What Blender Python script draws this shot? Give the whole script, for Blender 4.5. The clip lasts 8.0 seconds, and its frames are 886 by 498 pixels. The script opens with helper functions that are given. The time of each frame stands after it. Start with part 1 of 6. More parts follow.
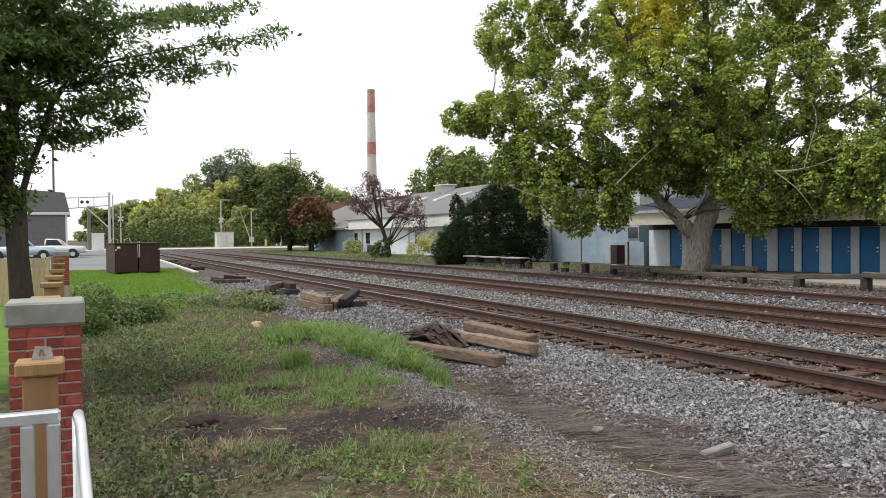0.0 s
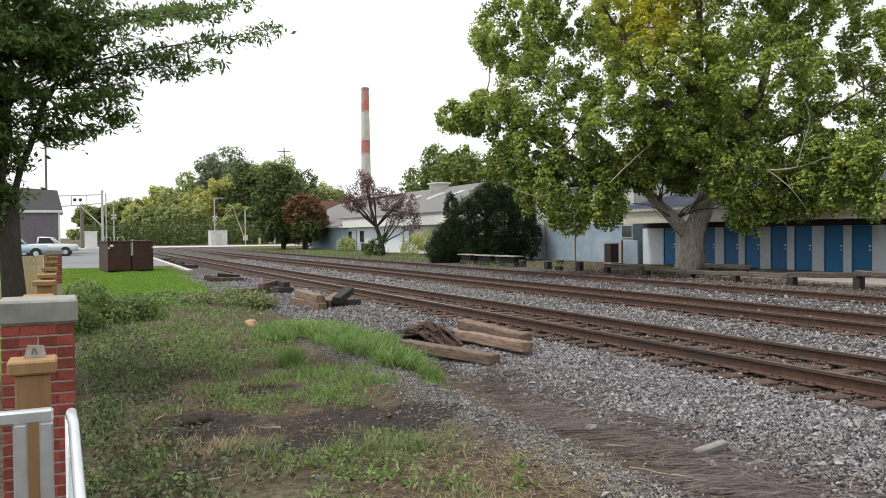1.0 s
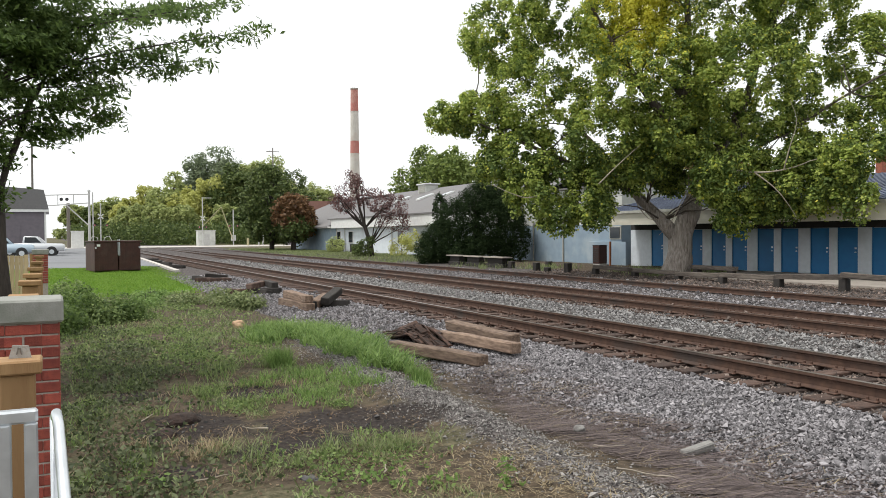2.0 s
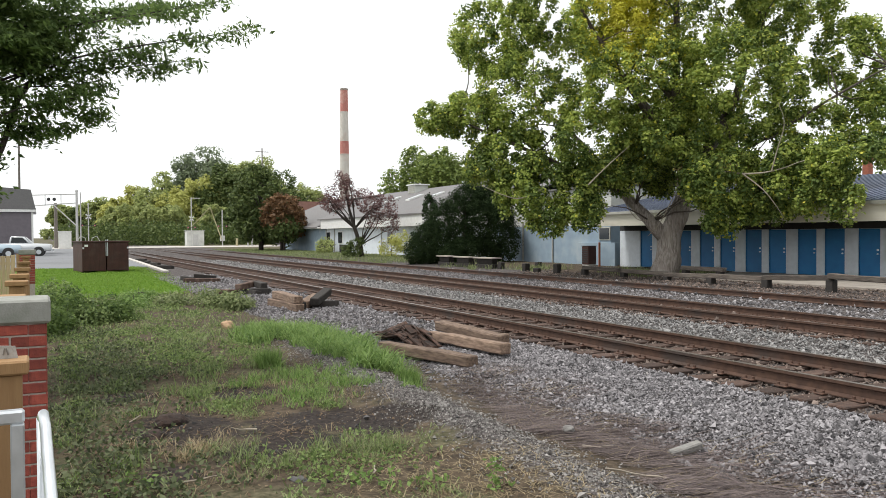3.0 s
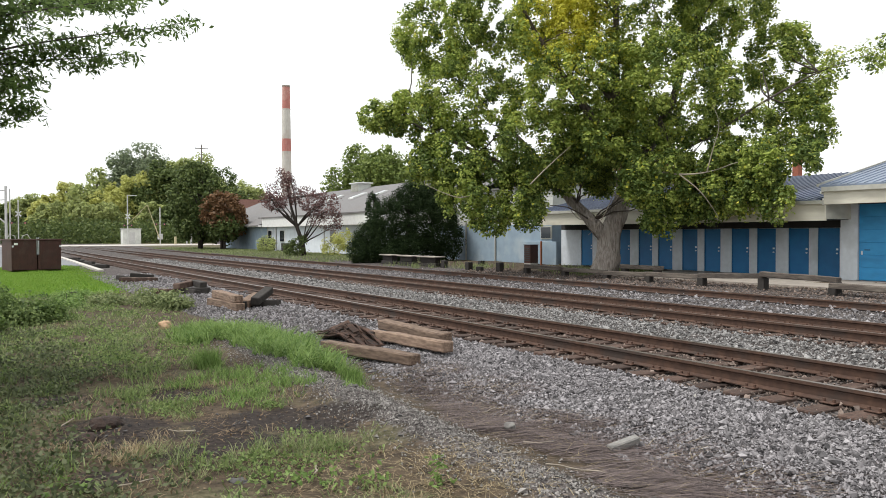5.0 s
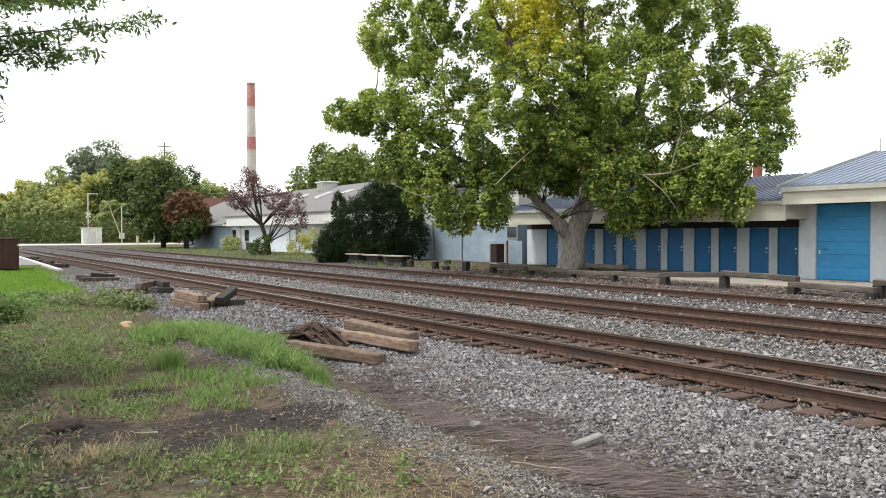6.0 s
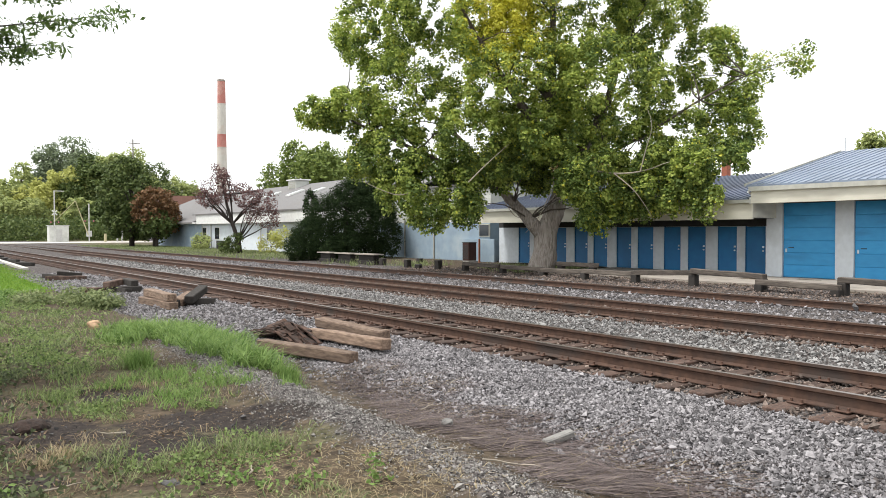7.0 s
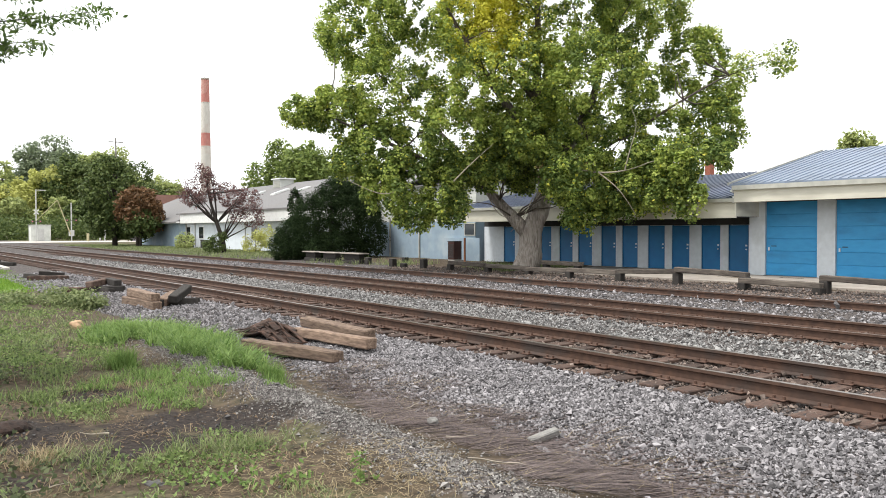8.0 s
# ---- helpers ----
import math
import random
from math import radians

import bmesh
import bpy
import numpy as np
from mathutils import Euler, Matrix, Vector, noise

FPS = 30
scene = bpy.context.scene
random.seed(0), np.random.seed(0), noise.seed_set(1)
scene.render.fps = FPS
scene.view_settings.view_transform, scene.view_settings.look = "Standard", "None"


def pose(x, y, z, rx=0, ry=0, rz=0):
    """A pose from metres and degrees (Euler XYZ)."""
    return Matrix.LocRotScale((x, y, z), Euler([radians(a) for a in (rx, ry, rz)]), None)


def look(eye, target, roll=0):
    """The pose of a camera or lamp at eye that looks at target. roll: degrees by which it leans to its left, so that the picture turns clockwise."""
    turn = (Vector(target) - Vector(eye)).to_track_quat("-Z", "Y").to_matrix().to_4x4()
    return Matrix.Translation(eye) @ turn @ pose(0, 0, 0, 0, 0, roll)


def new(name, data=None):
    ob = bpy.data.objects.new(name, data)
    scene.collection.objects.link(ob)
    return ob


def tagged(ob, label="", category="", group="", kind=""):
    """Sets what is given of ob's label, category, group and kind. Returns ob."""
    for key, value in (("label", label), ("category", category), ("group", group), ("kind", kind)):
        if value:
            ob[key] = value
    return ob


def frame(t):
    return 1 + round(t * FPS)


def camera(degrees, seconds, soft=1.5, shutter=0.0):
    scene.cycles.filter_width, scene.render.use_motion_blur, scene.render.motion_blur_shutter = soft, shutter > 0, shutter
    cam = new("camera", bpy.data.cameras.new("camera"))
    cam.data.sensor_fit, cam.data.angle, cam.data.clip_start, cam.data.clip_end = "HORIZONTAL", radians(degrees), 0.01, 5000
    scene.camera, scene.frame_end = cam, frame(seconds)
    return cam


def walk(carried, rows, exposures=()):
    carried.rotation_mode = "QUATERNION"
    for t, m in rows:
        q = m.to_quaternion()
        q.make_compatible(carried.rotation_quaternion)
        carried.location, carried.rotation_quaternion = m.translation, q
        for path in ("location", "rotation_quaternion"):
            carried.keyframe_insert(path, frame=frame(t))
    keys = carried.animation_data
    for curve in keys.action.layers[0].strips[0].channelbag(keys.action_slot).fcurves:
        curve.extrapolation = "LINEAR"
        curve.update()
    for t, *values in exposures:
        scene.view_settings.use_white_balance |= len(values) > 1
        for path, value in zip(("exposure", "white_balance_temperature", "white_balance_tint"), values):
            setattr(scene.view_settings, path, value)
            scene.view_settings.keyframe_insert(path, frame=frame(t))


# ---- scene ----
# World: y runs along the railway, x across it, z = 0 on the lot beside the track.
EYE = 2.08
cam = camera(58.3, 8.0, soft=0.75)
ROWS = [
    (0.0, 0.0, 0.0, 0.0, -0.96, 0.6, -24.86),
    (0.5, 0.0, -0.001, 0.0, -1.093, 0.61, -24.996),
    (1.0, 0.0, -0.002, 0.0, -1.086, 0.56, -25.284),
    (1.5, 0.001, -0.003, 0.0, -1.054, 0.452, -25.67),
    (3.0, 0.002, -0.008, -0.001, -0.984, 0.293, -26.829),
    (3.5, 0.002, -0.009, -0.001, -0.971, 0.281, -27.222),
    (4.0, 0.003, -0.013, -0.002, -1.008, 0.246, -28.173),
    (4.5, 0.004, -0.018, -0.003, -1.063, 0.246, -29.512),
    (5.0, 0.006, -0.023, -0.003, -1.092, 0.178, -30.903),
    (6.5, 0.009, -0.036, -0.005, -1.203, 0.12, -34.325),
    (7.0, 0.01, -0.04, -0.006, -1.274, 0.076, -35.31),
    (7.5, 0.011, -0.044, -0.006, -1.311, 0.061, -36.261),
    (8.0, 0.011, -0.044, -0.007, -1.347, 0.141, -36.363),
]
walk(cam, [(t, pose(x, y, EYE + z, 90 + pitch, roll, yaw)) for t, x, y, z, pitch, roll, yaw in ROWS],
     exposures=[(0.0, 0.09), (1.5, 0.16), (3.0, 0.22), (4.0, 0.20), (5.0, 0.25), (6.5, 0.48), (8.0, 0.63)])

# ---- light: bright overcast sky with a weak, very soft sun ----
SUN_DIR = Vector((-0.40, 0.16, 0.86)).normalized()
world = bpy.data.worlds.new("overcast_sky")
scene.world = world
world.use_nodes = True
wn = world.node_tree
sky = wn.nodes.new("ShaderNodeTexSky")
sky.sky_type = "NISHITA"
sky.sun_disc = False
sky.sun_elevation = math.asin(SUN_DIR.z)
sky.sun_rotation = math.atan2(SUN_DIR.x, SUN_DIR.y)
sky.dust_density = 2.0
sky.air_density = 1.0
sky.ozone_density = 1.0
grey = wn.nodes.new("ShaderNodeHueSaturation")
grey.inputs["Saturation"].default_value = 0.10
wn.links.new(sky.outputs[0], grey.inputs["Color"])
cloud = wn.nodes.new("ShaderNodeMixRGB")
cloud.inputs[0].default_value = 0.7
cloud.inputs[2].default_value = (9.4, 9.6, 9.6, 1)
wn.links.new(grey.outputs[0], cloud.inputs[1])
wn.links.new(cloud.outputs[0], wn.nodes["Background"].inputs[0])
wn.nodes["Background"].inputs[1].default_value = 0.13
sun_data = bpy.data.lights.new("sun", "SUN")
sun_data.energy, sun_data.angle, sun_data.color = 2.4, radians(14), (1.0, 0.97, 0.92)
sun = new("sun", sun_data)
sun.matrix_world = look(SUN_DIR * 50, (0, 0, 0))


# ---- materials ----
def mat(name, c1, c2=None, scale=8.0, rough=0.85, metal=0.0, bump=0.15, bscale=60.0, vary=0.0, island=0.0,
        stretch=(1, 1, 1), c3=None, c3_scale=1.2, c3_lo=0.52, c3_hi=0.68, dist=0.02, coords="Object"):
    """A worn surface: two colours by fine noise, a third by wide patches, relief, and a shade of its own per object or piece."""
    m = bpy.data.materials.new(name)
    m.use_nodes = True
    nt = m.node_tree
    N, K = nt.nodes, nt.links
    b = N["Principled BSDF"]
    b.inputs["Roughness"].default_value = rough
    b.inputs["Metallic"].default_value = metal
    tc = N.new("ShaderNodeTexCoord")
    mp = N.new("ShaderNodeMapping")
    mp.inputs["Scale"].default_value = stretch
    K.new(tc.outputs[coords], mp.inputs["Vector"])
    n1 = N.new("ShaderNodeTexNoise")
    n1.inputs["Scale"].default_value, n1.inputs["Detail"].default_value = scale, 6.0
    K.new(mp.outputs[0], n1.inputs["Vector"])
    ramp = N.new("ShaderNodeValToRGB")
    ramp.color_ramp.elements[0].position, ramp.color_ramp.elements[1].position = 0.32, 0.68
    ramp.color_ramp.elements[0].color = (*c1, 1)
    ramp.color_ramp.elements[1].color = (*(c2 or tuple(v * 0.8 for v in c1)), 1)
    K.new(n1.outputs["Fac"], ramp.inputs[0])
    out = ramp.outputs[0]
    if c3:
        n3 = N.new("ShaderNodeTexNoise")
        n3.inputs["Scale"].default_value, n3.inputs["Detail"].default_value = c3_scale, 5.0
        K.new(mp.outputs[0], n3.inputs["Vector"])
        r3 = N.new("ShaderNodeMapRange")
        r3.inputs[1].default_value, r3.inputs[2].default_value = c3_lo, c3_hi
        K.new(n3.outputs["Fac"], r3.inputs[0])
        mx = N.new("ShaderNodeMixRGB")
        mx.inputs[2].default_value = (*c3, 1)
        K.new(r3.outputs[0], mx.inputs[0])
        K.new(out, mx.inputs[1])
        out = mx.outputs[0]
    if vary or island:
        if island:
            src = N.new("ShaderNodeNewGeometry").outputs["Random Per Island"]
        else:
            src = N.new("ShaderNodeObjectInfo").outputs["Random"]
        amount = island or vary
        mr = N.new("ShaderNodeMapRange")
        mr.inputs[3].default_value, mr.inputs[4].default_value = 1 - amount, 1 + amount
        K.new(src, mr.inputs[0])
        hs = N.new("ShaderNodeHueSaturation")
        K.new(mr.outputs[0], hs.inputs["Value"])
        K.new(out, hs.inputs["Color"])
        out = hs.outputs[0]
    K.new(out, b.inputs["Base Color"])
    if bump:
        n2 = N.new("ShaderNodeTexNoise")
        n2.inputs["Scale"].default_value, n2.inputs["Detail"].default_value = bscale, 5.0
        K.new(mp.outputs[0], n2.inputs["Vector"])
        bp = N.new("ShaderNodeBump")
        bp.inputs["Strength"].default_value, bp.inputs["Distance"].default_value = bump, dist
        K.new(n2.outputs["Fac"], bp.inputs["Height"])
        K.new(bp.outputs[0], b.inputs["Normal"])
    return m


def leaf_mat(name, c1, c2, through_light=0.35, rough=0.55):
    """Leaves: each one its own shade between two colours, letting some light through."""
    m = bpy.data.materials.new(name)
    m.use_nodes = True
    nt = m.node_tree
    N, K = nt.nodes, nt.links
    b = N["Principled BSDF"]
    b.inputs["Roughness"].default_value = rough
    b.inputs["Specular IOR Level"].default_value = 0.18
    geo = N.new("ShaderNodeNewGeometry")
    ramp = N.new("ShaderNodeValToRGB")
    ramp.color_ramp.elements[0].color = (*c1, 1)
    ramp.color_ramp.elements[1].color = (*c2, 1)
    K.new(geo.outputs["Random Per Island"], ramp.inputs[0])
    K.new(ramp.outputs[0], b.inputs["Base Color"])
    tr = N.new("ShaderNodeBsdfTranslucent")
    K.new(ramp.outputs[0], tr.inputs["Color"])
    mix = N.new("ShaderNodeMixShader")
    mix.inputs[0].default_value = through_light
    K.new(b.outputs[0], mix.inputs[1])
    K.new(tr.outputs[0], mix.inputs[2])
    K.new(mix.outputs[0], N["Material Output"].inputs[0])
    return m


def ground_mat():
    """The lot's earth, with lawn, gravel and dark bare patches laid in by masks with ragged edges."""
    m = bpy.data.materials.new("lot_ground")
    m.use_nodes = True
    nt = m.node_tree
    N, K = nt.nodes, nt.links
    b = N["Principled BSDF"]
    b.inputs["Roughness"].default_value = 0.95
    b.inputs["Specular IOR Level"].default_value = 0.15
    tc = N.new("ShaderNodeTexCoord")

    def tex(scale, detail=8.0):
        n = N.new("ShaderNodeTexNoise")
        n.inputs["Scale"].default_value, n.inputs["Detail"].default_value = scale, detail
        n.inputs["Roughness"].default_value = 0.65
        K.new(tc.outputs["Object"], n.inputs["Vector"])
        return n.outputs["Fac"]

    def two(a, c, scale, lo=0.35, hi=0.65):
        r = N.new("ShaderNodeValToRGB")
        r.color_ramp.elements[0].position, r.color_ramp.elements[1].position = lo, hi
        r.color_ramp.elements[0].color, r.color_ramp.elements[1].color = (*a, 1), (*c, 1)
        K.new(tex(scale), r.inputs[0])
        return r.outputs[0]

    def over(low, top, mask_name, edge_scale):
        at = N.new("ShaderNodeAttribute")
        at.attribute_name = mask_name
        ad = N.new("ShaderNodeMath")
        ad.operation = "ADD"
        K.new(at.outputs["Fac"], ad.inputs[0])
        K.new(tex(edge_scale), ad.inputs[1])
        mr = N.new("ShaderNodeMapRange")
        mr.inputs[1].default_value, mr.inputs[2].default_value = 0.88, 1.12
        K.new(ad.outputs[0], mr.inputs[0])
        mx = N.new("ShaderNodeMixRGB")
        K.new(mr.outputs[0], mx.inputs[0])
        K.new(low, mx.inputs[1])
        K.new(top, mx.inputs[2])
        return mx.outputs[0]

    col = two((0.034, 0.027, 0.020), (0.125, 0.095, 0.066), 7.0)
    col = over(col, two((0.045, 0.045, 0.024), (0.155, 0.135, 0.085), 11.0), "weeds", 3.0)
    col = over(col, two((0.085, 0.16, 0.025), (0.13, 0.22, 0.04), 3.0), "lawn", 4.0)
    vor = N.new("ShaderNodeTexVoronoi")
    vor.inputs["Scale"].default_value = 26.0
    K.new(tc.outputs["Object"], vor.inputs["Vector"])
    vr = N.new("ShaderNodeValToRGB")
    # gravel tones darkened below the loose stones' own, as shade in their gaps
    vr.color_ramp.elements[0].color, vr.color_ramp.elements[1].color = (0.02, 0.017, 0.017, 1), (0.15, 0.132, 0.126, 1)
    sep = N.new("ShaderNodeSeparateColor")
    K.new(vor.outputs["Color"], sep.inputs[0])
    K.new(sep.outputs[0], vr.inputs[0])
    col = over(col, vr.outputs[0], "gravel", 6.0)
    col = over(col, two((0.014, 0.012, 0.012), (0.060, 0.048, 0.042), 16.0), "bare", 4.0)
    K.new(col, b.inputs["Base Color"])
    bp = N.new("ShaderNodeBump")
    bp.inputs["Strength"].default_value, bp.inputs["Distance"].default_value = 0.8, 0.03
    K.new(tex(28.0), bp.inputs["Height"])
    K.new(bp.outputs[0], b.inputs["Normal"])
    return m


M = {
    "ground": ground_mat(),
    "stone": mat("ballast_stone", (0.245, 0.232, 0.238), (0.158, 0.148, 0.153), 30, 0.9, island=0.72, bump=0.1, bscale=120),
    "stone_pale": mat("pale_fine_gravel", (0.27, 0.255, 0.24), (0.17, 0.16, 0.15), 30, 0.9, island=0.6, bump=0.1, bscale=120),
    "stone_green": mat("ballast_stone_cool", (0.26, 0.25, 0.245), (0.175, 0.17, 0.166), 30, 0.9, island=0.65, bump=0.1, bscale=120),
    "stone_rust": mat("ballast_stone_rusty", (0.20, 0.155, 0.13), (0.12, 0.09, 0.076), 30, 0.9, island=0.6, bump=0.1, bscale=120),
    "rail": mat("rusty_rail_side", (0.06, 0.033, 0.024), (0.105, 0.058, 0.039), 9, 0.75, 0.25, bump=0.15, bscale=90, c3=(0.06, 0.043, 0.036)),
    "rail_top": mat("worn_rail_top", (0.30, 0.27, 0.25), (0.22, 0.18, 0.16), 5, 0.38, 0.85, bump=0.03, stretch=(6, 0.3, 1)),
    "rail_dull": mat("dull_rail_top", (0.16, 0.115, 0.09), (0.11, 0.08, 0.065), 5, 0.6, 0.5, bump=0.03, stretch=(6, 0.3, 1)),
    "tie": mat("creosoted_tie", (0.092, 0.052, 0.038), (0.036, 0.023, 0.018), 6, 0.9, vary=0.35, bump=0.5, bscale=25, stretch=(1, 6, 3), c3=(0.12, 0.08, 0.062)),
    "old_tie": mat("weathered_tie", (0.27, 0.19, 0.138), (0.12, 0.078, 0.056), 5, 0.92, vary=0.25, bump=0.7, bscale=22, stretch=(6, 1, 6), c3=(0.10, 0.066, 0.048)),
    "rot": mat("rotten_wood", (0.085, 0.045, 0.031), (0.022, 0.015, 0.012), 9, 0.95, island=0.5, bump=0.6, bscale=40),
    "steel": mat("rusty_plate", (0.12, 0.065, 0.045), (0.07, 0.042, 0.032), 20, 0.8, 0.3),
    # one blue paint in two tones: darker for doors shaded by the deep eave
    "blue": mat("shaded_blue_door_paint", (0.006, 0.125, 0.31), (0.008, 0.15, 0.35), 3, 0.55, vary=0.08, bump=0.05, c3=(0.006, 0.115, 0.27), c3_scale=0.8),
    # the same blue, brightened for the better-lit roller doors
    "roller_blue": mat("lit_blue_roller_paint", (0.022, 0.245, 0.52), (0.03, 0.28, 0.56), 3, 0.5, vary=0.06, bump=0.05, c3=(0.018, 0.20, 0.43), c3_scale=0.8, stretch=(1, 1, 3)),
    "grey_wall": mat("grey_painted_block", (0.60, 0.64, 0.68), (0.53, 0.565, 0.60), 5, 0.85, bump=0.25, bscale=40, c3=(0.47, 0.50, 0.52), c3_scale=0.9),
    "white_wall": mat("pale_painted_wall", (0.68, 0.73, 0.77), (0.60, 0.645, 0.69), 3, 0.8, bump=0.15, bscale=30, c3=(0.54, 0.58, 0.61), c3_scale=0.5),
    "blue_grey": mat("blue_grey_painted_wall", (0.27, 0.35, 0.42), (0.23, 0.30, 0.365), 2, 0.85, bump=0.2, bscale=30, c3=(0.34, 0.40, 0.44), c3_scale=0.6),
    "siding": mat("off_white_siding", (0.60, 0.61, 0.58), (0.52, 0.53, 0.50), 3, 0.7, vary=0.05, bump=0.08, c3=(0.44, 0.45, 0.42), c3_scale=0.8),
    "cream": mat("cream_fascia", (0.68, 0.65, 0.55), (0.60, 0.575, 0.49), 2, 0.6, bump=0.08, c3=(0.48, 0.45, 0.37), c3_scale=0.7, stretch=(1, 0.5, 2)),
    "gutter": mat("gutter_metal", (0.50, 0.49, 0.44), (0.40, 0.39, 0.35), 4, 0.5, 0.3, bump=0.05),
    "metal_roof": mat("grey_blue_metal_roof", (0.20, 0.245, 0.33), (0.24, 0.285, 0.37), 2, 0.4, 0.35, bump=0.05, c3=(0.12, 0.145, 0.19), c3_scale=0.6),
    "metal_roof_old": mat("weathered_dark_metal_roof", (0.115, 0.14, 0.205), (0.145, 0.175, 0.25), 2, 0.45, 0.3, bump=0.05, c3=(0.075, 0.085, 0.11), c3_scale=0.5),
    "shingle": mat("grey_shingle", (0.185, 0.18, 0.18), (0.145, 0.14, 0.14), 12, 0.95, bump=0.4, bscale=50, c3=(0.165, 0.155, 0.15), c3_scale=0.25),
    # near-black for dark trim and units; under the eaves it stands for shade
    "dark": mat("dark_trim_and_eave_shade", (0.035, 0.033, 0.032), (0.025, 0.024, 0.024), 4, 0.9),
    "glass": mat("dark_window_glass", (0.025, 0.03, 0.035), (0.03, 0.035, 0.04), 2, 0.08, bump=0.0),
    "brick": mat("red_brick", (0.31, 0.068, 0.045), (0.20, 0.042, 0.032), 25, 0.85, vary=0.3, bump=0.3, bscale=110),
    "mortar": mat("mortar", (0.42, 0.37, 0.33), (0.33, 0.285, 0.25), 30, 0.95, bump=0.3, bscale=120),
    "cap": mat("cast_stone_cap", (0.30, 0.30, 0.275), (0.24, 0.245, 0.22), 14, 0.9, bump=0.2, bscale=100, c3=(0.20, 0.21, 0.18), c3_scale=4),
    "new_wood": mat("treated_fence_wood", (0.33, 0.20, 0.09), (0.25, 0.14, 0.06), 4, 0.8, vary=0.12, bump=0.25, bscale=30, stretch=(6, 6, 0.7)),
    "picket": mat("picket_wood", (0.52, 0.40, 0.25), (0.42, 0.31, 0.19), 4, 0.85, vary=0.15, bump=0.2, stretch=(6, 6, 0.6)),
    "galv": mat("galvanised_tube", (0.66, 0.69, 0.72), (0.56, 0.585, 0.61), 18, 0.34, 0.7, bump=0.06),
    "brown_box": mat("brown_steel_panel", (0.062, 0.020, 0.014), (0.040, 0.014, 0.010), 3, 0.6, 0.1, bump=0.08, c3=(0.065, 0.035, 0.028)),
    "asphalt": mat("sun_bleached_asphalt", (0.20, 0.205, 0.215), (0.165, 0.17, 0.18), 20, 0.95, bump=0.3, bscale=120, c3=(0.14, 0.145, 0.15), c3_scale=0.15),
    "concrete": mat("pale_concrete", (0.52, 0.49, 0.45), (0.44, 0.41, 0.375), 4, 0.92, bump=0.2, c3=(0.36, 0.335, 0.31), c3_scale=0.3),
    "bark": mat("grey_brown_bark", (0.46, 0.41, 0.37), (0.20, 0.165, 0.14), 5, 0.95, bump=1.0, bscale=9, stretch=(3, 3, 0.5), dist=0.08, c3=(0.44, 0.39, 0.34), c3_scale=0.8),
    # the trunk's bark again, darkened to imitate shade inside the crown
    "shaded_bark": mat("brown_shaded_bark", (0.14, 0.115, 0.095), (0.065, 0.052, 0.043), 6, 0.95, bump=0.8, bscale=12, stretch=(3, 3, 0.6), dist=0.05),
    "stone_dark": mat("dark_grey_grit", (0.10, 0.095, 0.095), (0.055, 0.052, 0.052), 30, 0.9, island=0.7, bump=0.1, bscale=120),
    "weed_dark": leaf_mat("dark_weed_leaves", (0.04, 0.056, 0.026), (0.17, 0.195, 0.10), 0.3),
    "dark_bark": mat("dark_bark", (0.06, 0.048, 0.04), (0.035, 0.028, 0.024), 8, 0.95, bump=0.8, bscale=14, stretch=(3, 3, 0.6), dist=0.04),
    "dead_wood": mat("bare_dead_branch", (0.40, 0.35, 0.28), (0.28, 0.24, 0.19), 6, 0.9, bump=0.2),
    "pole": mat("weathered_pole", (0.20, 0.18, 0.16), (0.14, 0.125, 0.11), 6, 0.9, stretch=(4, 4, 0.5)),
    "signal_metal": mat("aluminium_mast", (0.55, 0.55, 0.54), (0.45, 0.45, 0.44), 6, 0.5, 0.4, bump=0.03),
    "creosote": mat("creosoted_post", (0.04, 0.034, 0.03), (0.025, 0.022, 0.02), 6, 0.9, vary=0.2, bump=0.5, bscale=25, stretch=(3, 3, 1)),
    "beam": mat("grey_weathered_beam", (0.125, 0.102, 0.085), (0.058, 0.048, 0.041), 5, 0.92, vary=0.25, bump=0.7, bscale=22, stretch=(5, 1, 5), c3=(0.17, 0.145, 0.12)),
    "yard": mat("dusty_concrete", (0.34, 0.30, 0.26), (0.26, 0.23, 0.20), 3, 0.95, bump=0.3, c3=(0.20, 0.18, 0.155), c3_scale=0.5),
    "black": mat("black_paint", (0.02, 0.02, 0.02), (0.03, 0.03, 0.03), 6, 0.5),
    "white": mat("white_paint", (0.75, 0.75, 0.73), (0.66, 0.66, 0.64), 4, 0.5, bump=0.03),
    "yellow": mat("faded_yellow_paint", (0.46, 0.41, 0.24), (0.40, 0.36, 0.22), 4, 0.6),
    # chimney band colours, lightened to imitate distance haze
    "red_band": mat("haze_pale_red", (0.50, 0.21, 0.18), (0.42, 0.16, 0.14), 0.5, 0.9, bump=0.1, bscale=3, c3=(0.55, 0.36, 0.31), c3_scale=0.18),
    "grey_band": mat("haze_pale_white", (0.60, 0.57, 0.53), (0.52, 0.49, 0.45), 0.5, 0.9, bump=0.1, bscale=3, c3=(0.50, 0.40, 0.35), c3_scale=0.18),
    "car": mat("pale_blue_car_paint", (0.50, 0.60, 0.68), (0.48, 0.58, 0.66), 2, 0.25, 0.1, bump=0.0),
    "car_white": mat("white_car_paint", (0.68, 0.70, 0.72), (0.66, 0.68, 0.70), 2, 0.25, 0.0, bump=0.0),
    "rubber": mat("tyre_rubber", (0.025, 0.025, 0.025), (0.035, 0.034, 0.033), 8, 0.9),
    "mauve_wall": mat("grey_mauve_wall", (0.17, 0.15, 0.17), (0.14, 0.125, 0.14), 3, 0.85),
    "rust_post": mat("rust_orange_post", (0.36, 0.13, 0.05), (0.28, 0.10, 0.045), 6, 0.8),
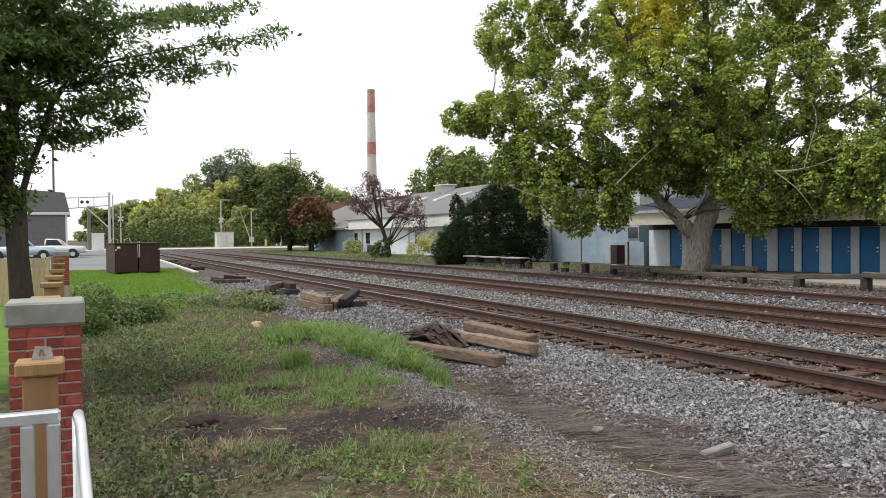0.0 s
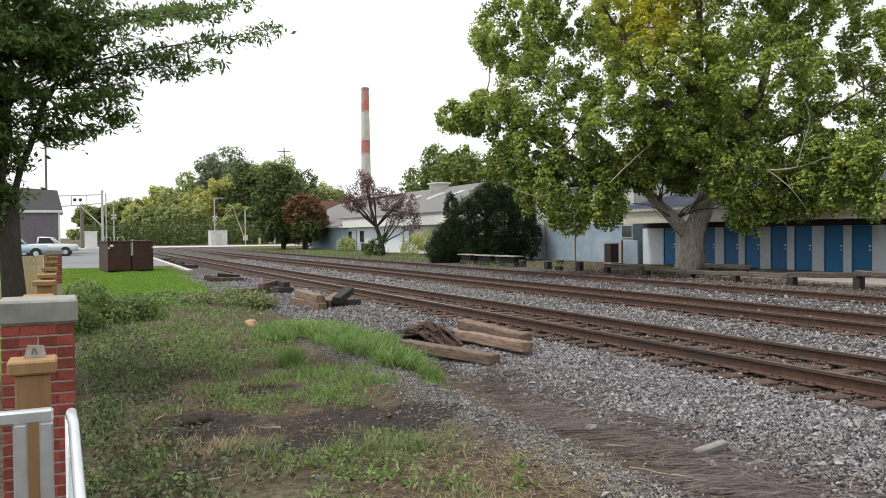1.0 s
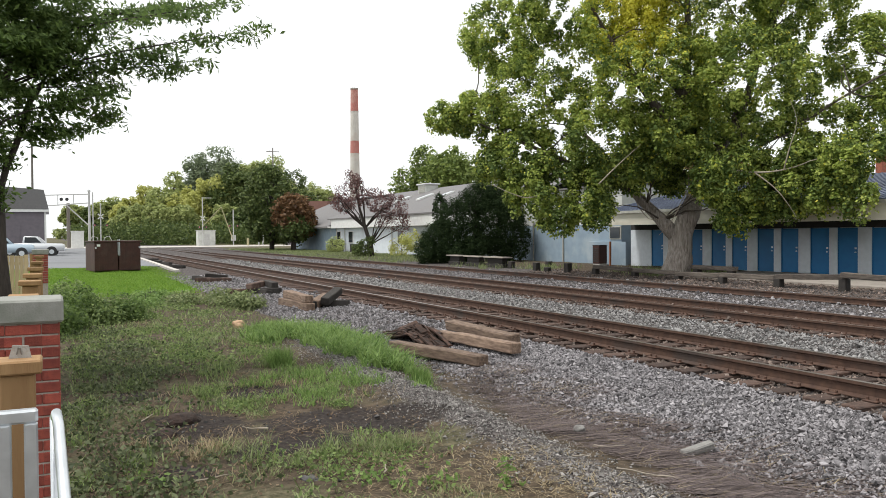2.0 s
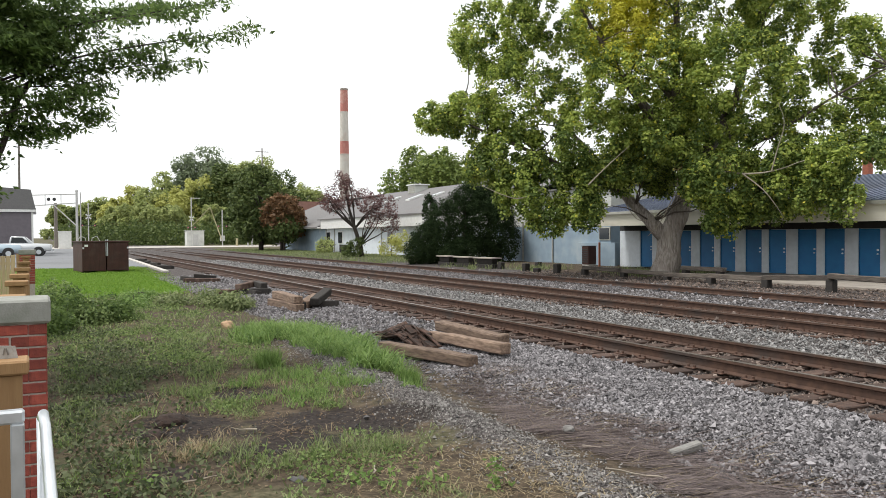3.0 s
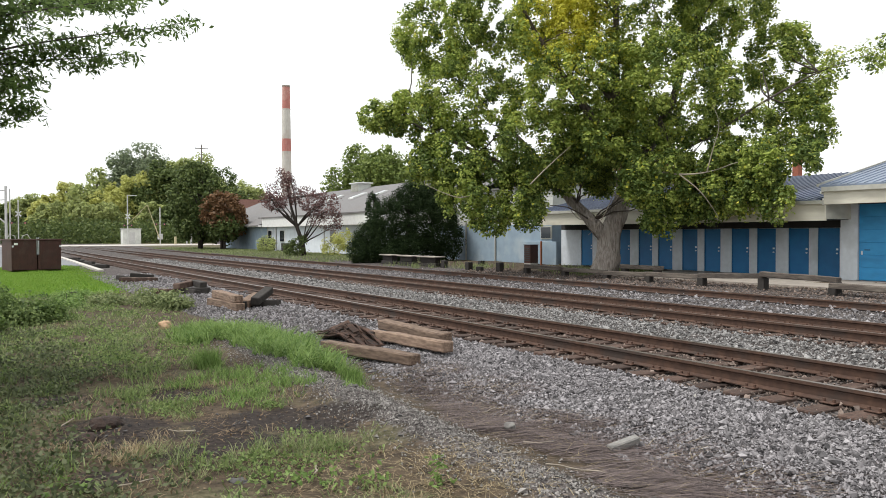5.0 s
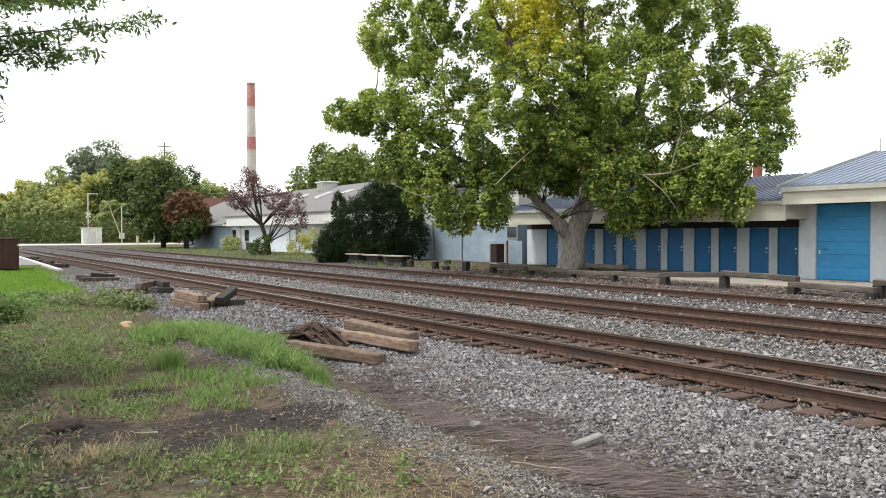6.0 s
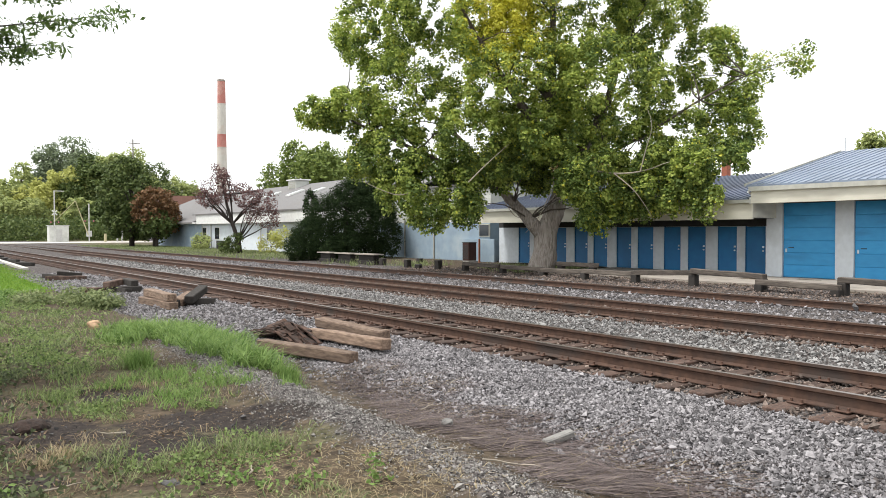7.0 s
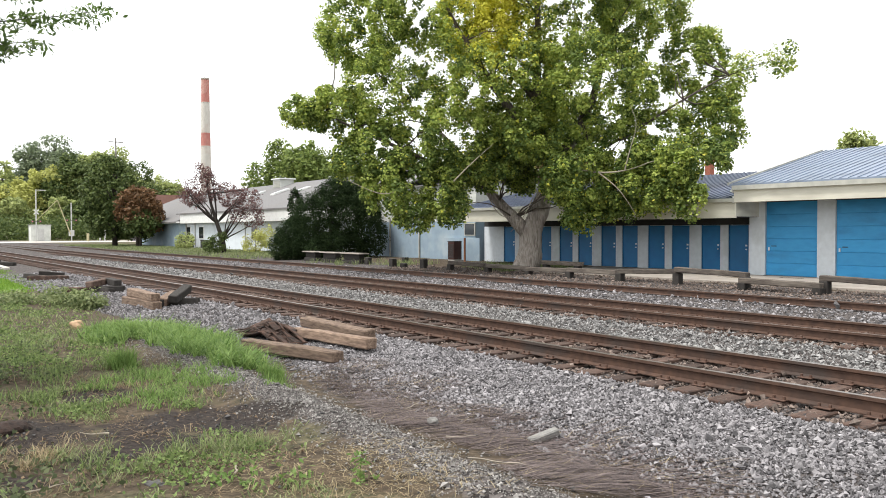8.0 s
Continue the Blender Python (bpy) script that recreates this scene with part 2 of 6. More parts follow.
    "block": mat("pale_stone", (0.42, 0.40, 0.37), (0.32, 0.30, 0.28), 14, 0.9, bump=0.5, bscale=40),
    "slab": mat("grey_concrete_slab", (0.25, 0.24, 0.225), (0.17, 0.165, 0.155), 14, 0.9, bump=0.5, bscale=40),
    "tan_rock": mat("tan_rock", (0.48, 0.32, 0.20), (0.36, 0.23, 0.14), 9, 0.9, bump=0.5, bscale=25),
    "clod": mat("clod_of_earth", (0.048, 0.028, 0.021), (0.020, 0.014, 0.012), 18, 0.95, bump=0.9, bscale=45),
    "thatch": leaf_mat("brown_thatch", (0.06, 0.042, 0.028), (0.27, 0.195, 0.125), 0.1, 0.9),
    "tree_leaf": leaf_mat("cottonwood_leaves", (0.18, 0.26, 0.05), (0.49, 0.55, 0.14), 0.40),
    # darker leaf tone: random clumps, plus crown shade put into the colour low down
    "tree_leaf_dark": leaf_mat("shaded_cottonwood_leaves", (0.06, 0.105, 0.027), (0.19, 0.25, 0.062), 0.28),
    "tree_yellow": leaf_mat("yellowed_leaves", (0.50, 0.49, 0.06), (0.82, 0.76, 0.13), 0.5),
    "ash_leaf": leaf_mat("dark_green_leaves", (0.065, 0.11, 0.035), (0.19, 0.27, 0.08), 0.48),
    "evergreen": leaf_mat("evergreen_sprays", (0.008, 0.018, 0.007), (0.038, 0.062, 0.02), 0.08, 0.95),
    "wood_leaf": leaf_mat("woodland_leaves", (0.23, 0.28, 0.11), (0.47, 0.51, 0.20), 0.42),
    "wood_yellow": leaf_mat("yellowing_woodland_leaves", (0.36, 0.38, 0.11), (0.60, 0.60, 0.21), 0.42),
    "yard_leaf": leaf_mat("back_garden_leaves", (0.10, 0.15, 0.04), (0.27, 0.33, 0.09), 0.35),
    "wood_dark": leaf_mat("deep_green_leaves", (0.05, 0.08, 0.025), (0.15, 0.19, 0.06), 0.28),
    "wood_blue": leaf_mat("blue_green_leaves", (0.15, 0.19, 0.12), (0.27, 0.32, 0.19), 0.3),
    "red_leaf": leaf_mat("purple_red_leaves", (0.09, 0.048, 0.048), (0.23, 0.125, 0.115), 0.3),
    "rust_leaf": leaf_mat("rusty_autumn_leaves", (0.10, 0.06, 0.03), (0.23, 0.125, 0.06), 0.25),
    "weed": leaf_mat("weed_leaves", (0.075, 0.12, 0.04), (0.28, 0.36, 0.13), 0.38),
    "bright_grass": leaf_mat("lush_grass_blades", (0.10, 0.18, 0.045), (0.27, 0.38, 0.12), 0.4),
    "lawn_grass": leaf_mat("mown_lawn_blades", (0.13, 0.24, 0.03), (0.22, 0.34, 0.055), 0.35),
    "mid_grass": leaf_mat("dull_grass_blades", (0.10, 0.14, 0.05), (0.31, 0.35, 0.165), 0.35),
    "straw": leaf_mat("straw_blades", (0.22, 0.17, 0.10), (0.46, 0.38, 0.24), 0.2, 0.8),
    "dead_stalk": leaf_mat("grey_brown_stalks", (0.05, 0.040, 0.040), (0.26, 0.21, 0.20), 0.1, 0.9),
    "litter": leaf_mat("fallen_leaves", (0.055, 0.036, 0.024), (0.23, 0.165, 0.105), 0.1, 0.8),
}


# ---- building blocks ----
def thing(name, at, label, category, turn=0.0, group="", kind=""):
    e = new(name)
    e.empty_display_size = 0.2
    e.matrix_world = pose(at[0], at[1], at[2], 0, 0, turn)
    return tagged(e, label, category, group, kind)


def finish(bm, name, material, smooth=False):
    me = bpy.data.meshes.new(name)
    bm.to_mesh(me)
    bm.free()
    for mm in (material if isinstance(material, (list, tuple)) else (material,)):
        me.materials.append(mm)
    if smooth:
        me.polygons.foreach_set("use_smooth", [True] * len(me.polygons))
    return me


def part(name, bm, material, parent, label="", smooth=False):
    ob = new(name, finish(bm, name, material, smooth))
    ob.parent = parent
    return tagged(ob, label)


def lone(name, bm, material, label, category, kind="", smooth=False, group=""):
    return tagged(new(name, finish(bm, name, material, smooth)), label, category, group, kind)


def box(bm, x0, x1, y0, y1, z0, z1, bevel=0.0, m=None):
    made = bmesh.ops.create_cube(bm, size=1.0)["verts"]
    bmesh.ops.scale(bm, vec=(x1 - x0, y1 - y0, z1 - z0), verts=made)
    bmesh.ops.translate(bm, vec=((x0 + x1) / 2, (y0 + y1) / 2, (z0 + z1) / 2), verts=made)
    if bevel:
        edges = list({e for v in made for e in v.link_edges})
        made = bmesh.ops.bevel(bm, geom=edges, offset=bevel, segments=1, affect="EDGES")["verts"]
    if m is not None:
        bmesh.ops.transform(bm, matrix=m, verts=made)
    return bm


def cube(x0, x1, y0, y1, z0, z1, bevel=0.0, m=None):
    return box(bmesh.new(), x0, x1, y0, y1, z0, z1, bevel, m)


def tube(bm, p0, p1, r0, r1=None, n=10):
    """A tapered round bar from p0 to p1."""
    p0, p1 = Vector(p0), Vector(p1)
    r1 = r0 if r1 is None else r1
    q = (p1 - p0).to_track_quat("Z", "Y")
    made = bmesh.ops.create_cone(bm, cap_ends=True, segments=n, radius1=r0, radius2=r1, depth=(p1 - p0).length)["verts"]
    bmesh.ops.transform(bm, matrix=Matrix.Translation((p0 + p1) / 2) @ q.to_matrix().to_4x4(), verts=made)
    return bm


def bar(p0, p1, r0, r1=None, n=10):
    return tube(bmesh.new(), p0, p1, r0, r1, n)


def prism(points, y0, y1):
    """A solid with the outline points (x, z), drawn out along y."""
    bm = bmesh.new()
    a = [bm.verts.new((x, y0, z)) for x, z in points]
    b = [bm.verts.new((x, y1, z)) for x, z in points]
    n = len(points)
    bm.faces.new(a)
    bm.faces.new(b[::-1])
    for i in range(n):
        bm.faces.new((a[i], b[i], b[(i + 1) % n], a[(i + 1) % n]))
    bmesh.ops.recalc_face_normals(bm, faces=bm.faces)
    return bm


def mesh_arrays(name, verts, faces, material):
    """A mesh from arrays: faces of one size each."""
    me = bpy.data.meshes.new(name)
    verts = np.asarray(verts, dtype=np.float32).reshape(-1, 3)
    faces = np.asarray(faces, dtype=np.int32)
    k = faces.shape[1]
    me.vertices.add(len(verts))
    me.vertices.foreach_set("co", verts.ravel())
    me.loops.add(faces.size)
    me.loops.foreach_set("vertex_index", faces.ravel())
    me.polygons.add(len(faces))
    me.polygons.foreach_set("loop_start", np.arange(len(faces), dtype=np.int32) * k)
    me.materials.append(material)
    me.update(calc_edges=True)
    return me


rng = np.random.default_rng(7)


def smooth(a, b, v):
    u = np.clip((v - a) / (b - a), 0, 1)
    return u * u * (3 - 2 * u)


def wave(x, y, seed, size):
    """A cheap smooth random field between about -1 and 1."""
    g = np.random.default_rng(seed)
    total = 0
    for _ in range(7):
        a, p, s = g.uniform(0, 6.28), g.uniform(0, 6.28), g.uniform(0.6, 1.9) / size
        total = total + np.sin((x * np.cos(a) + y * np.sin(a)) * s * 6.28 + p)
    return total / 3.2


TRACKS = (9.12, 14.12)
RAIL_TOP = 0.35
TIE_TOP = 0.165


def ground_z(x, y):
    """Height of the ground: lot, gravel ridge, ditch, ballast, yard by the buildings."""
    x, y = np.asarray(x, float), np.asarray(y, float)
    left = 0.30 * smooth(32, 78, y)
    z = left * (1 - smooth(5.5, 8, x))
    ridge = 0.10 * np.exp(-((x - 3.95 - 0.03 * (y - 6)) / 0.5) ** 2) * (1 - smooth(14, 20, y))
    ditch = -0.10 * np.exp(-((x - 5.3 - 0.02 * (y - 6)) / 0.7) ** 2) * (1 - smooth(10, 16, y))
    z = z + ridge + ditch
    bed = smooth(5.5, 8.35, x) * (1 - smooth(16.0, 18.5, x))
    z = z * (1 - bed) + bed * 0.118
    mid = np.exp(-((x - 11.6) / 0.6) ** 2)
    z = z - 0.065 * mid
    yard = smooth(16.0, 20, x)
    z = z * (1 - yard) + yard * (0.17 + 0.16 * smooth(20.5, 25, x))
    z = z + 0.022 * wave(x, y, 3, 2.4) * (1 - bed * 0.75) + 0.010 * wave(x, y, 4, 0.7)
    far = smooth(60, 110, np.hypot(x, y))
    return z * (1 - far) + (0.30 - 0.10 * smooth(180, 500, np.hypot(x, y))) * far


# ---- ground ----
def axis(*runs):
    vals = [np.arange(a, b, s) for a, b, s in runs]
    return np.concatenate(vals)


gx = axis((-900, -60, 60), (-60, -8, 4), (-8, -2, 0.5), (-2, 8.6, 0.16), (8.6, 30, 0.4), (30, 60, 3), (60, 1000, 60))
gy = axis((-300, -20, 40), (-20, 0, 1.5), (0, 20, 0.18), (20, 60, 0.6), (60, 180, 4), (180, 2000, 60))
GX, GY = np.meshgrid(gx, gy, indexing="ij")
GZ = ground_z(GX, GY)
nx, ny = GX.shape
idx = np.arange(nx * ny).reshape(nx, ny)
quads = np.stack([idx[:-1, :-1], idx[1:, :-1], idx[1:, 1:], idx[:-1, 1:]], -1).reshape(-1, 4)
ground_me = mesh_arrays("ground", np.stack([GX, GY, GZ], -1), quads, M["ground"])
ground = tagged(new("ground", ground_me), "earth lot with weeds, lawn and grey gravel beside the railway", "ground", kind="structure")
ground_me.polygons.foreach_set("use_smooth", [True] * len(ground_me.polygons))


def gravel_mask(x, y):
    track = smooth(5.4, 6.1, x) * (1 - smooth(22.6, 23.6, x))
    ridge = np.exp(-((x - 4.05 - 0.035 * (y - 6)) / 0.48) ** 2) * (1 - smooth(13, 19, y)) * 0.85
    ditch = 0.45 * smooth(4.3, 5.0, x) * (1 - smooth(5.4, 6, x))
    shoulder = smooth(4.9, 5.8, x) * smooth(12, 16, y) * 0.9
    return np.clip(np.maximum.reduce([track, ridge, ditch, shoulder * (1 - smooth(20, 22, x))]), 0, 1)


def lawn_mask(x, y):
    near = (1 - smooth(56, 60, y)) * smooth(27, 32, y - 0.5 * (x - 1)) * (1 - smooth(5.0, 6.2, x + 0.0 * y))
    side = (1 - smooth(-1.2, -0.5, x)) * smooth(3, 5, y) * (1 - smooth(60, 70, y)) * 0.8
    return np.clip(np.maximum(near, side), 0, 1)


def bare_mask(x, y):
    spots = [(1.25, 8.9, 0.6, 0.7), (2.8, 8.5, 1.0, 0.55), (3.4, 8.2, 0.6, 0.55), (2.1, 7.7, 0.6, 0.3), (0.9, 11.0, 0.4, 0.35), (2.4, 10.6, 0.4, 0.4), (1.0, 7.2, 0.3, 0.25)]
    out = 0 * x
    for cx, cy, ax, ay in spots:
        out = np.maximum(out, np.exp(-(((x - cx) / ax) ** 2 + ((y - cy) / ay) ** 2)))
    return np.clip(out * (1.45 + 0.4 * wave(x, y, 44, 0.8)), 0, 1)


def weed_mask(x, y):
    far = np.clip(smooth(20.5, 22, x) * smooth(40, 50, y) + smooth(130, 140, y), 0, 1) * 0.7
    return np.clip(far + (1 - smooth(3.4, 5.0, x)) * (0.30 + 0.35 * wave(x, y, 11, 2.2)), 0, 1)


for mask_name, fn in (("gravel", gravel_mask), ("lawn", lawn_mask), ("bare", bare_mask), ("weeds", weed_mask)):
    at = ground_me.attributes.new(mask_name, "FLOAT", "POINT")
    at.data.foreach_set("value", np.asarray(fn(GX, GY), dtype=np.float32).ravel())



def sheet(x0, x1, y0, y1, step_x, step_y, lift, thick):
    """A slab that follows the ground."""
    xs, ys = np.arange(x0, x1 + 0.01, step_x), np.arange(y0, y1 + 0.01, step_y)
    bm = bmesh.new()
    rows = [[bm.verts.new((a, b, 0.30 * smooth(32, 78, b) + lift)) for b in ys] for a in xs]
    for i in range(len(xs) - 1):
        for j in range(len(ys) - 1):
            bm.faces.new((rows[i][j], rows[i + 1][j], rows[i + 1][j + 1], rows[i][j + 1]))
    made = bmesh.ops.extrude_face_region(bm, geom=bm.faces[:])["geom"]
    bmesh.ops.translate(bm, vec=(0, 0, -thick), verts=[v for v in made if isinstance(v, bmesh.types.BMVert)])
    bmesh.ops.recalc_face_normals(bm, faces=bm.faces)
    return bm


lone("parking_lot", sheet(-22.1, 6.1, 54, 134, 4.7, 4, 0.035, 0.3), M["asphalt"], "sun-bleached grey asphalt parking lot", "asphalt", "structure")
lone("kerb", sheet(6.1, 6.4, 47, 134, 0.3, 3, 0.10, 0.3), M["concrete"], "pale concrete kerb along the parking lot", "kerb", "structure")
lone("road", cube(-90, 160, 134.5, 152, 0.0, 0.353, 0.01), M["concrete"], "pale concrete road over the level crossing", "road", "structure")
lone("pavement", cube(23.3, 28.9, 2, 26, 0.1, 0.355, 0.01), M["yard"], "dusty pale concrete apron before the storage doors", "pavement", "structure")


# ---- loose stones ----
STONE_V = np.array([(1, 0, 0), (-1, 0, 0), (0, 1, 0), (0, -1, 0), (0, 0, 1), (0, 0, -1)], float)
STONE_F = np.array([(0, 2, 4), (2, 1, 4), (1, 3, 4), (3, 0, 4), (2, 0, 5), (1, 2, 5), (3, 1, 5), (0, 3, 5)])


def stones(name, x, y, size, material, label, lift=0.25):
    n = len(x)
    size = np.asarray(size)
    base = rng.choice(14, n)
    shapes = np.stack([STONE_V * rng.uniform(0.75, 1.15, (6, 1)) + rng.normal(0, 0.25, STONE_V.shape) for _ in range(14)])
    v = shapes[base] * (size[:, None, None] * rng.uniform(0.6, 1.25, (n, 1, 3)) * np.array([1.1, 1.1, 0.8]))
    a = rng.uniform(0, 6.28, n)
    t = rng.normal(0, 0.8, n)
    ca, sa, ct, st = np.cos(a), np.sin(a), np.cos(t), np.sin(t)
    zero, one = 0 * a, 0 * a + 1
    rz = np.stack([ca, -sa, zero, sa, ca, zero, zero, zero, one], -1).reshape(n, 3, 3)
    rx = np.stack([one, zero, zero, zero, ct, -st, zero, st, ct], -1).reshape(n, 3, 3)
    v = np.einsum("nij,nkj->nki", rz @ rx, v)
    z = ground_z(x, y) + size * (lift + rng.uniform(-0.3, 0.9, n))
    v = v + np.stack([x, y, z], -1)[:, None, :]
    f = STONE_F[None] + (np.arange(n) * len(STONE_V))[:, None, None]
    me = mesh_arrays(name, v, f.reshape(-1, 3), material)
    me.shade_flat()
    return tagged(new(name, me), label, "gravel", kind="stuff")


def scatter(n, x0, x1, y0, y1):
    return rng.uniform(x0, x1, n), rng.uniform(y0, y1, n)


def keep(x, y, mask):
    k = rng.uniform(0, 1, len(x)) < mask
    return x[k], y[k]


x, y = scatter(108000, 5.1, 7.86, 1.2, 15)
x, y = keep(x, y, smooth(5.1, 6.4, x + 0.25 * wave(x, y, 21, 1.5)) * 0.97 + 0.03)
stones("ballast_shoulder", x, y, rng.lognormal(math.log(0.0142), 0.36, len(x)), M["stone"], "loose grey crushed stone sloping down from the track")
x, y = scatter(25000, 5.0, 7.88, 15, 42)
stones("ballast_shoulder", x, y, rng.lognormal(math.log(0.023), 0.33, len(x)), M["stone"], "loose grey crushed stone beside the track")
x, y = scatter(21000, 7.85, 10.4, 1.5, 24)
stones("ballast_crib", x, y, rng.lognormal(math.log(0.018), 0.35, len(x)), M["stone_rust"], "rust-stained stone between the ties", 0.35)
x, y = scatter(32000, 10.15, 13.15, 2.5, 30)
stones("ballast_middle", x, y, rng.lognormal(math.log(0.021), 0.33, len(x)), M["stone_green"], "grey-green crushed stone between the two tracks")
x, y = scatter(13000, 10.3, 13.1, 30, 66)
stones("ballast_middle", x, y, rng.lognormal(math.log(0.032), 0.3, len(x)), M["stone_green"], "grey crushed stone between the two tracks")
x, y = scatter(7000, 15.4, 18.8, 40, 70)
stones("ballast_far_side", x, y, rng.lognormal(math.log(0.034), 0.3, len(x)), M["stone"], "pale crushed stone beyond the second track")
x, y = scatter(11000, 12.75, 15.5, 4, 34)
stones("ballast_crib", x, y, rng.lognormal(math.log(0.024), 0.35, len(x)), M["stone_rust"], "rust-stained stone between the ties", 0.6)
x, y = scatter(17000, 15.4, 20.6, 5, 40)
stones("ballast_far_side", x, y, rng.lognormal(math.log(0.026), 0.35, len(x)), M["stone"], "pale crushed stone beyond the second track")
x, y = scatter(9000, 20.5, 23.4, 6, 34)
stones("yard_gravel", x, y, rng.lognormal(math.log(0.024), 0.4, len(x)), M["stone_rust"], "dusty brown gravel under the timber barrier", 0.15)
x, y = scatter(40000, 3.0, 5.4, 3.5, 15)
x, y = keep(x, y, np.clip(1.2 * np.exp(-((x - 4.05 - 0.035 * (y - 6)) / 0.45) ** 2), 0, 1))
stones("gravel_ridge", x, y, rng.lognormal(math.log(0.0078), 0.45, len(x)), M["stone_pale"], "fine pale gravel ridge beside the ditch")
x, y = scatter(6500, -0.2, 4.2, 3.5, 16)
x, y = keep(x, y, bare_mask(x, y) * 0.8 + 0.05)
stones("lot_gravel", x, y, rng.lognormal(math.log(0.008), 0.5, len(x)), M["stone_dark"], "scattered small stones on bare earth")
x, y = scatter(50, 5.3, 7.8, 2, 18)
stones("pale_stones", x, y, rng.lognormal(math.log(0.014), 0.3, len(x)), M["block"], "few whitish stones lying on the ballast", 0.7)

# ---- railway tracks ----
RAIL_PROFILE = [(-0.036, 0.18), (0.036, 0.18), (0.037, 0.145), (0.010, 0.130), (0.009, 0.035), (0.075, 0.012), (0.075, 0.0),
                (-0.075, 0.0), (-0.075, 0.012), (-0.009, 0.035), (-0.010, 0.130), (-0.037, 0.145)]
RAIL_Z = RAIL_TOP - 0.18


def rail(parent, x, y0, y1, top_material):
    ob = part("rail", prism([(x + u, RAIL_Z + w) for u, w in RAIL_PROFILE], y0, y1), M["rail"], parent)
    part("rail_head", cube(x - 0.032, x + 0.032, y0, y1, RAIL_TOP, RAIL_TOP + 0.004), top_material, ob, "wheel-worn running surface")
    return ob


def tie_mesh():
    bm = cube(-1.3, 1.3, -0.115, 0.115, -0.16, 0.0, 0.012)
    bmesh.ops.subdivide_edges(bm, edges=[e for e in bm.edges if e.calc_length() > 1], cuts=5)
    for v in bm.verts:
        v.co += Vector((0, noise.noise(v.co * 3) * 0.012, noise.noise(v.co * 4 + Vector((5, 5, 5))) * 0.010))
    return finish(bm, "tie", M["tie"])


def plate_mesh():
    bm = cube(-0.17, 0.17, -0.09, 0.09, 0.0, 0.016, 0.004)
    for sx, sy in ((-0.11, -0.06), (-0.11, 0.06), (0.11, -0.06), (0.11, 0.06)):
        box(bm, sx - 0.014, sx + 0.014, sy - 0.014, sy + 0.014, 0.012, 0.05, 0.004)
    return finish(bm, "tie_plate", M["steel"])


TIE_ME, PLATE_ME = tie_mesh(), plate_mesh()
for number, cx in enumerate(TRACKS):
    track = thing("railway_track", (0, 0, 0), "rusty railway track on weathered wooden ties in crushed stone" if number == 0 else "second rusty railway track parallel to the first", "railway track")
    for side in (-0.7525, 0.7525):
        rail(track, cx + side, -12, 330, M["rail_top"] if number == 0 else M["rail_dull"])
    yy = -4.0
    while yy < 46:
        t = new("tie", TIE_ME)
        t.parent = track
        t.matrix_local = pose(cx + rng.normal(0, 0.035), yy + rng.normal(0, 0.02), TIE_TOP + rng.normal(0, 0.006), 0, rng.normal(0, 0.3), rng.normal(0, 0.9))
        if yy < 22:
            for side in (-0.7525, 0.7525):
                p = new("tie_plate", PLATE_ME)
                p.parent = track
                p.matrix_local = pose(cx + side, yy, TIE_TOP + 0.004)
        yy += 0.52
    bm = bmesh.new()
    while yy < 130:
        box(bm, cx - 1.3, cx + 1.3, yy - 0.115, yy + 0.115, TIE_TOP - 0.15, TIE_TOP)
        yy += 0.52
    tagged(part("distant_tie", bm, M["tie"], track), kind="stuff")
spare = thing("siding_rail", (0, 0, 0), "single dull rail of an old siding in gravel", "rail")
rail(spare, 18.95, -12, 130, M["rail_dull"])


# ---- storage building with blue doors ----
store = thing("storage_building", (28.5, 17.4, 0.33), "low self-storage building with blue doors, grey piers and metal roof", "building")
S = lambda bm: (bmesh.ops.translate(bm, vec=(-28.5, -17.4, -0.33), verts=bm.verts), bm)[1]
DOORS = []
for k in range(6):
    y0 = 18.17 + 2.79 * k
    DOORS.append((y0, y0 + 0.91))
    if k < 5:
        DOORS.append((y0 + 1.29, y0 + 2.20))
part("wall", S(cube(28.62, 40, 17.5, 34.7, 0.2, 3.0)), M["grey_wall"], store)
# wall under the eave, its shade put into the colour
part("wall", S(cube(28.5, 28.62, 17.5, 34.7, 2.27, 2.56)), M["dark"], store, "wall strip above the doors, coloured dark as eave shade")
edge = [17.5] + [v for d in DOORS for v in d] + [34.7]
for a, b in zip(edge[0::2], edge[1::2]):
    part("pier", S(cube(28.5, 28.62, a, b, 0.2, 2.27)), M["grey_wall"], store)
for a, b in DOORS:
    d = part("door", S(cube(28.555, 28.60, a + 0.02, b - 0.02, 0.36, 2.25, 0.006)), M["blue"], store, "flat blue metal door")
    part("door_frame", S(cube(28.53, 28.615, a, a + 0.02, 0.36, 2.27)), M["blue"], d)
    part("door_frame", S(cube(28.53, 28.615, b - 0.02, b, 0.36, 2.27)), M["blue"], d)
    part("handle", S(bar((28.55, a + 0.12, 1.28), (28.50, a + 0.12, 1.28), 0.03, n=8)), M["galv"], d, "small round steel lock")
    part("latch", S(cube(28.535, 28.56, a + 0.09, a + 0.17, 1.40, 1.47, 0.004)), M["galv"], d)
# soffit coloured near-black to deepen the shade below the eave
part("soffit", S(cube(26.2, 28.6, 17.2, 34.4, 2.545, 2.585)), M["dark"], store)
part("fascia", S(cube(26.14, 26.2, 17.18, 34.0, 2.505, 3.18, 0.008)), M["cream"], store)
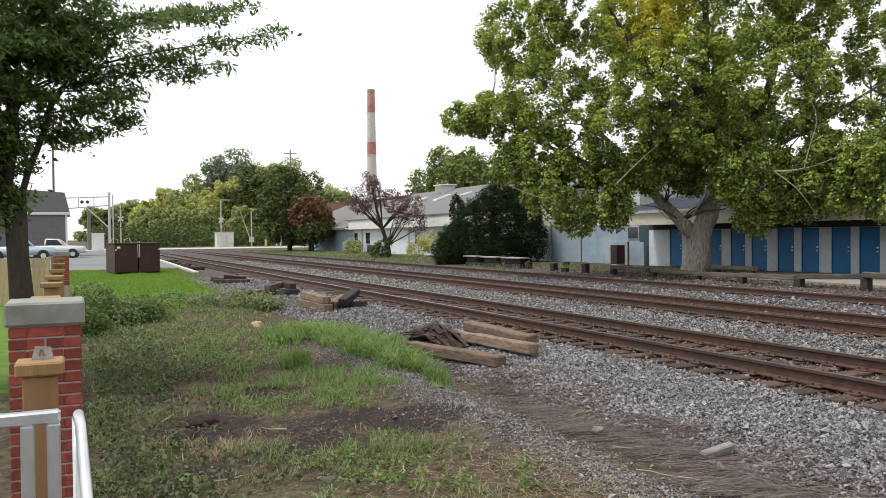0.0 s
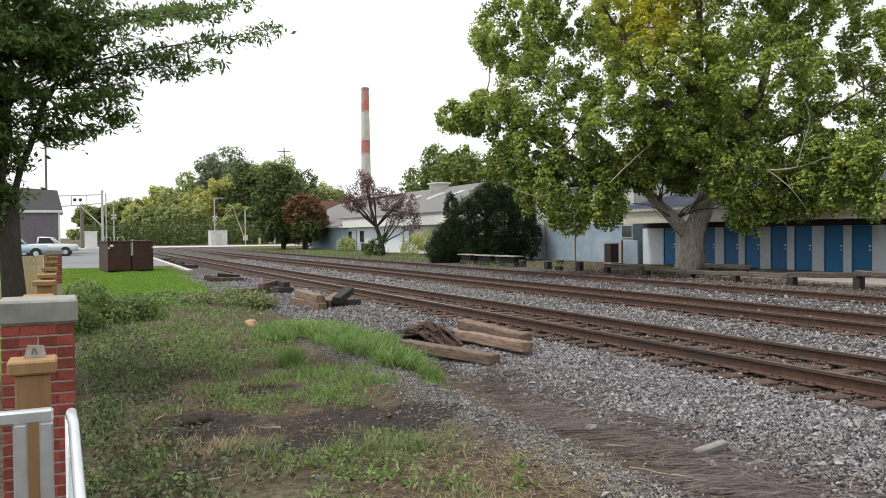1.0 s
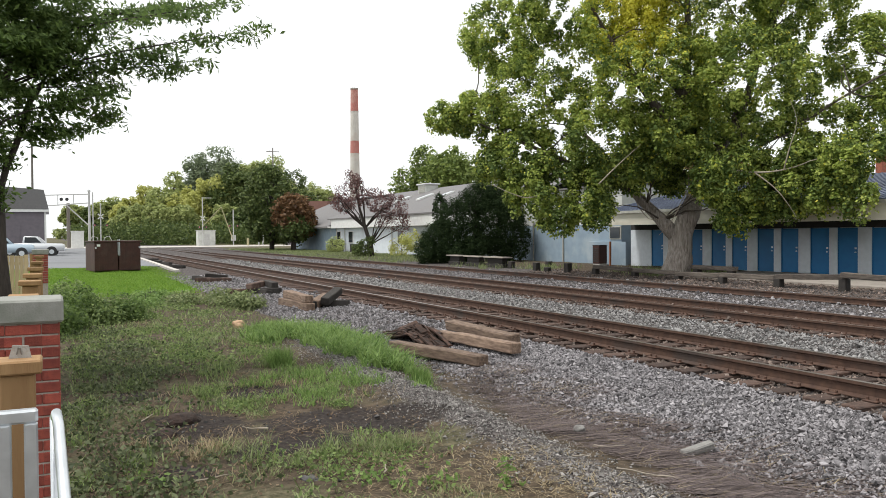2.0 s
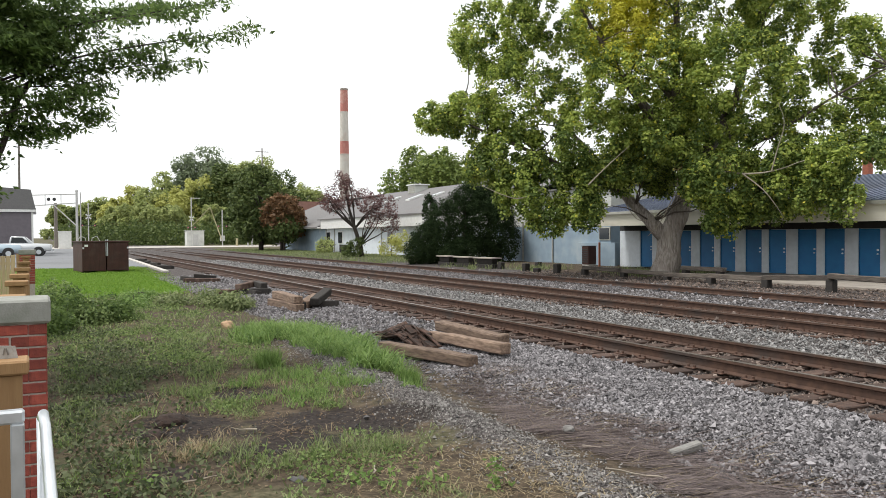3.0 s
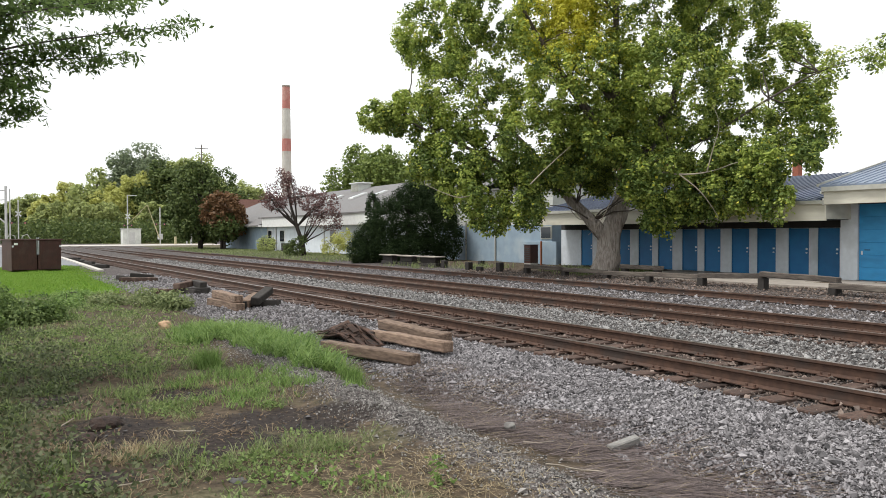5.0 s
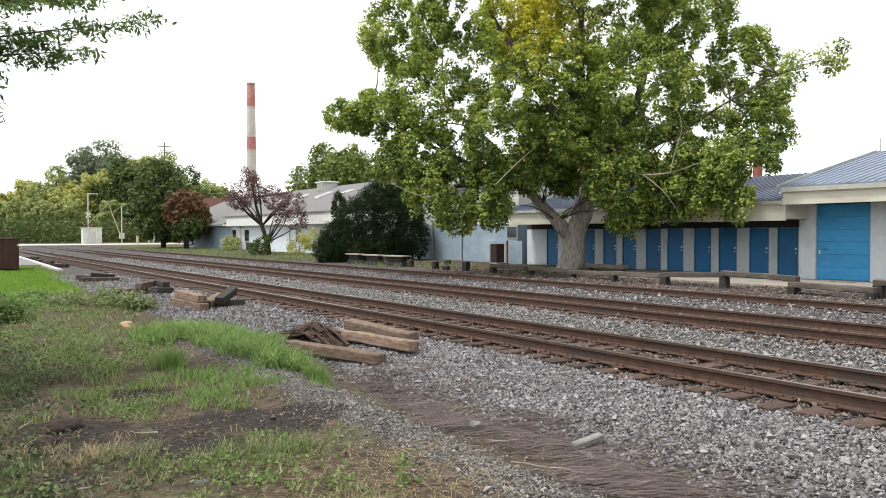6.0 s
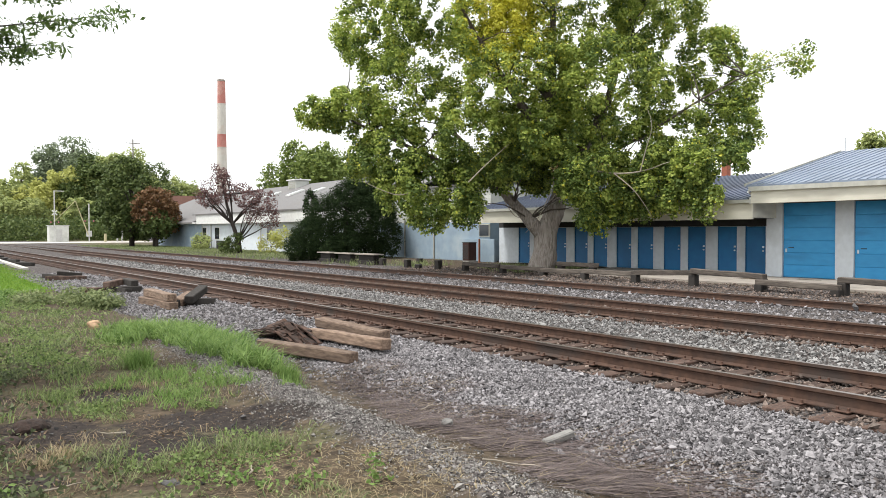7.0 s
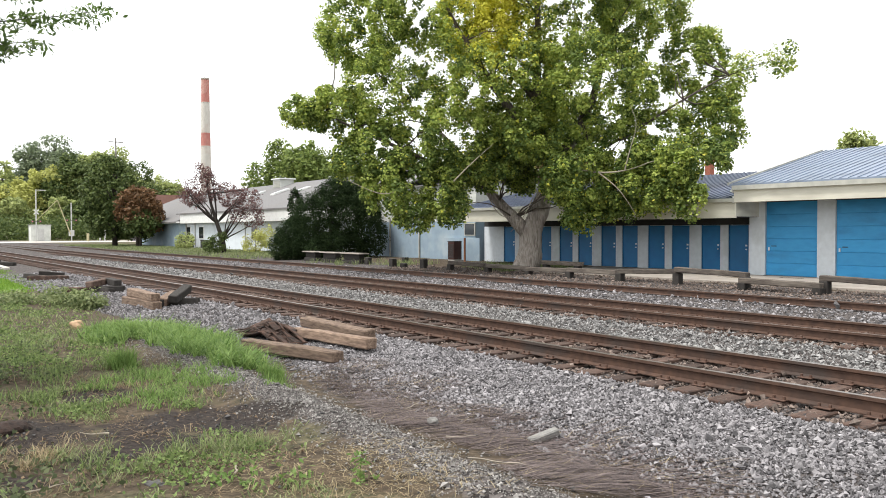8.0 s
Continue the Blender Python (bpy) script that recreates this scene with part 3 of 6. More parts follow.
part("gutter", S(prism([(26.00, 3.10), (26.00, 3.23), (26.03, 3.23), (26.03, 3.13), (26.12, 3.13), (26.12, 3.23), (26.137, 3.23), (26.137, 3.10)], 17.18, 34.0)), M["gutter"], store)
end_panel = part("end_panel", S(cube(26.2, 33.5, 33.95, 34.0, 2.6, 3.1)), M["cream"], store)
for i in range(22):
    part("rib", S(cube(26.3 + 0.28 * i, 26.36 + 0.28 * i, 34.0, 34.03, 2.6, 3.1)), M["cream"], end_panel)


def roof_slab(x0, z0, x1, z1, y0, y1, thick=0.06):
    return prism([(x0, z0), (x1, z1), (x1, z1 - thick), (x0, z0 - thick)], y0, y1)


def seams(roof, x0, z0, x1, z1, y0, y1, step, metal):
    d = math.hypot(x1 - x0, z1 - z0)
    me = finish(cube(0, d, -0.012, 0.012, 0.0, 0.026), "seam", M[metal])
    yy = y0 + 0.1
    while yy < y1:
        s = new("seam", me)
        s.parent = roof
        s.matrix_local = pose(x0 - 28.5, yy - 17.4, z0 - 0.33, 0, -math.degrees(math.atan2(z1 - z0, x1 - x0)), 0)
        yy += step


low_roof = part("roof", S(roof_slab(26.02, 3.26, 33.2, 4.72, 17.34, 34.3)), M["metal_roof_old"], store, "weathered dark blue-grey ribbed metal roof")
seams(low_roof, 26.02, 3.26, 33.2, 4.72, 17.4, 34.2, 0.30, "metal_roof_old")
part("roof", S(roof_slab(33.2, 4.72, 40.2, 3.2, 17.15, 35.1)), M["metal_roof"], store)
part("gable", S(prism([(28.62, 3.0), (40, 3.0), (33.2, 4.60)], 34.5, 34.68)), M["grey_wall"], store)

# taller part with wide roller doors
part("wall", S(cube(27.66, 40, -6, 17.5, 0.2, 3.4)), M["grey_wall"], store)
WIDE = [(14.83 - 2.67 * i, 16.85 - 2.67 * i) for i in range(7)]
edge = [17.5] + [v for a, b in WIDE for v in (b, a)] + [-6]
for b, a in zip(edge[0::2], edge[1::2]):
    part("pier", S(cube(27.5, 27.66, a, b, 0.2, 3.12)), M["grey_wall"], store, "pale painted pier")
# lintel and soffit of the taller part carry the same painted eave shade
part("lintel", S(cube(27.52, 27.66, -6, 17.5, 3.10, 3.4)), M["dark"], store)
for a, b in WIDE:
    d = part("roller_door", S(cube(27.60, 27.64, a, b, 0.36, 3.10)), M["roller_blue"], store, "wide blue roller door")
    for j in range(6):
        part("slat", S(cube(27.575, 27.602, a + 0.015, b - 0.015, 0.37 + 0.456 * j, 0.37 + 0.456 * j + 0.445, 0.006)), M["roller_blue"], d)
    part("handle", S(cube(27.54, 27.58, b - 0.16, b - 0.10, 1.28, 1.42, 0.008)), M["galv"], d)
    part("latch", S(cube(27.55, 27.58, b - 0.42, b - 0.22, 1.44, 1.47, 0.004)), M["black"], d)
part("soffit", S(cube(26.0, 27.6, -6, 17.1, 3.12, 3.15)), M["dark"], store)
part("fascia", S(cube(25.94, 26.0, -6.2, 17.15, 3.07, 3.60, 0.008)), M["cream"], store)
part("gutter", S(prism([(25.80, 3.52), (25.80, 3.68), (25.83, 3.68), (25.83, 3.55), (25.92, 3.55), (25.92, 3.68), (25.937, 3.68), (25.937, 3.52)], -6.2, 17.15)), M["gutter"], store)
step_panel = part("end_panel", S(cube(26.0, 27.5, 17.10, 17.15, 2.56, 3.10)), M["cream"], store, "ribbed cream return panel")
for i in range(6):
    part("rib", S(cube(26.08 + 0.25 * i, 26.13 + 0.25 * i, 17.15, 17.175, 2.56, 3.10)), M["cream"], step_panel)
part("end_panel", S(prism([(26.0, 3.10), (32.2, 3.10), (32.2, 5.1), (26.0, 3.62)], 17.02, 17.09)), M["cream"], store)
high_roof = part("roof", S(roof_slab(25.82, 3.74, 32.4, 5.35, -6.2, 17.25)), M["metal_roof"], store, "grey-blue ribbed metal roof")
seams(high_roof, 25.82, 3.74, 32.4, 5.35, -6.1, 17.2, 0.30, "metal_roof")
part("roof_edge", S(prism([(25.80, 3.70), (32.4, 5.31), (32.4, 5.40), (25.80, 3.79)], 17.25, 17.33)), M["gutter"], store)
part("roof", S(roof_slab(32.4, 5.35, 40.2, 3.4, -6.2, 17.25)), M["metal_roof"], store)

part("downpipe", S(bar((25.88, 17.22, 3.50), (26.5, 17.22, 3.34), 0.045, n=8)), M["white"], store, "white gutter outlet pipe")
part("downpipe", S(bar((26.07, 17.24, 3.06), (26.07, 17.24, 3.30), 0.045, n=8)), M["white"], store, "white gutter outlet pipe")
flue = thing("brick_chimney", (36.2, 25.4, 4.0), "small orange-red brick chimney on a roof", "chimney")
part("stack", cube(-0.17, 0.17, -0.17, 0.17, -0.2, 1.75, 0.01), mat("orange_brick", (0.36, 0.12, 0.07), (0.27, 0.085, 0.05), 14, 0.9, bump=0.4), flue)
part("rim", cube(-0.20, 0.20, -0.20, 0.20, 1.75, 1.83, 0.01), M["rust_post"], flue)
mast = thing("aerial_mast", (36.0, 19.0, 4.0), "thin grey aerial mast on a roof", "aerial")
part("rod", bar((0, 0, -0.1), (0, 0, 2.3), 0.02, n=6), M["galv"], mast)

# ---- pale building with a shingle roof ----
pale = thing("pale_building", (28.5, 44, 0.33), "long pale painted building with grey shingle roof and skylights", "building")
P = lambda bm: (bmesh.ops.translate(bm, vec=(-28.5, -44, -0.33), verts=bm.verts), bm)[1]
part("wall", P(cube(28.5, 44, 35.5, 48, 0.2, 2.62)), M["blue_grey"], pale, "blue-grey painted lower wall")
upper = part("siding_wall", P(cube(28.56, 44, 35.5, 48, 2.62, 4.85)), M["siding"], pale, "off-white lap siding upper wall")
for j in range(10):
    part("board", P(cube(28.50, 28.575, 35.45, 48.0, 2.62 + 0.225 * j, 2.62 + 0.225 * j + 0.215, 0.006)), M["siding"], upper)
part("wall", P(cube(28.5, 44, 48, 85.4, 0.2, 3.0)), M["white_wall"], pale, "pale painted wall")
part("fascia", P(cube(27.9, 28.6, 48, 85.5, 2.87, 3.86, 0.01)), M["white"], pale, "deep white fascia band")
part("fascia_edge", P(cube(27.84, 28.0, 48, 85.55, 3.86, 3.94, 0.01)), M["dark"], pale)
part("fascia_return", P(cube(27.92, 28.6, 85.5, 85.62, 2.87, 3.86)), M["dark"], pale)
part("wall", P(cube(28.5, 44, 85.4, 104, 0.2, 3.0)), M["blue_grey"], pale)
part("eave", P(cube(27.8, 28.6, 85.6, 104.6, 2.92, 3.08, 0.01)), M["white"], pale)
part("roof", P(roof_slab(27.8, 3.95, 36.5, 7.05, 48, 86.5, 0.12)), M["shingle"], pale, "grey shingle roof")
part("roof", P(roof_slab(27.75, 3.10, 36.5, 6.75, 86.5, 112, 0.12)), M["shingle"], pale)
part("roof", P(roof_slab(36.5, 7.05, 46, 3.6, 48, 112, 0.12)), M["shingle"], pale)
part("roof", P(roof_slab(28.3, 4.90, 44.2, 5.25, 35.4, 48.1, 0.1)), M["shingle"], pale)
for yy in (66.0, 70.5, 76.0, 79.5):
    zz = lambda x: 3.95 + (x - 27.8) * 3.1 / 8.7
    sk = part("skylight", P(prism([(32.0, zz(32.0) + 0.02), (33.6, zz(33.6) + 0.02), (33.6, zz(33.6) + 0.16), (32.0, zz(32.0) + 0.16)], yy, yy + 0.9)), M["white"], pale, "flat roof skylight")
    part("pane", P(prism([(32.1, zz(32.1) + 0.165), (33.5, zz(33.5) + 0.165), (33.5, zz(33.5) + 0.18), (32.1, zz(32.1) + 0.18)], yy + 0.1, yy + 0.8)), M["galv"], sk)
vent = part("roof_vent", P(cube(34.9, 36.4, 75.4, 77.2, 6.2, 7.35, 0.03)), M["siding"], pale, "boxy louvred roof vent")
for j in range(4):
    part("louvre", P(cube(34.84, 34.92, 75.5, 77.1, 6.55 + 0.18 * j, 6.66 + 0.18 * j)), M["gutter"], vent)
part("vent_cap", P(cube(34.75, 36.55, 75.2, 77.4, 7.35, 7.47, 0.02)), M["white"], vent)
for y0, y1 in ((83.8, 85.0), (79.8, 81.2), (98.0, 101.5), (66.5, 67.6), (59.5, 61)):
    w = part("window", P(cube(28.44, 28.52, y0, y1, 1.25, 2.55, 0.01)), M["white"], pale)
    part("pane", P(cube(28.42, 28.445, y0 + 0.08, y1 - 0.08, 1.33, 2.47)), M["glass"], w)
for yy in (44.5, 41.1, 69.0, 82.4, 85.2):
    part("downpipe", P(bar((28.44, yy, 0.35), (28.44, yy, 2.9), 0.05, n=8)), M["gutter"], pale)
porch = part("window", P(cube(28.44, 28.52, 35.5, 36.5, 1.75, 2.5, 0.01)), M["gutter"], pale)
part("pane", P(cube(28.42, 28.445, 35.58, 36.42, 1.82, 2.44)), M["glass"], porch)
part("wall_panel", P(cube(28.30, 28.5, 34.9, 38.3, 0.3, 1.62, 0.01)), M["blue_grey"], pale)


def cool_unit(x, y, z, sx, sy, sz, name, label):
    u = thing(name, (x, y, z), label, "air conditioner")
    part("case", cube(-sx / 2, sx / 2, -sy / 2, sy / 2, 0.04, sz, 0.02), M["brown_box"] if name == "heat_pump" else M["dark"], u)
    for j in range(7):
        part("slat", cube(-sx / 2 - 0.02, -sx / 2 + 0.01, -sy / 2 + 0.05, sy / 2 - 0.05, 0.15 + j * (sz - 0.25) / 7, 0.15 + (j + 0.5) * (sz - 0.25) / 7), M["black"], u)
    part("foot", cube(-sx / 2 + 0.03, sx / 2 - 0.03, -sy / 2, sy / 2, -0.06, 0.05), M["concrete"], u)
    part("lid", cube(-sx / 2 - 0.02, sx / 2 + 0.02, -sy / 2 - 0.02, sy / 2 + 0.02, sz, sz + 0.03, 0.005), M["black"], u)


cool_unit(27.3, 35.9, 0.38, 0.55, 0.6, 1.05, "heat_pump", "dark brown louvred heat pump unit beside the pale wall")
cool_unit(27.4, 82.0, 0.36, 0.9, 1.9, 1.2, "air_conditioner", "dark air conditioner unit against the wall")
cool_unit(27.4, 76.0, 0.36, 0.8, 1.4, 0.8, "air_conditioner", "low dark air conditioner unit against the wall")
post = thing("marker_post", (24.2, 31.0, 0.25), "rust-orange steel marker post in the gravel", "post")
part("stake", cube(-0.04, 0.04, -0.04, 0.04, -0.15, 1.45, 0.008), M["rust_post"], post)

# ---- timber barrier along the yard ----
def rough_beam(length, w, h, seed):
    bm = cube(-w / 2, w / 2, -length / 2, length / 2, 0, h, 0.02)
    bmesh.ops.subdivide_edges(bm, edges=[e for e in bm.edges if e.calc_length() > length * 0.5], cuts=7)
    off = Vector((seed * 3.1, seed * 1.7, 0))
    for v in bm.verts:
        v.co += Vector((noise.noise(v.co * 1.6 + off), noise.noise(v.co * 2.2 + off * 2) * 0.6, noise.noise(v.co * 1.9 - off))) * 0.017
    return bm


def barrier(y0, y1, x, beam_z, tilt=0.0, posts=(), seed=1, low=False):
    base = 0.19
    b = thing("timber_barrier", (x, (y0 + y1) / 2, base), "fallen weathered beam resting low on stubs" if low else "weathered railway-tie beam on short dark posts", "barrier", group="timber barriers")
    n = y1 - y0
    bm = rough_beam(n, 0.24, 0.17, seed)
    bmesh.ops.transform(bm, matrix=pose(0, 0, beam_z - base, tilt, 0, 0), verts=bm.verts)
    part("beam", bm, M["beam"], b)
    for u in posts:
        yy = (u - 0.5) * n
        top = beam_z - base + 0.02 + math.tan(radians(tilt)) * yy
        part("post", cube(-0.13, 0.13, yy - 0.13, yy + 0.13, -0.3, top, 0.02), M["creosote"], b, "dark creosoted post")


for i, (a, b_, xx, bz, tl, ps) in enumerate(((16.7, 19.4, 22.2, 0.54, -2.4, (0.03, 0.96)), (14.1, 16.8, 22.12, 0.62, 1.4, (0.04,)), (11.7, 14.3, 22.0, 0.40, 0.8, (0.04, 0.96)), (9.2, 11.9, 22.3, 0.56, 1.0, (0.05, 0.95)),
                                             (19.4, 21.9, 22.2, 0.44, 0.0, (0.97,)), (21.9, 24.3, 22.25, 0.40, -0.6, (0.96,)), (24.3, 27.0, 22.3, 0.42, 0.4, (0.96,)), (27.0, 29.6, 22.2, 0.47, 0.8, (0.96,)), (22.6, 24.9, 23.7, 0.60, 0.0, (0.1, 0.9)))):
    barrier(a, b_, xx, bz, tl, ps, i, bz < 0.46)
for xx, yy, h in ((22.15, 31.6, 0.50), (22.1, 34.3, 0.44), (24.0, 36.0, 0.42), (22.4, 37.3, 0.42), (21.9, 33.0, 0.25)):
    st = thing("timber_stub", (xx, yy, 0.19), "short dark timber post standing in the gravel", "post", group="timber stubs")
    part("post", cube(-0.15, 0.15, -0.15, 0.15, -0.3, h, 0.025, pose(0, 0, 0, rng.normal(0, 2), rng.normal(0, 2), rng.uniform(0, 30))), M["creosote"], st)
for i, (xx, yy, zz) in enumerate(((22.4, 38.8, 0.2), (22.3, 41.2, 0.2), (22.4, 43.8, 0.2))):
    crate = thing("timber_stack", (xx, yy, zz), "low dark stack of old timbers with a pale top board", "timber stack", turn=4 - 4 * i, group="timber stacks")
    part("beam", rough_beam(1.75, 0.42, 0.24, 20 + i), M["creosote"], crate)
    bm = rough_beam(1.5, 0.36, 0.30, 30 + i)
    bmesh.ops.translate(bm, vec=(0.02, 0.03, 0.25), verts=bm.verts)
    part("beam", bm, M["creosote"], crate)
    part("top_board", cube(-0.34, 0.34, -1.0, 0.95, 0.555, 0.62, 0.01), M["yard"], crate, "pale weathered board")

# ---- loose old ties and stones near the track ----
def old_tie(x, y, z, length, turn, pitch=0.0, roll=0.0, seed=0, w=0.23, h=0.18, label="weathered old railway tie lying on the ballast", wood="old_tie"):
    ob = lone("railway_tie", rough_beam(length, w, h, seed), M[wood], label, "railway tie", group="discarded ties")
    ob.matrix_world = pose(x, y, z + float(ground_z(x, y)), pitch, roll, turn)
    return ob


old_tie(5.82, 12.2, 0.05, 2.55, 11, -0.6, 0, 41)
old_tie(6.66, 12.3, 0.07, 2.4, 5, -0.8, 3, 42)
old_tie(7.16, 13.05, 0.10, 2.5, 0, 0.6, -5, 43, label="split grey-brown tie leaning on the others")


def strip(bm, pts, w, h, lean):
    """A long splinter of wood bent along pts."""
    rings = []
    for p in pts:
        p = Vector(p)
        c, s_ = math.cos(lean), math.sin(lean)
        rings.append([bm.verts.new(p + Vector((a * c - b * s_, 0, a * s_ + b * c))) for a, b in ((-w, -h), (w, -h), (w, h), (-w, h))])
    for r0, r1 in zip(rings, rings[1:]):
        for k in range(4):
            bm.faces.new((r0[k], r0[(k + 1) % 4], r1[(k + 1) % 4], r1[k]))
    bm.faces.new(rings[0][::-1])
    bm.faces.new(rings[-1])


bm = bmesh.new()
for i in range(70):
    far, near = rng.uniform(14.1, 15.3), rng.uniform(12.7, 13.6)
    x0 = rng.uniform(5.98, 6.5)
    top = 0.12 + 0.20 * math.exp(-((x0 - 6.25) / 0.25) ** 2) + rng.uniform(-0.05, 0.04)
    peak = rng.uniform(13.55, 14.0)
    path = []
    for k in range(7):
        yy = far + (near - far) * k / 6
        arch = max(0.0, 1 - abs(yy - peak) / (1.25 if yy > peak else 1.0)) ** 1.15
        path.append((x0 + 0.10 * (yy - 13.7) * rng.uniform(-0.5, 0.6) + rng.normal(0, 0.012), yy, float(ground_z(x0, yy)) + 0.03 + top * arch + rng.normal(0, 0.012)))
    cut = rng.integers(0, 3) if i % 3 else 0
    strip(bm, path[cut:7 - (i % 2) * 2], rng.uniform(0.02, 0.06), rng.uniform(0.006, 0.016), rng.normal(0, 0.45))
lone("rotten_wood_pile", bm, M["rot"], "heap of dark rotten splinters between two old ties", "wood debris", kind="stuff")
for spec in ((6.15, 22.1, 0.0, 2.4, 4, 0, 0, 51), (6.22, 22.15, 0.22, 2.2, 1, 0.5, 0, 52), (6.58, 22.2, 0.0, 1.8, -12, 0, 0, 50), (6.82, 21.9, 0.10, 1.3, -32, 5, 8, 53), (7.05, 21.45, 0.0, 0.9, 62, 0, 4, 54), (7.05, 21.6, 0.2, 1.1, -38, 12, 5, 55),
             (6.0, 28.4, 0.0, 1.2, 75, 2, 0, 56), (6.45, 27.8, 0.0, 1.1, 20, 4, 12, 57), (6.40, 28.0, 0.22, 0.9, -50, 5, 0, 58), (6.75, 27.6, 0.02, 0.8, 60, 0, 0, 59), (6.85, 27.9, 0.2, 0.8, 10, 4, 0, 67),
             (6.3, 36.0, 0.0, 1.6, 60, 0, 0, 60), (6.1, 38.0, 0.0, 1.3, 20, 2, 3, 61), (6.6, 37.0, 0.1, 1.0, 80, 6, 0, 62), (6.9, 52, 0.0, 1.2, 40, 0, 0, 63), (7.0, 58, 0.0, 1.2, 20, 0, 5, 64), (6.9, 62, 0.0, 1.4, -20, 0, 5, 65), (7.1, 68, 0.0, 1.4, 30, 0, 0, 66)):
    x_, y_, z_, ln, tn, pt, rl, sd = spec
    old_tie(x_, y_, z_, ln, tn, pt, rl, sd, 0.25, 0.21, label="broken dark piece of an old tie in a heap", wood="old_tie" if sd in (51, 52, 53) else "tie" if sd in (53, 56, 58, 60) else "creosote")


def rock(name, x, y, z, sx, sy, sz, seed, material, label):
    bm = bmesh.new()
    bmesh.ops.create_icosphere(bm, subdivisions=3, radius=1.0)
    for v in bm.verts:
        k = 1 + 0.28 * noise.noise(v.co * 1.3 + Vector((seed, 0, 0))) + 0.08 * noise.noise(v.co * 4)
        v.co = Vector((v.co.x * sx * k, v.co.y * sy * k, v.co.z * sz * k))
    ob = lone(name, bm, material, label, "rock", smooth=False)
    ob.matrix_world = pose(x, y, z + sz * 0.55, 0, 0, seed * 40)
    return ob


rock("rock", 3.72, 18.1, 0.0, 0.16, 0.14, 0.13, 2.0, M["tan_rock"], "tan rock lying in the weeds")
rock("rock", 4.99, 6.92, -0.02, 0.07, 0.06, 0.045, 3.0, M["slab"], "rounded grey stone in dry grass")
slab = lone("stone_slab", cube(-0.17, 0.17, -0.045, 0.045, 0.0, 0.075, 0.012), M["slab"], "pale broken concrete slab tilted on the ballast", "stone")
slab.matrix_world = pose(5.55, 5.77, float(ground_z(5.55, 5.77)) + 0.05, 8, -14, -14)

house = thing("brick_house", (150 * math.sin(radians(17.3)), 150 * math.cos(radians(17.3)), 0.2), "distant house with a low reddish roof", "house")
part("wall", cube(-5.5, 5.5, -4, 4, -0.2, 6.6), M["mauve_wall"], house)
part("roof", prism([(-6, 6.6), (6, 6.6), (4.6, 8.1), (-4.6, 8.1)], -4.4, 4.4), mat("faded_red_roof", (0.30, 0.16, 0.13), (0.24, 0.13, 0.11), 3, 0.9), house, "faded reddish roof")
for wx in (-3.2, 0.0, 3.2):
    part("window", cube(wx - 0.5, wx + 0.5, -4.06, -3.98, 4.2, 5.6, 0.01), M["glass"], house)


# ---- trees and shrubs ----
def rounded(pts, times=1):
    """The same course with its corners cut."""
    pts = [np.asarray(q, float) for q in pts]
    for _ in range(times):
        mid = [q for a, b in zip(pts, pts[1:]) for q in (a * 0.75 + b * 0.25, a * 0.25 + b * 0.75)]
        pts = [pts[0]] + mid[1:-1] + [pts[-1]]
    return [tuple(q) for q in pts]


def limb(bm, pts, r0, r1, n=8, knots=0.0):
    """A bent, tapering limb through the points."""
    rings = []
    m = len(pts)
    for i, p in enumerate(pts):
        p = Vector(p)
        d = (Vector(pts[min(i + 1, m - 1)]) - Vector(pts[max(i - 1, 0)])).normalized()
        side = d.cross(Vector((0.31, 0.87, 0.2))).normalized()
        up = d.cross(side)
        r = r0 + (r1 - r0) * i / (m - 1)
        ring = []
        for k in range(n):
            a = 6.2832 * k / n
            w = 1 + knots * noise.noise(p * 0.9 + Vector((math.cos(a), math.sin(a), 0)) * 1.4)
            ring.append(bm.verts.new(p + (side * math.cos(a) + up * math.sin(a)) * r * w))
        rings.append(ring)
    for a, b in zip(rings, rings[1:]):
        for k in range(n):
            bm.faces.new((a[k], a[(k + 1) % n], b[(k + 1) % n], b[k]))
    bm.faces.new(rings[0][::-1])
    bm.faces.new(rings[-1])
    return bm


def bend(p0, p1, n, sag, g):
    """Points from p0 to p1 on a wandering curve."""
    p0, p1 = np.asarray(p0, float), np.asarray(p1, float)
    ln = np.linalg.norm(p1 - p0)
    out = []
    off = g.normal(0, 0.05 * ln, 3)
    for i in range(n + 1):
        u = i / n
        q = p0 + (p1 - p0) * u + off * math.sin(math.pi * u)
        q[2] += sag * ln * math.sin(math.pi * u)
        if 0 < i < n:
            q = q + g.normal(0, 0.025 * ln, 3)
        out.append(tuple(q))
    return out


def leaf_mesh(name, centres, size, material, g, droop=0.3, slim=0.55):
    """One mesh of many folded leaves at the centres."""
    n = len(centres)
    ln = size * g.uniform(0.6, 1.25, n)[:, None]
    d = g.normal(0, 1, (n, 3))
    d[:, 2] -= droop
    d /= np.linalg.norm(d, axis=1)[:, None]
    s = np.cross(d, g.normal(0, 1, (n, 3)))
    s /= np.linalg.norm(s, axis=1)[:, None] + 1e-9
    nr = np.cross(d, s)
    base = centres - d * ln * 0.5
    v = np.stack([base, base + d * ln * 0.45 + s * ln * slim * 0.5 + nr * ln * 0.08, base + d * ln,
                  base + d * ln * 0.45 - s * ln * slim * 0.5 + nr * ln * 0.08], 1)
    return mesh_arrays(name, v, np.arange(n * 4).reshape(n, 4), material)


def facing_leaves(name, centres, normals, size, material, g, droop=0.5, slim=0.8, loose=0.45):
    """One mesh of many folded leaves whose faces turn towards the given directions."""
    n = len(centres)
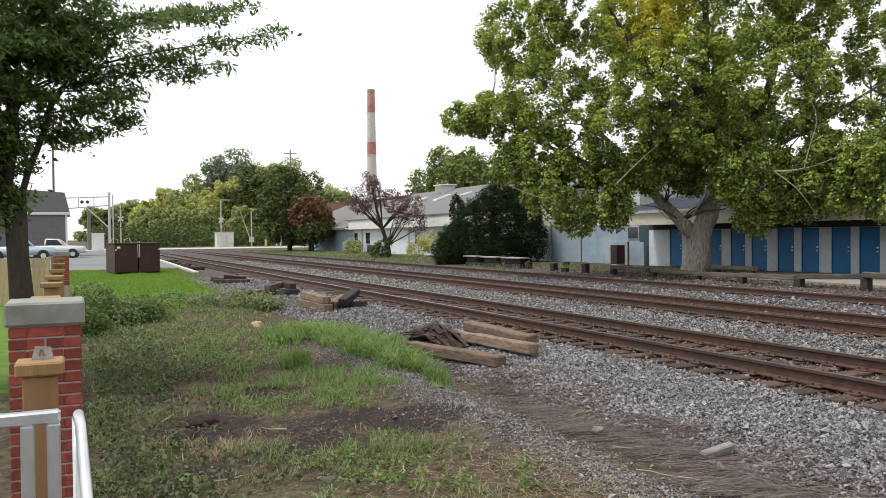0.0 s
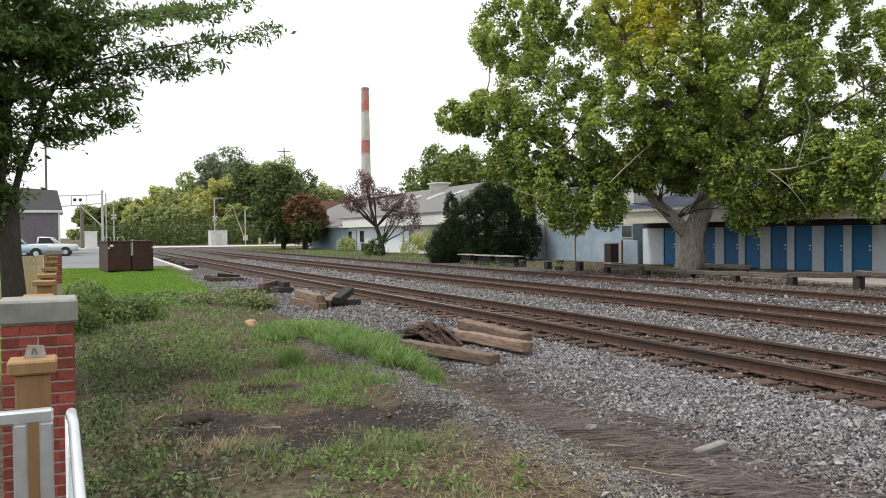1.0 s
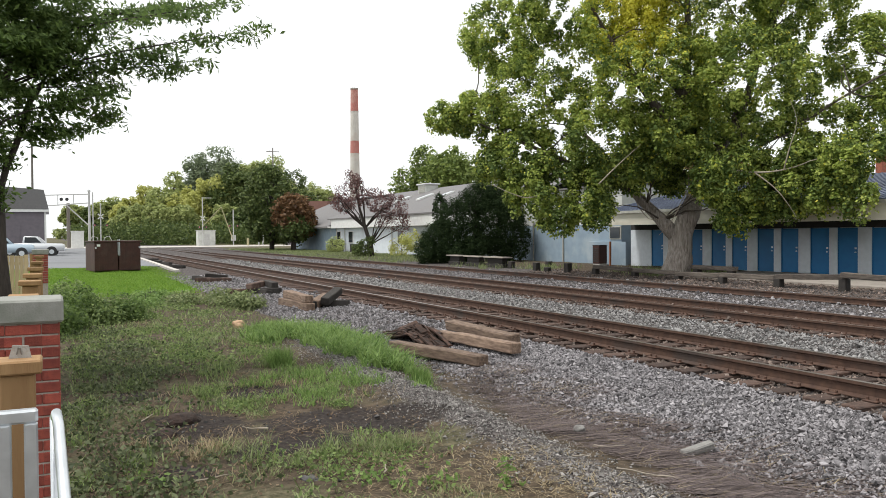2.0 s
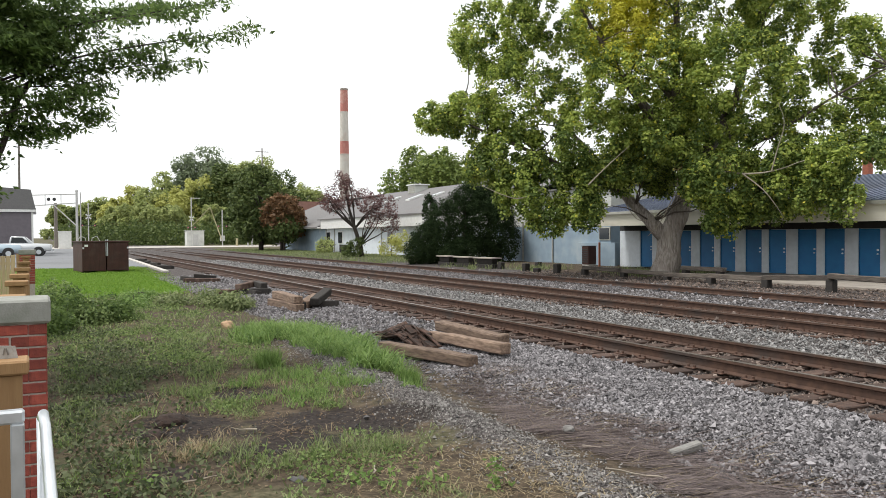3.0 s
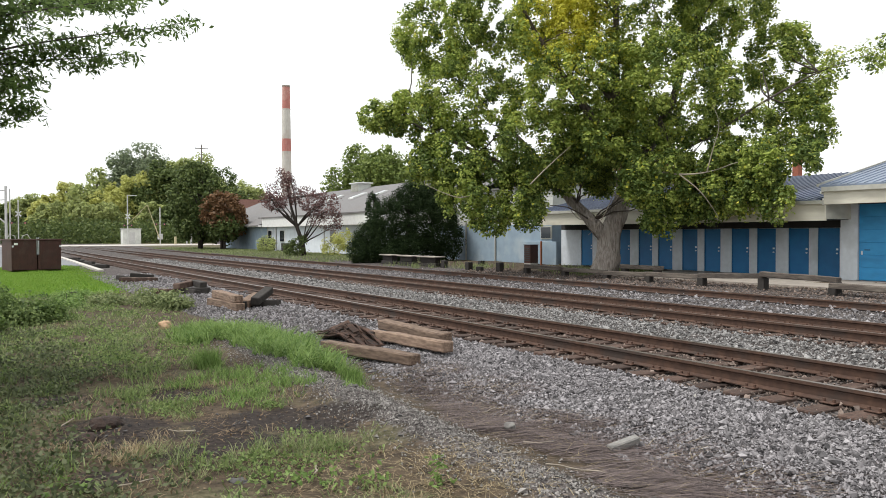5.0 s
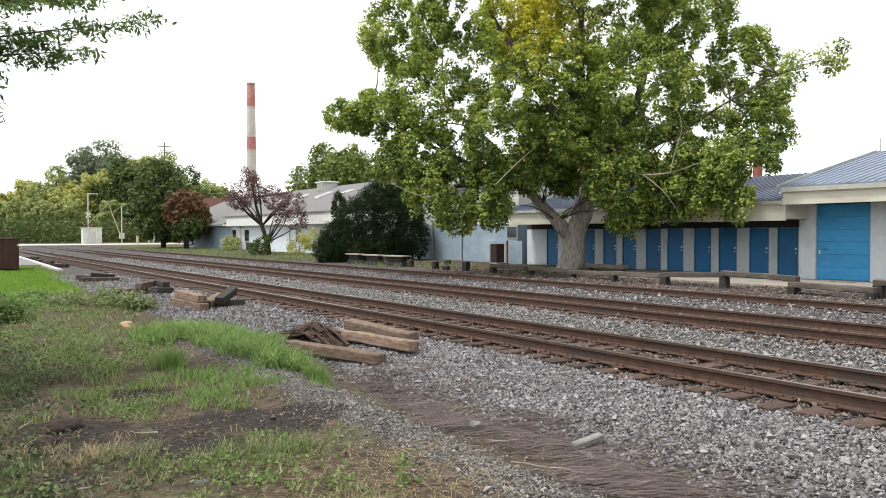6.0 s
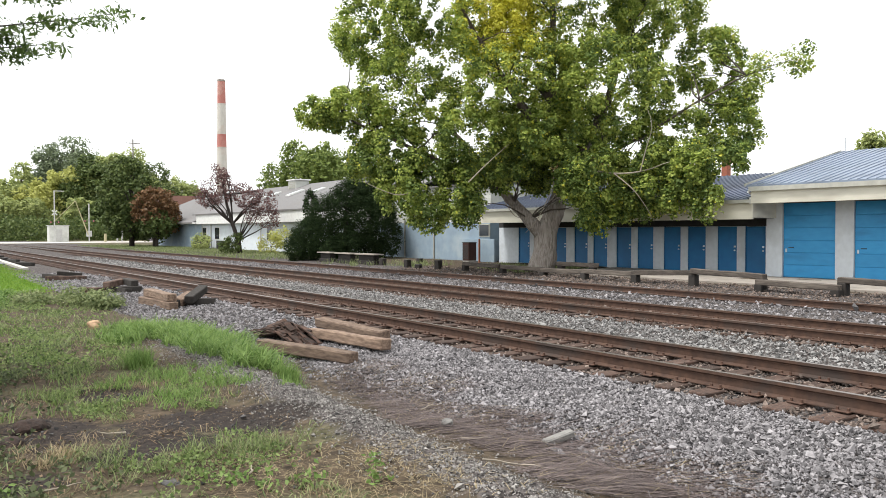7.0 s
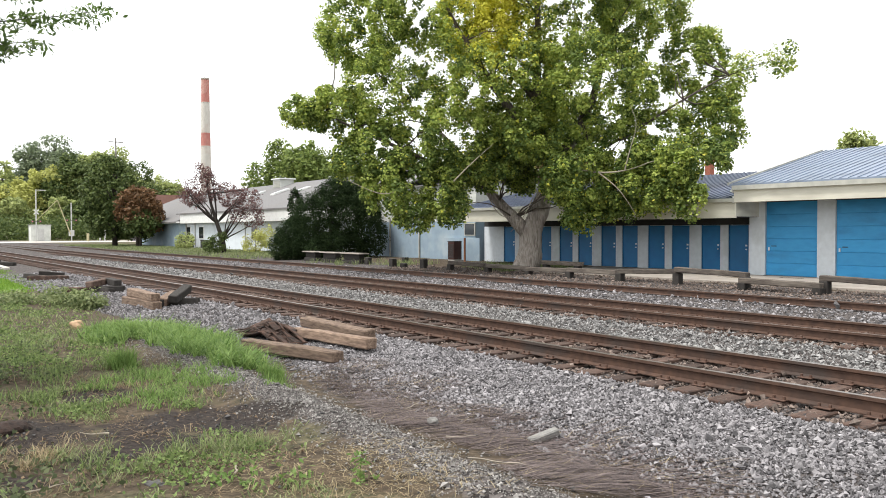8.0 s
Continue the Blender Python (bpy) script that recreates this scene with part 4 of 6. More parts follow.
    ln = size * g.uniform(0.6, 1.3, n)[:, None]
    nr = normals + g.normal(0, loose, (n, 3))
    nr /= np.linalg.norm(nr, axis=1)[:, None] + 1e-9
    d = g.normal(0, 1, (n, 3))
    d[:, 2] -= droop
    d -= nr * (d * nr).sum(1)[:, None]
    d /= np.linalg.norm(d, axis=1)[:, None] + 1e-9
    s = np.cross(d, nr)
    base = centres - d * ln * 0.5
    v = np.stack([base, base + d * ln * 0.42 + s * ln * slim * 0.5 - nr * ln * 0.07, base + d * ln,
                  base + d * ln * 0.42 - s * ln * slim * 0.5 - nr * ln * 0.07], 1)
    return mesh_arrays(name, v, np.arange(n * 4).reshape(n, 4), material)


def tuft_leaves(centres, radius, per, g, flat=0.8):
    """Leaf places and outward directions on rounded, slightly hanging tufts round the centres."""
    k = len(centres)
    d = g.normal(0, 1, (k, per, 3))
    d /= np.linalg.norm(d, axis=2)[:, :, None]
    r = (radius * g.uniform(0.6, 1.3, k))[:, None] * g.uniform(0.25, 1.0, (k, per)) ** 0.5
    p = centres[:, None, :] + d * r[:, :, None] * np.array([1, 1, flat])
    p[:, :, 2] -= (r * g.uniform(0, 0.6, (k, per))) * (d[:, :, 2] < 0)
    return p.reshape(-1, 3), (d * 0.75 + np.array([0, 0, 0.55])).reshape(-1, 3)


def cloud_points(lobes, clumps, per_clump, clump_r, g, shell=0.5, flat=0.75, share=0.62):
    """Leaf centres: clumps spread over ellipsoid lobes (x, y, z, rx, ry, rz), denser towards their skins."""
    lobes = np.array(lobes, float)
    vol = lobes[:, 3] * lobes[:, 4] * lobes[:, 5]
    which = g.choice(len(lobes), clumps, p=vol ** share / (vol ** share).sum())
    d = g.normal(0, 1, (clumps, 3))
    d /= np.linalg.norm(d, axis=1)[:, None]
    r = g.uniform(0, 1, clumps) ** (1 / 3) * (1 - shell) + shell * g.uniform(0.75, 1.03, clumps)
    c = lobes[which, :3] + d * r[:, None] * lobes[which, 3:]
    rad = clump_r * g.uniform(0.55, 1.3, clumps)
    q = g.normal(0, 0.5, (clumps, per_clump, 3)) * rad[:, None, None] * np.array([1, 1, flat])
    return c, (c[:, None, :] + q).reshape(-1, 3)


def make_tree(name, at, label, trunk_r, stem, lobes, clumps, per_clump, clump_r, size, leaf, bark, seed, branches=26, shell=0.5, twig=0.02, category="tree"):
    """A trunk with limbs up to the clumps of leaves, in metres from the foot."""
    g = np.random.default_rng(seed)
    t = thing(name, at, label, category)
    c, _ = cloud_points(lobes, clumps, 1, clump_r, g, shell)
    bm = limb(bmesh.new(), stem, trunk_r, trunk_r * 0.35, 9, 0.25)
    stem_a = np.array(stem)
    for i in range(branches):
        tip = c[g.integers(len(c))]
        k = np.argmin(np.abs(stem_a[:, 2] - max(stem_a[1, 2], tip[2] * 0.55 - 0.4)))
        k = min(max(k, 1), len(stem) - 1)
        limb(bm, bend(stem_a[k], tip, 4, 0.06, g), trunk_r * 0.32, twig, 5)
    part("trunk", bm, bark, t, smooth=True)
    pts, out = tuft_leaves(c, clump_r, per_clump, g, 0.85)
    ob = new("crown", facing_leaves("crown", pts, out, size, leaf, g, 0.4, 0.7))
    ob.parent = t
    return t, g, c


# the large cottonwood before the storage building; u runs to its side as seen from the track, w away from it
BX, BY, BZ, TREE_SIZE = 23.92, 25.94, 0.44, 0.92
UX, UY = 0.736, -0.677


def uw(u, w, z):
    return (u * UX - w * UY, u * UY + w * UX, z)


big = thing("cottonwood_tree", (BX, BY, BZ), "big old cottonwood with leaning trunk, green leaves turning yellow", "tree")
big.matrix_world = pose(BX, BY, BZ) @ Matrix.Scale(TREE_SIZE, 4)
gb = np.random.default_rng(5)
stem = [uw(-0.25, 0, -0.15), uw(-0.15, 0, 0.5), uw(0.05, 0, 1.3), uw(0.25, 0, 2.2), uw(0.6, 0.1, 3.2), uw(0.95, 0.1, 4.4), uw(0.9, 0.2, 5.6), uw(0.5, 0.2, 7.2), uw(0.3, 0.3, 9.5), uw(0.4, 0.3, 12.0), uw(0.2, 0.3, 15.0)]
bm = bmesh.new()
limb(bm, rounded([uw(-0.3, 0, -0.3)] + stem[1:5], 2), 0.68, 0.44, 16, 0.45)
limb(bm, rounded(stem[3:6]), 0.44, 0.36, 12, 0.3)
twigs_bm = bmesh.new()
# boughs within the crown take the bark with shade painted in
part("bough", limb(bmesh.new(), rounded(stem[5:]), 0.36, 0.09, 12, 0.3), M["shaded_bark"], big, "leading bough, its brown bark darkened as crown shade", smooth=True)
BOUGHS = [
    ([uw(-0.05, 0.0, 1.5), uw(-0.75, 0.0, 2.35), uw(-1.5, 0.1, 3.1), uw(-2.2, 0.3, 3.9), uw(-3.2, 0.6, 5.2), uw(-4.6, 1.0, 6.8), uw(-6.4, 1.4, 8.2)], 0.33, 0.07),
    ([uw(0.7, 0.1, 4.0), uw(1.6, 0.4, 5.4), uw(2.6, 0.8, 7.2), uw(3.2, 1.0, 8.6), uw(3.6, 1.2, 10.5), uw(4.4, 1.4, 13)], 0.34, 0.07),
    ([uw(0.9, 0.1, 5.0), uw(-0.2, -0.4, 6.4), uw(-1.6, -1.0, 8.4), uw(-3.0, -1.5, 10.5), uw(-4.2, -1.8, 12.8)], 0.30, 0.06),
    ([uw(1.0, 0.2, 4.6), uw(2.6, -0.6, 5.2), uw(4.6, -1.4, 6.2), uw(6.8, -1.8, 7.6), uw(8.8, -1.6, 8.7), uw(10.9, -1.2, 9.4)], 0.11, 0.012),
    ([uw(-2.2, 0.3, 3.9), uw(-4.0, -0.6, 4.6), uw(-6.0, -1.4, 5.6), uw(-8.2, -1.4, 6.6), uw(-9.8, -0.8, 7.4)], 0.18, 0.03),
    ([uw(0.5, 0.2, 7.0), uw(1.8, 1.6, 9.0), uw(3.0, 3.0, 11.5)], 0.24, 0.06),
    ([uw(0.4, 0.2, 8.0), uw(-1.0, 2.2, 10.0), uw(-2.4, 4.0, 12.0)], 0.24, 0.06),
]
for number, (pts, r0, r1) in enumerate(BOUGHS):
    if number == 0:
        limb(bm, rounded(pts), r0, r1, 9, 0.3)
    else:
        part("bough", limb(bmesh.new(), rounded(pts), r0, r1, 9, 0.3), M["shaded_bark"], big, "bough, its brown bark darkened as crown shade", smooth=True)
def hanging(u, z):
    """A place for low foliage that hangs outside the eave, on the track's side of the crown."""
    w = min(-2.4, 2.2 - 1.087 * u)
    k = 1 + w / 38.4
    return uw(u * k, 2.2 - 1.087 * u * k if u > 4.3 else w, 1.75 + (z - 1.75) * k)


LOW = [(2.5, 2.7, 0.7, 0.7), (3.4, 3.1, 0.8, 0.7), (3.9, 3.7, 1.1, 0.8), (4.7, 3.0, 0.7, 0.6), (5.4, 4.1, 1.2, 0.9), (6.2, 3.4, 0.7, 0.5), (7.0, 4.2, 0.8, 0.7), (7.8, 3.2, 0.35, 0.7), (2.2, 3.8, 1.0, 0.9), (7.2, 5.0, 1.0, 0.9), (5.2, 5.0, 1.2, 1.0), (9.3, 5.6, 0.5, 0.6)]
lobes = [hanging(u, z) + (a, 0.7, c) for u, z, a, c in LOW]
lobes += [uw(u, w, z) + (a, b, c) for u, w, z, a, b, c in (
    (-8.4, 0.6, 11.6, 2.2, 2.4, 1.9), (-4.4, 1.2, 13.4, 3.0, 3.2, 3.0), (-2.4, -1.8, 11.4, 2.1, 1.8, 2.2), (1.4, 0.8, 13.0, 3.8, 3.4, 3.2), (5.2, 0.4, 12.6, 2.3, 2.4, 2.2),
    (7.6, 0.2, 9.6, 1.4, 1.8, 1.8), (8.3, -0.8, 6.6, 1.2, 1.4, 1.4), (6.0, -1.2, 5.8, 1.7, 1.6, 1.7), (3.0, -1.4, 8.3, 3.0, 2.6, 2.7),
    (2.4, -2.4, 4.2, 2.3, 1.2, 1.5), (2.0, -2.6, 2.6, 0.8, 0.5, 0.7), (1.2, -2.6, 4.2, 0.8, 0.6, 1.2), (-0.9, -1.6, 8.5, 3.2, 2.6, 2.4),
    (-6.4, -0.6, 8.3, 2.8, 2.6, 2.2), (-11.0, -0.8, 7.6, 1.1, 1.1, 0.7), (-9.4, -0.4, 7.6, 1.6, 1.8, 1.2), (-7.0, -1.4, 5.5, 1.9, 1.6, 1.6), (-5.6, -2.2, 3.8, 1.5, 1.0, 1.7),
    (-4.0, -2.4, 4.0, 1.0, 0.9, 1.7), (-3.0, -2.0, 6.2, 2.3, 1.7, 1.7), (1.0, 1.8, 7.0, 3.2, 2.0, 2.2), (-0.2, 0.8, 15.6, 4.4, 3.6, 2.2), (-2.3, -1.6, 4.8, 1.2, 0.9, 1.1),
    (-5.2, -2.4, 2.7, 1.0, 0.7, 0.9), (-3.5, -2.4, 3.0, 0.8, 0.6, 0.9), (-6.9, -1.8, 4.0, 1.1, 1.0, 1.2), (-8.4, -1.0, 5.2, 1.1, 1.1, 1.1),   (0.2, -2.8, 5.9, 1.6, 0.9, 0.9), (9.0, -0.6, 8.0, 0.5, 0.5, 0.6), (-0.6, 1.4, 5.4, 1.8, 0.8, 1.2), (-1.3, -1.8, 5.0, 1.3, 0.8, 0.9), (-0.4, 0.9, 4.4, 1.1, 0.5, 0.7))]
c_all, _ = cloud_points(lobes, 3300, 1, 0.5, gb, 0.60, 0.62, 0.52)
tip_u = gb.uniform(8.6, 11.6, 15)
c_all = np.concatenate([c_all, np.array([uw(u, -1.2 + gb.normal(0, 0.2), 8.7 + 0.3 * (u - 8.6) + gb.normal(0, 0.32)) for u in tip_u])])
PER = 105
pts_all, out_all = tuft_leaves(c_all, np.concatenate([np.full(3300, 0.36), np.full(15, 0.50)]), PER, gb, 0.85)
for tip in c_all[gb.choice(len(c_all), 150, replace=False)]:
    best, bd = None, 1e9
    for pts, _, _ in BOUGHS + [(stem[5:], 0, 0)]:
        for p in pts[1:]:
            dd = np.linalg.norm(np.array(p) - tip) + (1.5 if p[2] > tip[2] else 0)
            if dd < bd:
                best, bd = p, dd
    if bd < 3.6:
        limb(twigs_bm, bend(best, tip, 4, 0.05, gb), 0.045, 0.012, 5)
part("trunk", bm, M["bark"], big, smooth=True)
tagged(part("twig", twigs_bm, M["shaded_bark"], big, "thin brown twigs, darkened as crown shade", smooth=True), kind="stuff")
for pts, r0 in (([uw(0.9, -0.6, 4.9), uw(1.8, -2.6, 4.5), uw(3.0, -3.7, 4.2), uw(4.2, -3.9, 4.3), uw(5.4, -3.9, 4.8), uw(6.1, -3.8, 4.5)], 0.07),
                ([uw(2.9, -3.7, 4.25), uw(3.7, -3.8, 3.6), uw(4.2, -3.8, 2.9), uw(4.5, -3.7, 2.4)], 0.04),
                ([uw(4.0, -3.9, 4.3), uw(4.2, -4.0, 5.2), uw(4.5, -4.2, 6.2), uw(4.2, -4.2, 7.0)], 0.04),
                ([uw(0.7, -0.7, 4.6), uw(0.1, -1.0, 3.2), uw(-0.4, -1.1, 2.2), uw(-0.9, -1.1, 1.7)], 0.045),
                ([uw(0.4, -0.75, 4.3), uw(0.35, -0.95, 3.4), uw(0.9, -1.0, 2.9)], 0.03),
                ([uw(-2.1, -0.1, 3.6), uw(-1.7, -0.6, 2.8), uw(-1.2, -0.7, 2.3), uw(-0.3, -0.8, 2.7)], 0.035),
                ([uw(-3.3, -4.0, 3.9), uw(-2.5, -4.0, 4.7), uw(-1.6, -3.2, 5.6)], 0.04),
                ([uw(-5.4, -2.6, 3.9), uw(-6.3, -3.6, 3.3), uw(-7.2, -3.8, 3.6), uw(-8, -3.8, 4.0)], 0.035)):
    part("dead_branch", limb(bmesh.new(), rounded(pts, 2), r0 * 0.72, 0.010, 6), M["dead_wood"], big, "bare pale dead branch")
tint = gb.uniform(0, 1, len(pts_all))
u_ = pts_all[:, 0] * UX + pts_all[:, 1] * UY
yellow = np.exp(-(((u_ + 1.7) / 1.6) ** 2 + ((pts_all[:, 2] - 11.9) / 2.2) ** 2)) * 1.25 > tint
yellow |= (tint > 0.975)
# random clumps are darker; extra ones below 6 m imitate the crown's shade
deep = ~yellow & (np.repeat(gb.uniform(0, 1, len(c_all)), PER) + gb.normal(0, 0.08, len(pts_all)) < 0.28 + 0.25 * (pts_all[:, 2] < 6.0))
for sel, key, lab in ((~yellow & ~deep, "tree_leaf", "dense green foliage"), (deep, "tree_leaf_dark", "darker green foliage, in random clumps and as shade low in the crown"), (yellow, "tree_yellow", "yellowed foliage")):
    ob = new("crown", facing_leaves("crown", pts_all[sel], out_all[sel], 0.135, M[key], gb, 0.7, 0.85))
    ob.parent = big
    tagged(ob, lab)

# dark evergreen beside the pale building
EV = lambda u, w, z, a, b, c: (0.878 * u + 0.479 * w, -0.479 * u + 0.878 * w, z, a, b, c)
make_tree("evergreen_bush", (24.7, 45.8, 0.25), "broad dense dark evergreen bush reaching the ground", 0.18, [(0, 0, -0.1), (0, 0, 1.5), (0.1, 0, 3), (0, 0, 4)],
          [EV(1.7, 0, 2.5, 1.7, 1.7, 2.5), EV(0.3, 0, 2.8, 1.8, 1.8, 2.6), EV(-1.1, 0, 2.1, 1.6, 1.6, 2.2), EV(-2.3, -0.2, 1.3, 1.2, 1.3, 1.5), EV(0.5, 0, 4.3, 1.2, 1.1, 1.0), EV(2.5, 0.2, 1.7, 1.1, 1.3, 2.0), EV(-3.1, -0.3, 0.8, 0.8, 0.9, 0.9), EV(0.5, -0.8, 0.9, 2.4, 1.0, 0.9), EV(-1.2, 0, 0.7, 1.9, 1.2, 0.7), EV(1.6, 0, 4.2, 0.8, 0.8, 0.9)],
          3000, 60, 0.26, 0.075, M["evergreen"], M["dark_bark"], 31, 6, 0.72, category="bush")
make_tree("evergreen_bush", (26.4, 54.3, 0.25), "slim pointed dark evergreen", 0.08, [(0, 0, -0.1), (0, 0, 1.5), (0, 0, 3), (0, 0, 4.6)],
          [(0, 0, 3.2, 0.55, 0.55, 2.0), (0, 0, 1.6, 0.8, 0.8, 1.5)], 160, 30, 0.25, 0.16, M["evergreen"], M["dark_bark"], 32, 4, 0.7, category="bush")
# purple-leaved tree
make_tree("plum_tree", (24.1, 62.8, 0.28), "thin purple-red leaved tree with bare forked stems", 0.22, [(0, 0, -0.1), (-0.1, 0.1, 1.0), (-0.5, 0.3, 2.4), (-0.9, 0.5, 4.0), (-1.2, 0.6, 5.6)],
          [(-1.5, 0.8, 5.4, 1.5, 1.5, 1.3), (0.4, -0.3, 4.6, 1.2, 1.4, 1.2), (-2.3, 1.2, 4.6, 1.0, 1.2, 0.8), (1.7, -1.0, 4.2, 1.0, 1.2, 1.2), (-1.5, 0.8, 6.4, 0.7, 0.8, 0.8), (2.3, -1.2, 2.8, 0.6, 0.7, 1.2), (1.0, -0.6, 3.0, 0.8, 0.9, 0.9)],
          250, 30, 0.36, 0.14, M["red_leaf"], M["dark_bark"], 33, 22, 0.4)
make_tree("shrub", (23.4, 62.6, 0.28), "dark shrub round the foot of a tree", 0.05, [(0, 0, -0.05), (0, 0, 0.5), (0, 0, 1.0)],
          [(0.2, 0, 0.9, 0.8, 0.9, 0.9), (-0.5, 0.2, 0.7, 0.6, 0.6, 0.7)], 60, 24, 0.3, 0.16, M["wood_dark"], M["dark_bark"], 34, 5, category="shrub")
make_tree("shrub", (25.6, 60.0, 0.28), "yellow-green shrub against the pale wall", 0.05, [(0, 0, -0.05), (0, 0, 0.5), (0, 0, 1.0)],
          [(0, 0, 0.9, 1.0, 1.2, 1.0), (0.8, -0.8, 1.2, 0.7, 0.9, 1.1)], 90, 24, 0.35, 0.15, M["wood_yellow"], M["dark_bark"], 35, 5, category="shrub")
make_tree("shrub", (26.2, 79.0, 0.3), "pale green shrub by the wall", 0.05, [(0, 0, -0.05), (0, 0, 0.5), (0, 0, 1.0)],
          [(0, 0, 0.7, 0.9, 1.5, 0.9)], 60, 22, 0.35, 0.18, M["wood_leaf"], M["dark_bark"], 36, 5, category="shrub")
# dark round tree and the rusty one before it
make_tree("maple_tree", (24.3, 98.0, 0.3), "dense dark green round-headed tree", 0.34, [(0, 0, -0.1), (0, 0, 1.6), (0.1, 0, 3.5), (0, 0, 6), (0, 0, 8.5)],
          [(0, 0, 6.2, 3.7, 3.7, 4.2), (0.3, 0, 3.4, 3.6, 3.6, 2.4), (-0.6, 0, 8.8, 2.0, 2.0, 1.8), (2.0, 0, 4.6, 2.4, 2.4, 2.6)], 420, 34, 0.62, 0.38, M["wood_dark"], M["dark_bark"], 41, 20, 0.6)
make_tree("maple_tree", (25.5, 93.0, 0.3), "small rusty red-leaved round tree", 0.2, [(0, 0, -0.1), (0, 0, 1.2), (0, 0, 2.8), (0, 0, 4.5)],
          [(0.3, 0, 4.4, 2.6, 2.5, 2.5), (1.4, 0, 3.4, 1.8, 1.8, 1.8)], 190, 34, 0.5, 0.34, M["rust_leaf"], M["dark_bark"], 42, 14, 0.6)
make_tree("maple_tree", (25.7, 92.6, 0.3), "low dark green tree with several stems", 0.2, [(0, 0, -0.1), (0, 0, 1.0), (0, 0, 2.2), (0, 0, 3.0)],
          [(0.2, 0, 2.7, 2.1, 2.1, 1.6)], 120, 34, 0.5, 0.34, M["wood_dark"], M["dark_bark"], 43, 14, 0.6)


def far_tree(d, bearing, h, w, leaf, seed, label, low=0.25, name="woodland_tree", size=0.6):
    """A whole tree at the distance d and compass bearing from the track's heading."""
    g = np.random.default_rng(seed)
    a = radians(bearing)
    lobes = []
    for i in range(5):
        u = g.uniform(-0.28, 0.28, 2) * w
        zz = h * g.uniform(low + 0.2, 0.78)
        lobes.append((u[0], u[1], zz, w * g.uniform(0.24, 0.4), w * g.uniform(0.24, 0.4), h * g.uniform(0.14, 0.24)))
    lobes.append((0, 0, h * 0.84, w * 0.2, w * 0.2, h * 0.16))
    lobes.append((0, 0, h * (low + 0.12), w * 0.42, w * 0.42, h * (0.12 + low * 0.2)))
    return make_tree(name, (d * math.sin(a), d * math.cos(a), 0.25), label, 0.03 * h, [(0, 0, -0.1), (0.1, 0, h * 0.2), (0, 0.1, h * 0.5), (0, 0, h * 0.85)], lobes, 300, 36,
                     h * 0.065, size, M[leaf], M["dark_bark"], seed, 14, 0.55)


# the woodland beyond the level crossing
WOODS = [(1.0, 300, 13, 16, "wood_leaf"), (2.2, 290, 12, 13, "wood_dark"), (3.6, 280, 15, 14, "wood_leaf"), (4.6, 262, 14, 14, "wood_yellow"), (5.6, 250, 17, 13, "wood_yellow"), (6.5, 262, 17, 12, "wood_dark"),
         (7.4, 240, 20, 14, "wood_leaf"), (8.5, 235, 16, 14, "wood_yellow"), (9.0, 262, 29, 14, "wood_blue"), (10.4, 260, 32, 16, "wood_blue"), (9.8, 225, 19, 16, "wood_yellow"), (11.2, 225, 22, 13, "wood_dark"),
         (12.2, 228, 22, 16, "wood_leaf"), (13.2, 230, 23, 15, "wood_leaf"), (14.2, 240, 25, 16, "wood_leaf"), (15.5, 240, 22, 15, "wood_dark"), (6.2, 225, 11, 12, "wood_leaf"), (8.0, 212, 10, 11, "wood_leaf"), (10.6, 205, 10, 11, "wood_leaf"), (12.4, 200, 11, 11, "wood_dark"), (13.8, 195, 12, 11, "wood_dark"), (4.4, 235, 10, 12, "wood_leaf"), (16.6, 250, 18, 14, "wood_leaf")]
for i, (b_, d, h, w, leaf) in enumerate(WOODS):
    lab = {"wood_leaf": "green woodland tree in early autumn", "wood_dark": "deep green woodland tree beyond the road", "wood_yellow": "yellow-green woodland tree in early autumn", "wood_blue": "tall blue-green open-crowned tree"}[leaf]
    tagged(far_tree(d, b_, h, w, leaf, 100 + i, lab, 0.12, size=0.8)[0], group="woodland trees")
gh = np.random.default_rng(17)
hb = np.radians(gh.uniform(1.0, 18.5, 900))
hd = gh.uniform(176, 200, 900)
hc = np.stack([hd * np.sin(hb), hd * np.cos(hb), 0.3 + 4.2 * gh.uniform(0, 1, 900)], -1)
hp = (hc[:, None, :] + gh.normal(0, 0.75, (900, 16, 3))).reshape(-1, 3)
hp[:, 2] = np.maximum(hp[:, 2], 0.3)
tagged(new("undergrowth", leaf_mesh("undergrowth", hp, 0.75, M["wood_dark"], gh)), "dull green undergrowth along the foot of the woodland", "undergrowth", kind="stuff")
# trees behind the buildings
for i, (b_, d, h, w, leaf) in enumerate(((24.7, 125, 15.8, 9, "yard_leaf"), (27.2, 120, 15.3, 10, "yard_leaf"), (29.2, 122, 13, 10, "wood_yellow"), (64.0, 85, 11.5, 6, "wood_leaf"), (66.5, 90, 10.5, 6, "wood_leaf"), (33.5, 95, 11, 9, "wood_leaf"), (40, 80, 10, 9, "wood_yellow"), (45.5, 78, 9.5, 9, "rust_leaf"), (50.5, 78, 8.6, 7, "wood_yellow"))):
    far_tree(d, b_, h, w, leaf, 200 + i, "green tree showing above the roofs" if leaf in ("wood_leaf", "yard_leaf") else "autumn-coloured tree behind the roofs", 0.2, "backyard_tree", 0.5)

# shade tree by the fence, with long drooping sprays
LX, LY = -1.12, 13.2
shade = thing("ash_tree", (LX, LY, 0.0), "shade tree with several dark stems and drooping leaf sprays", "tree")
gs = np.random.default_rng(77)
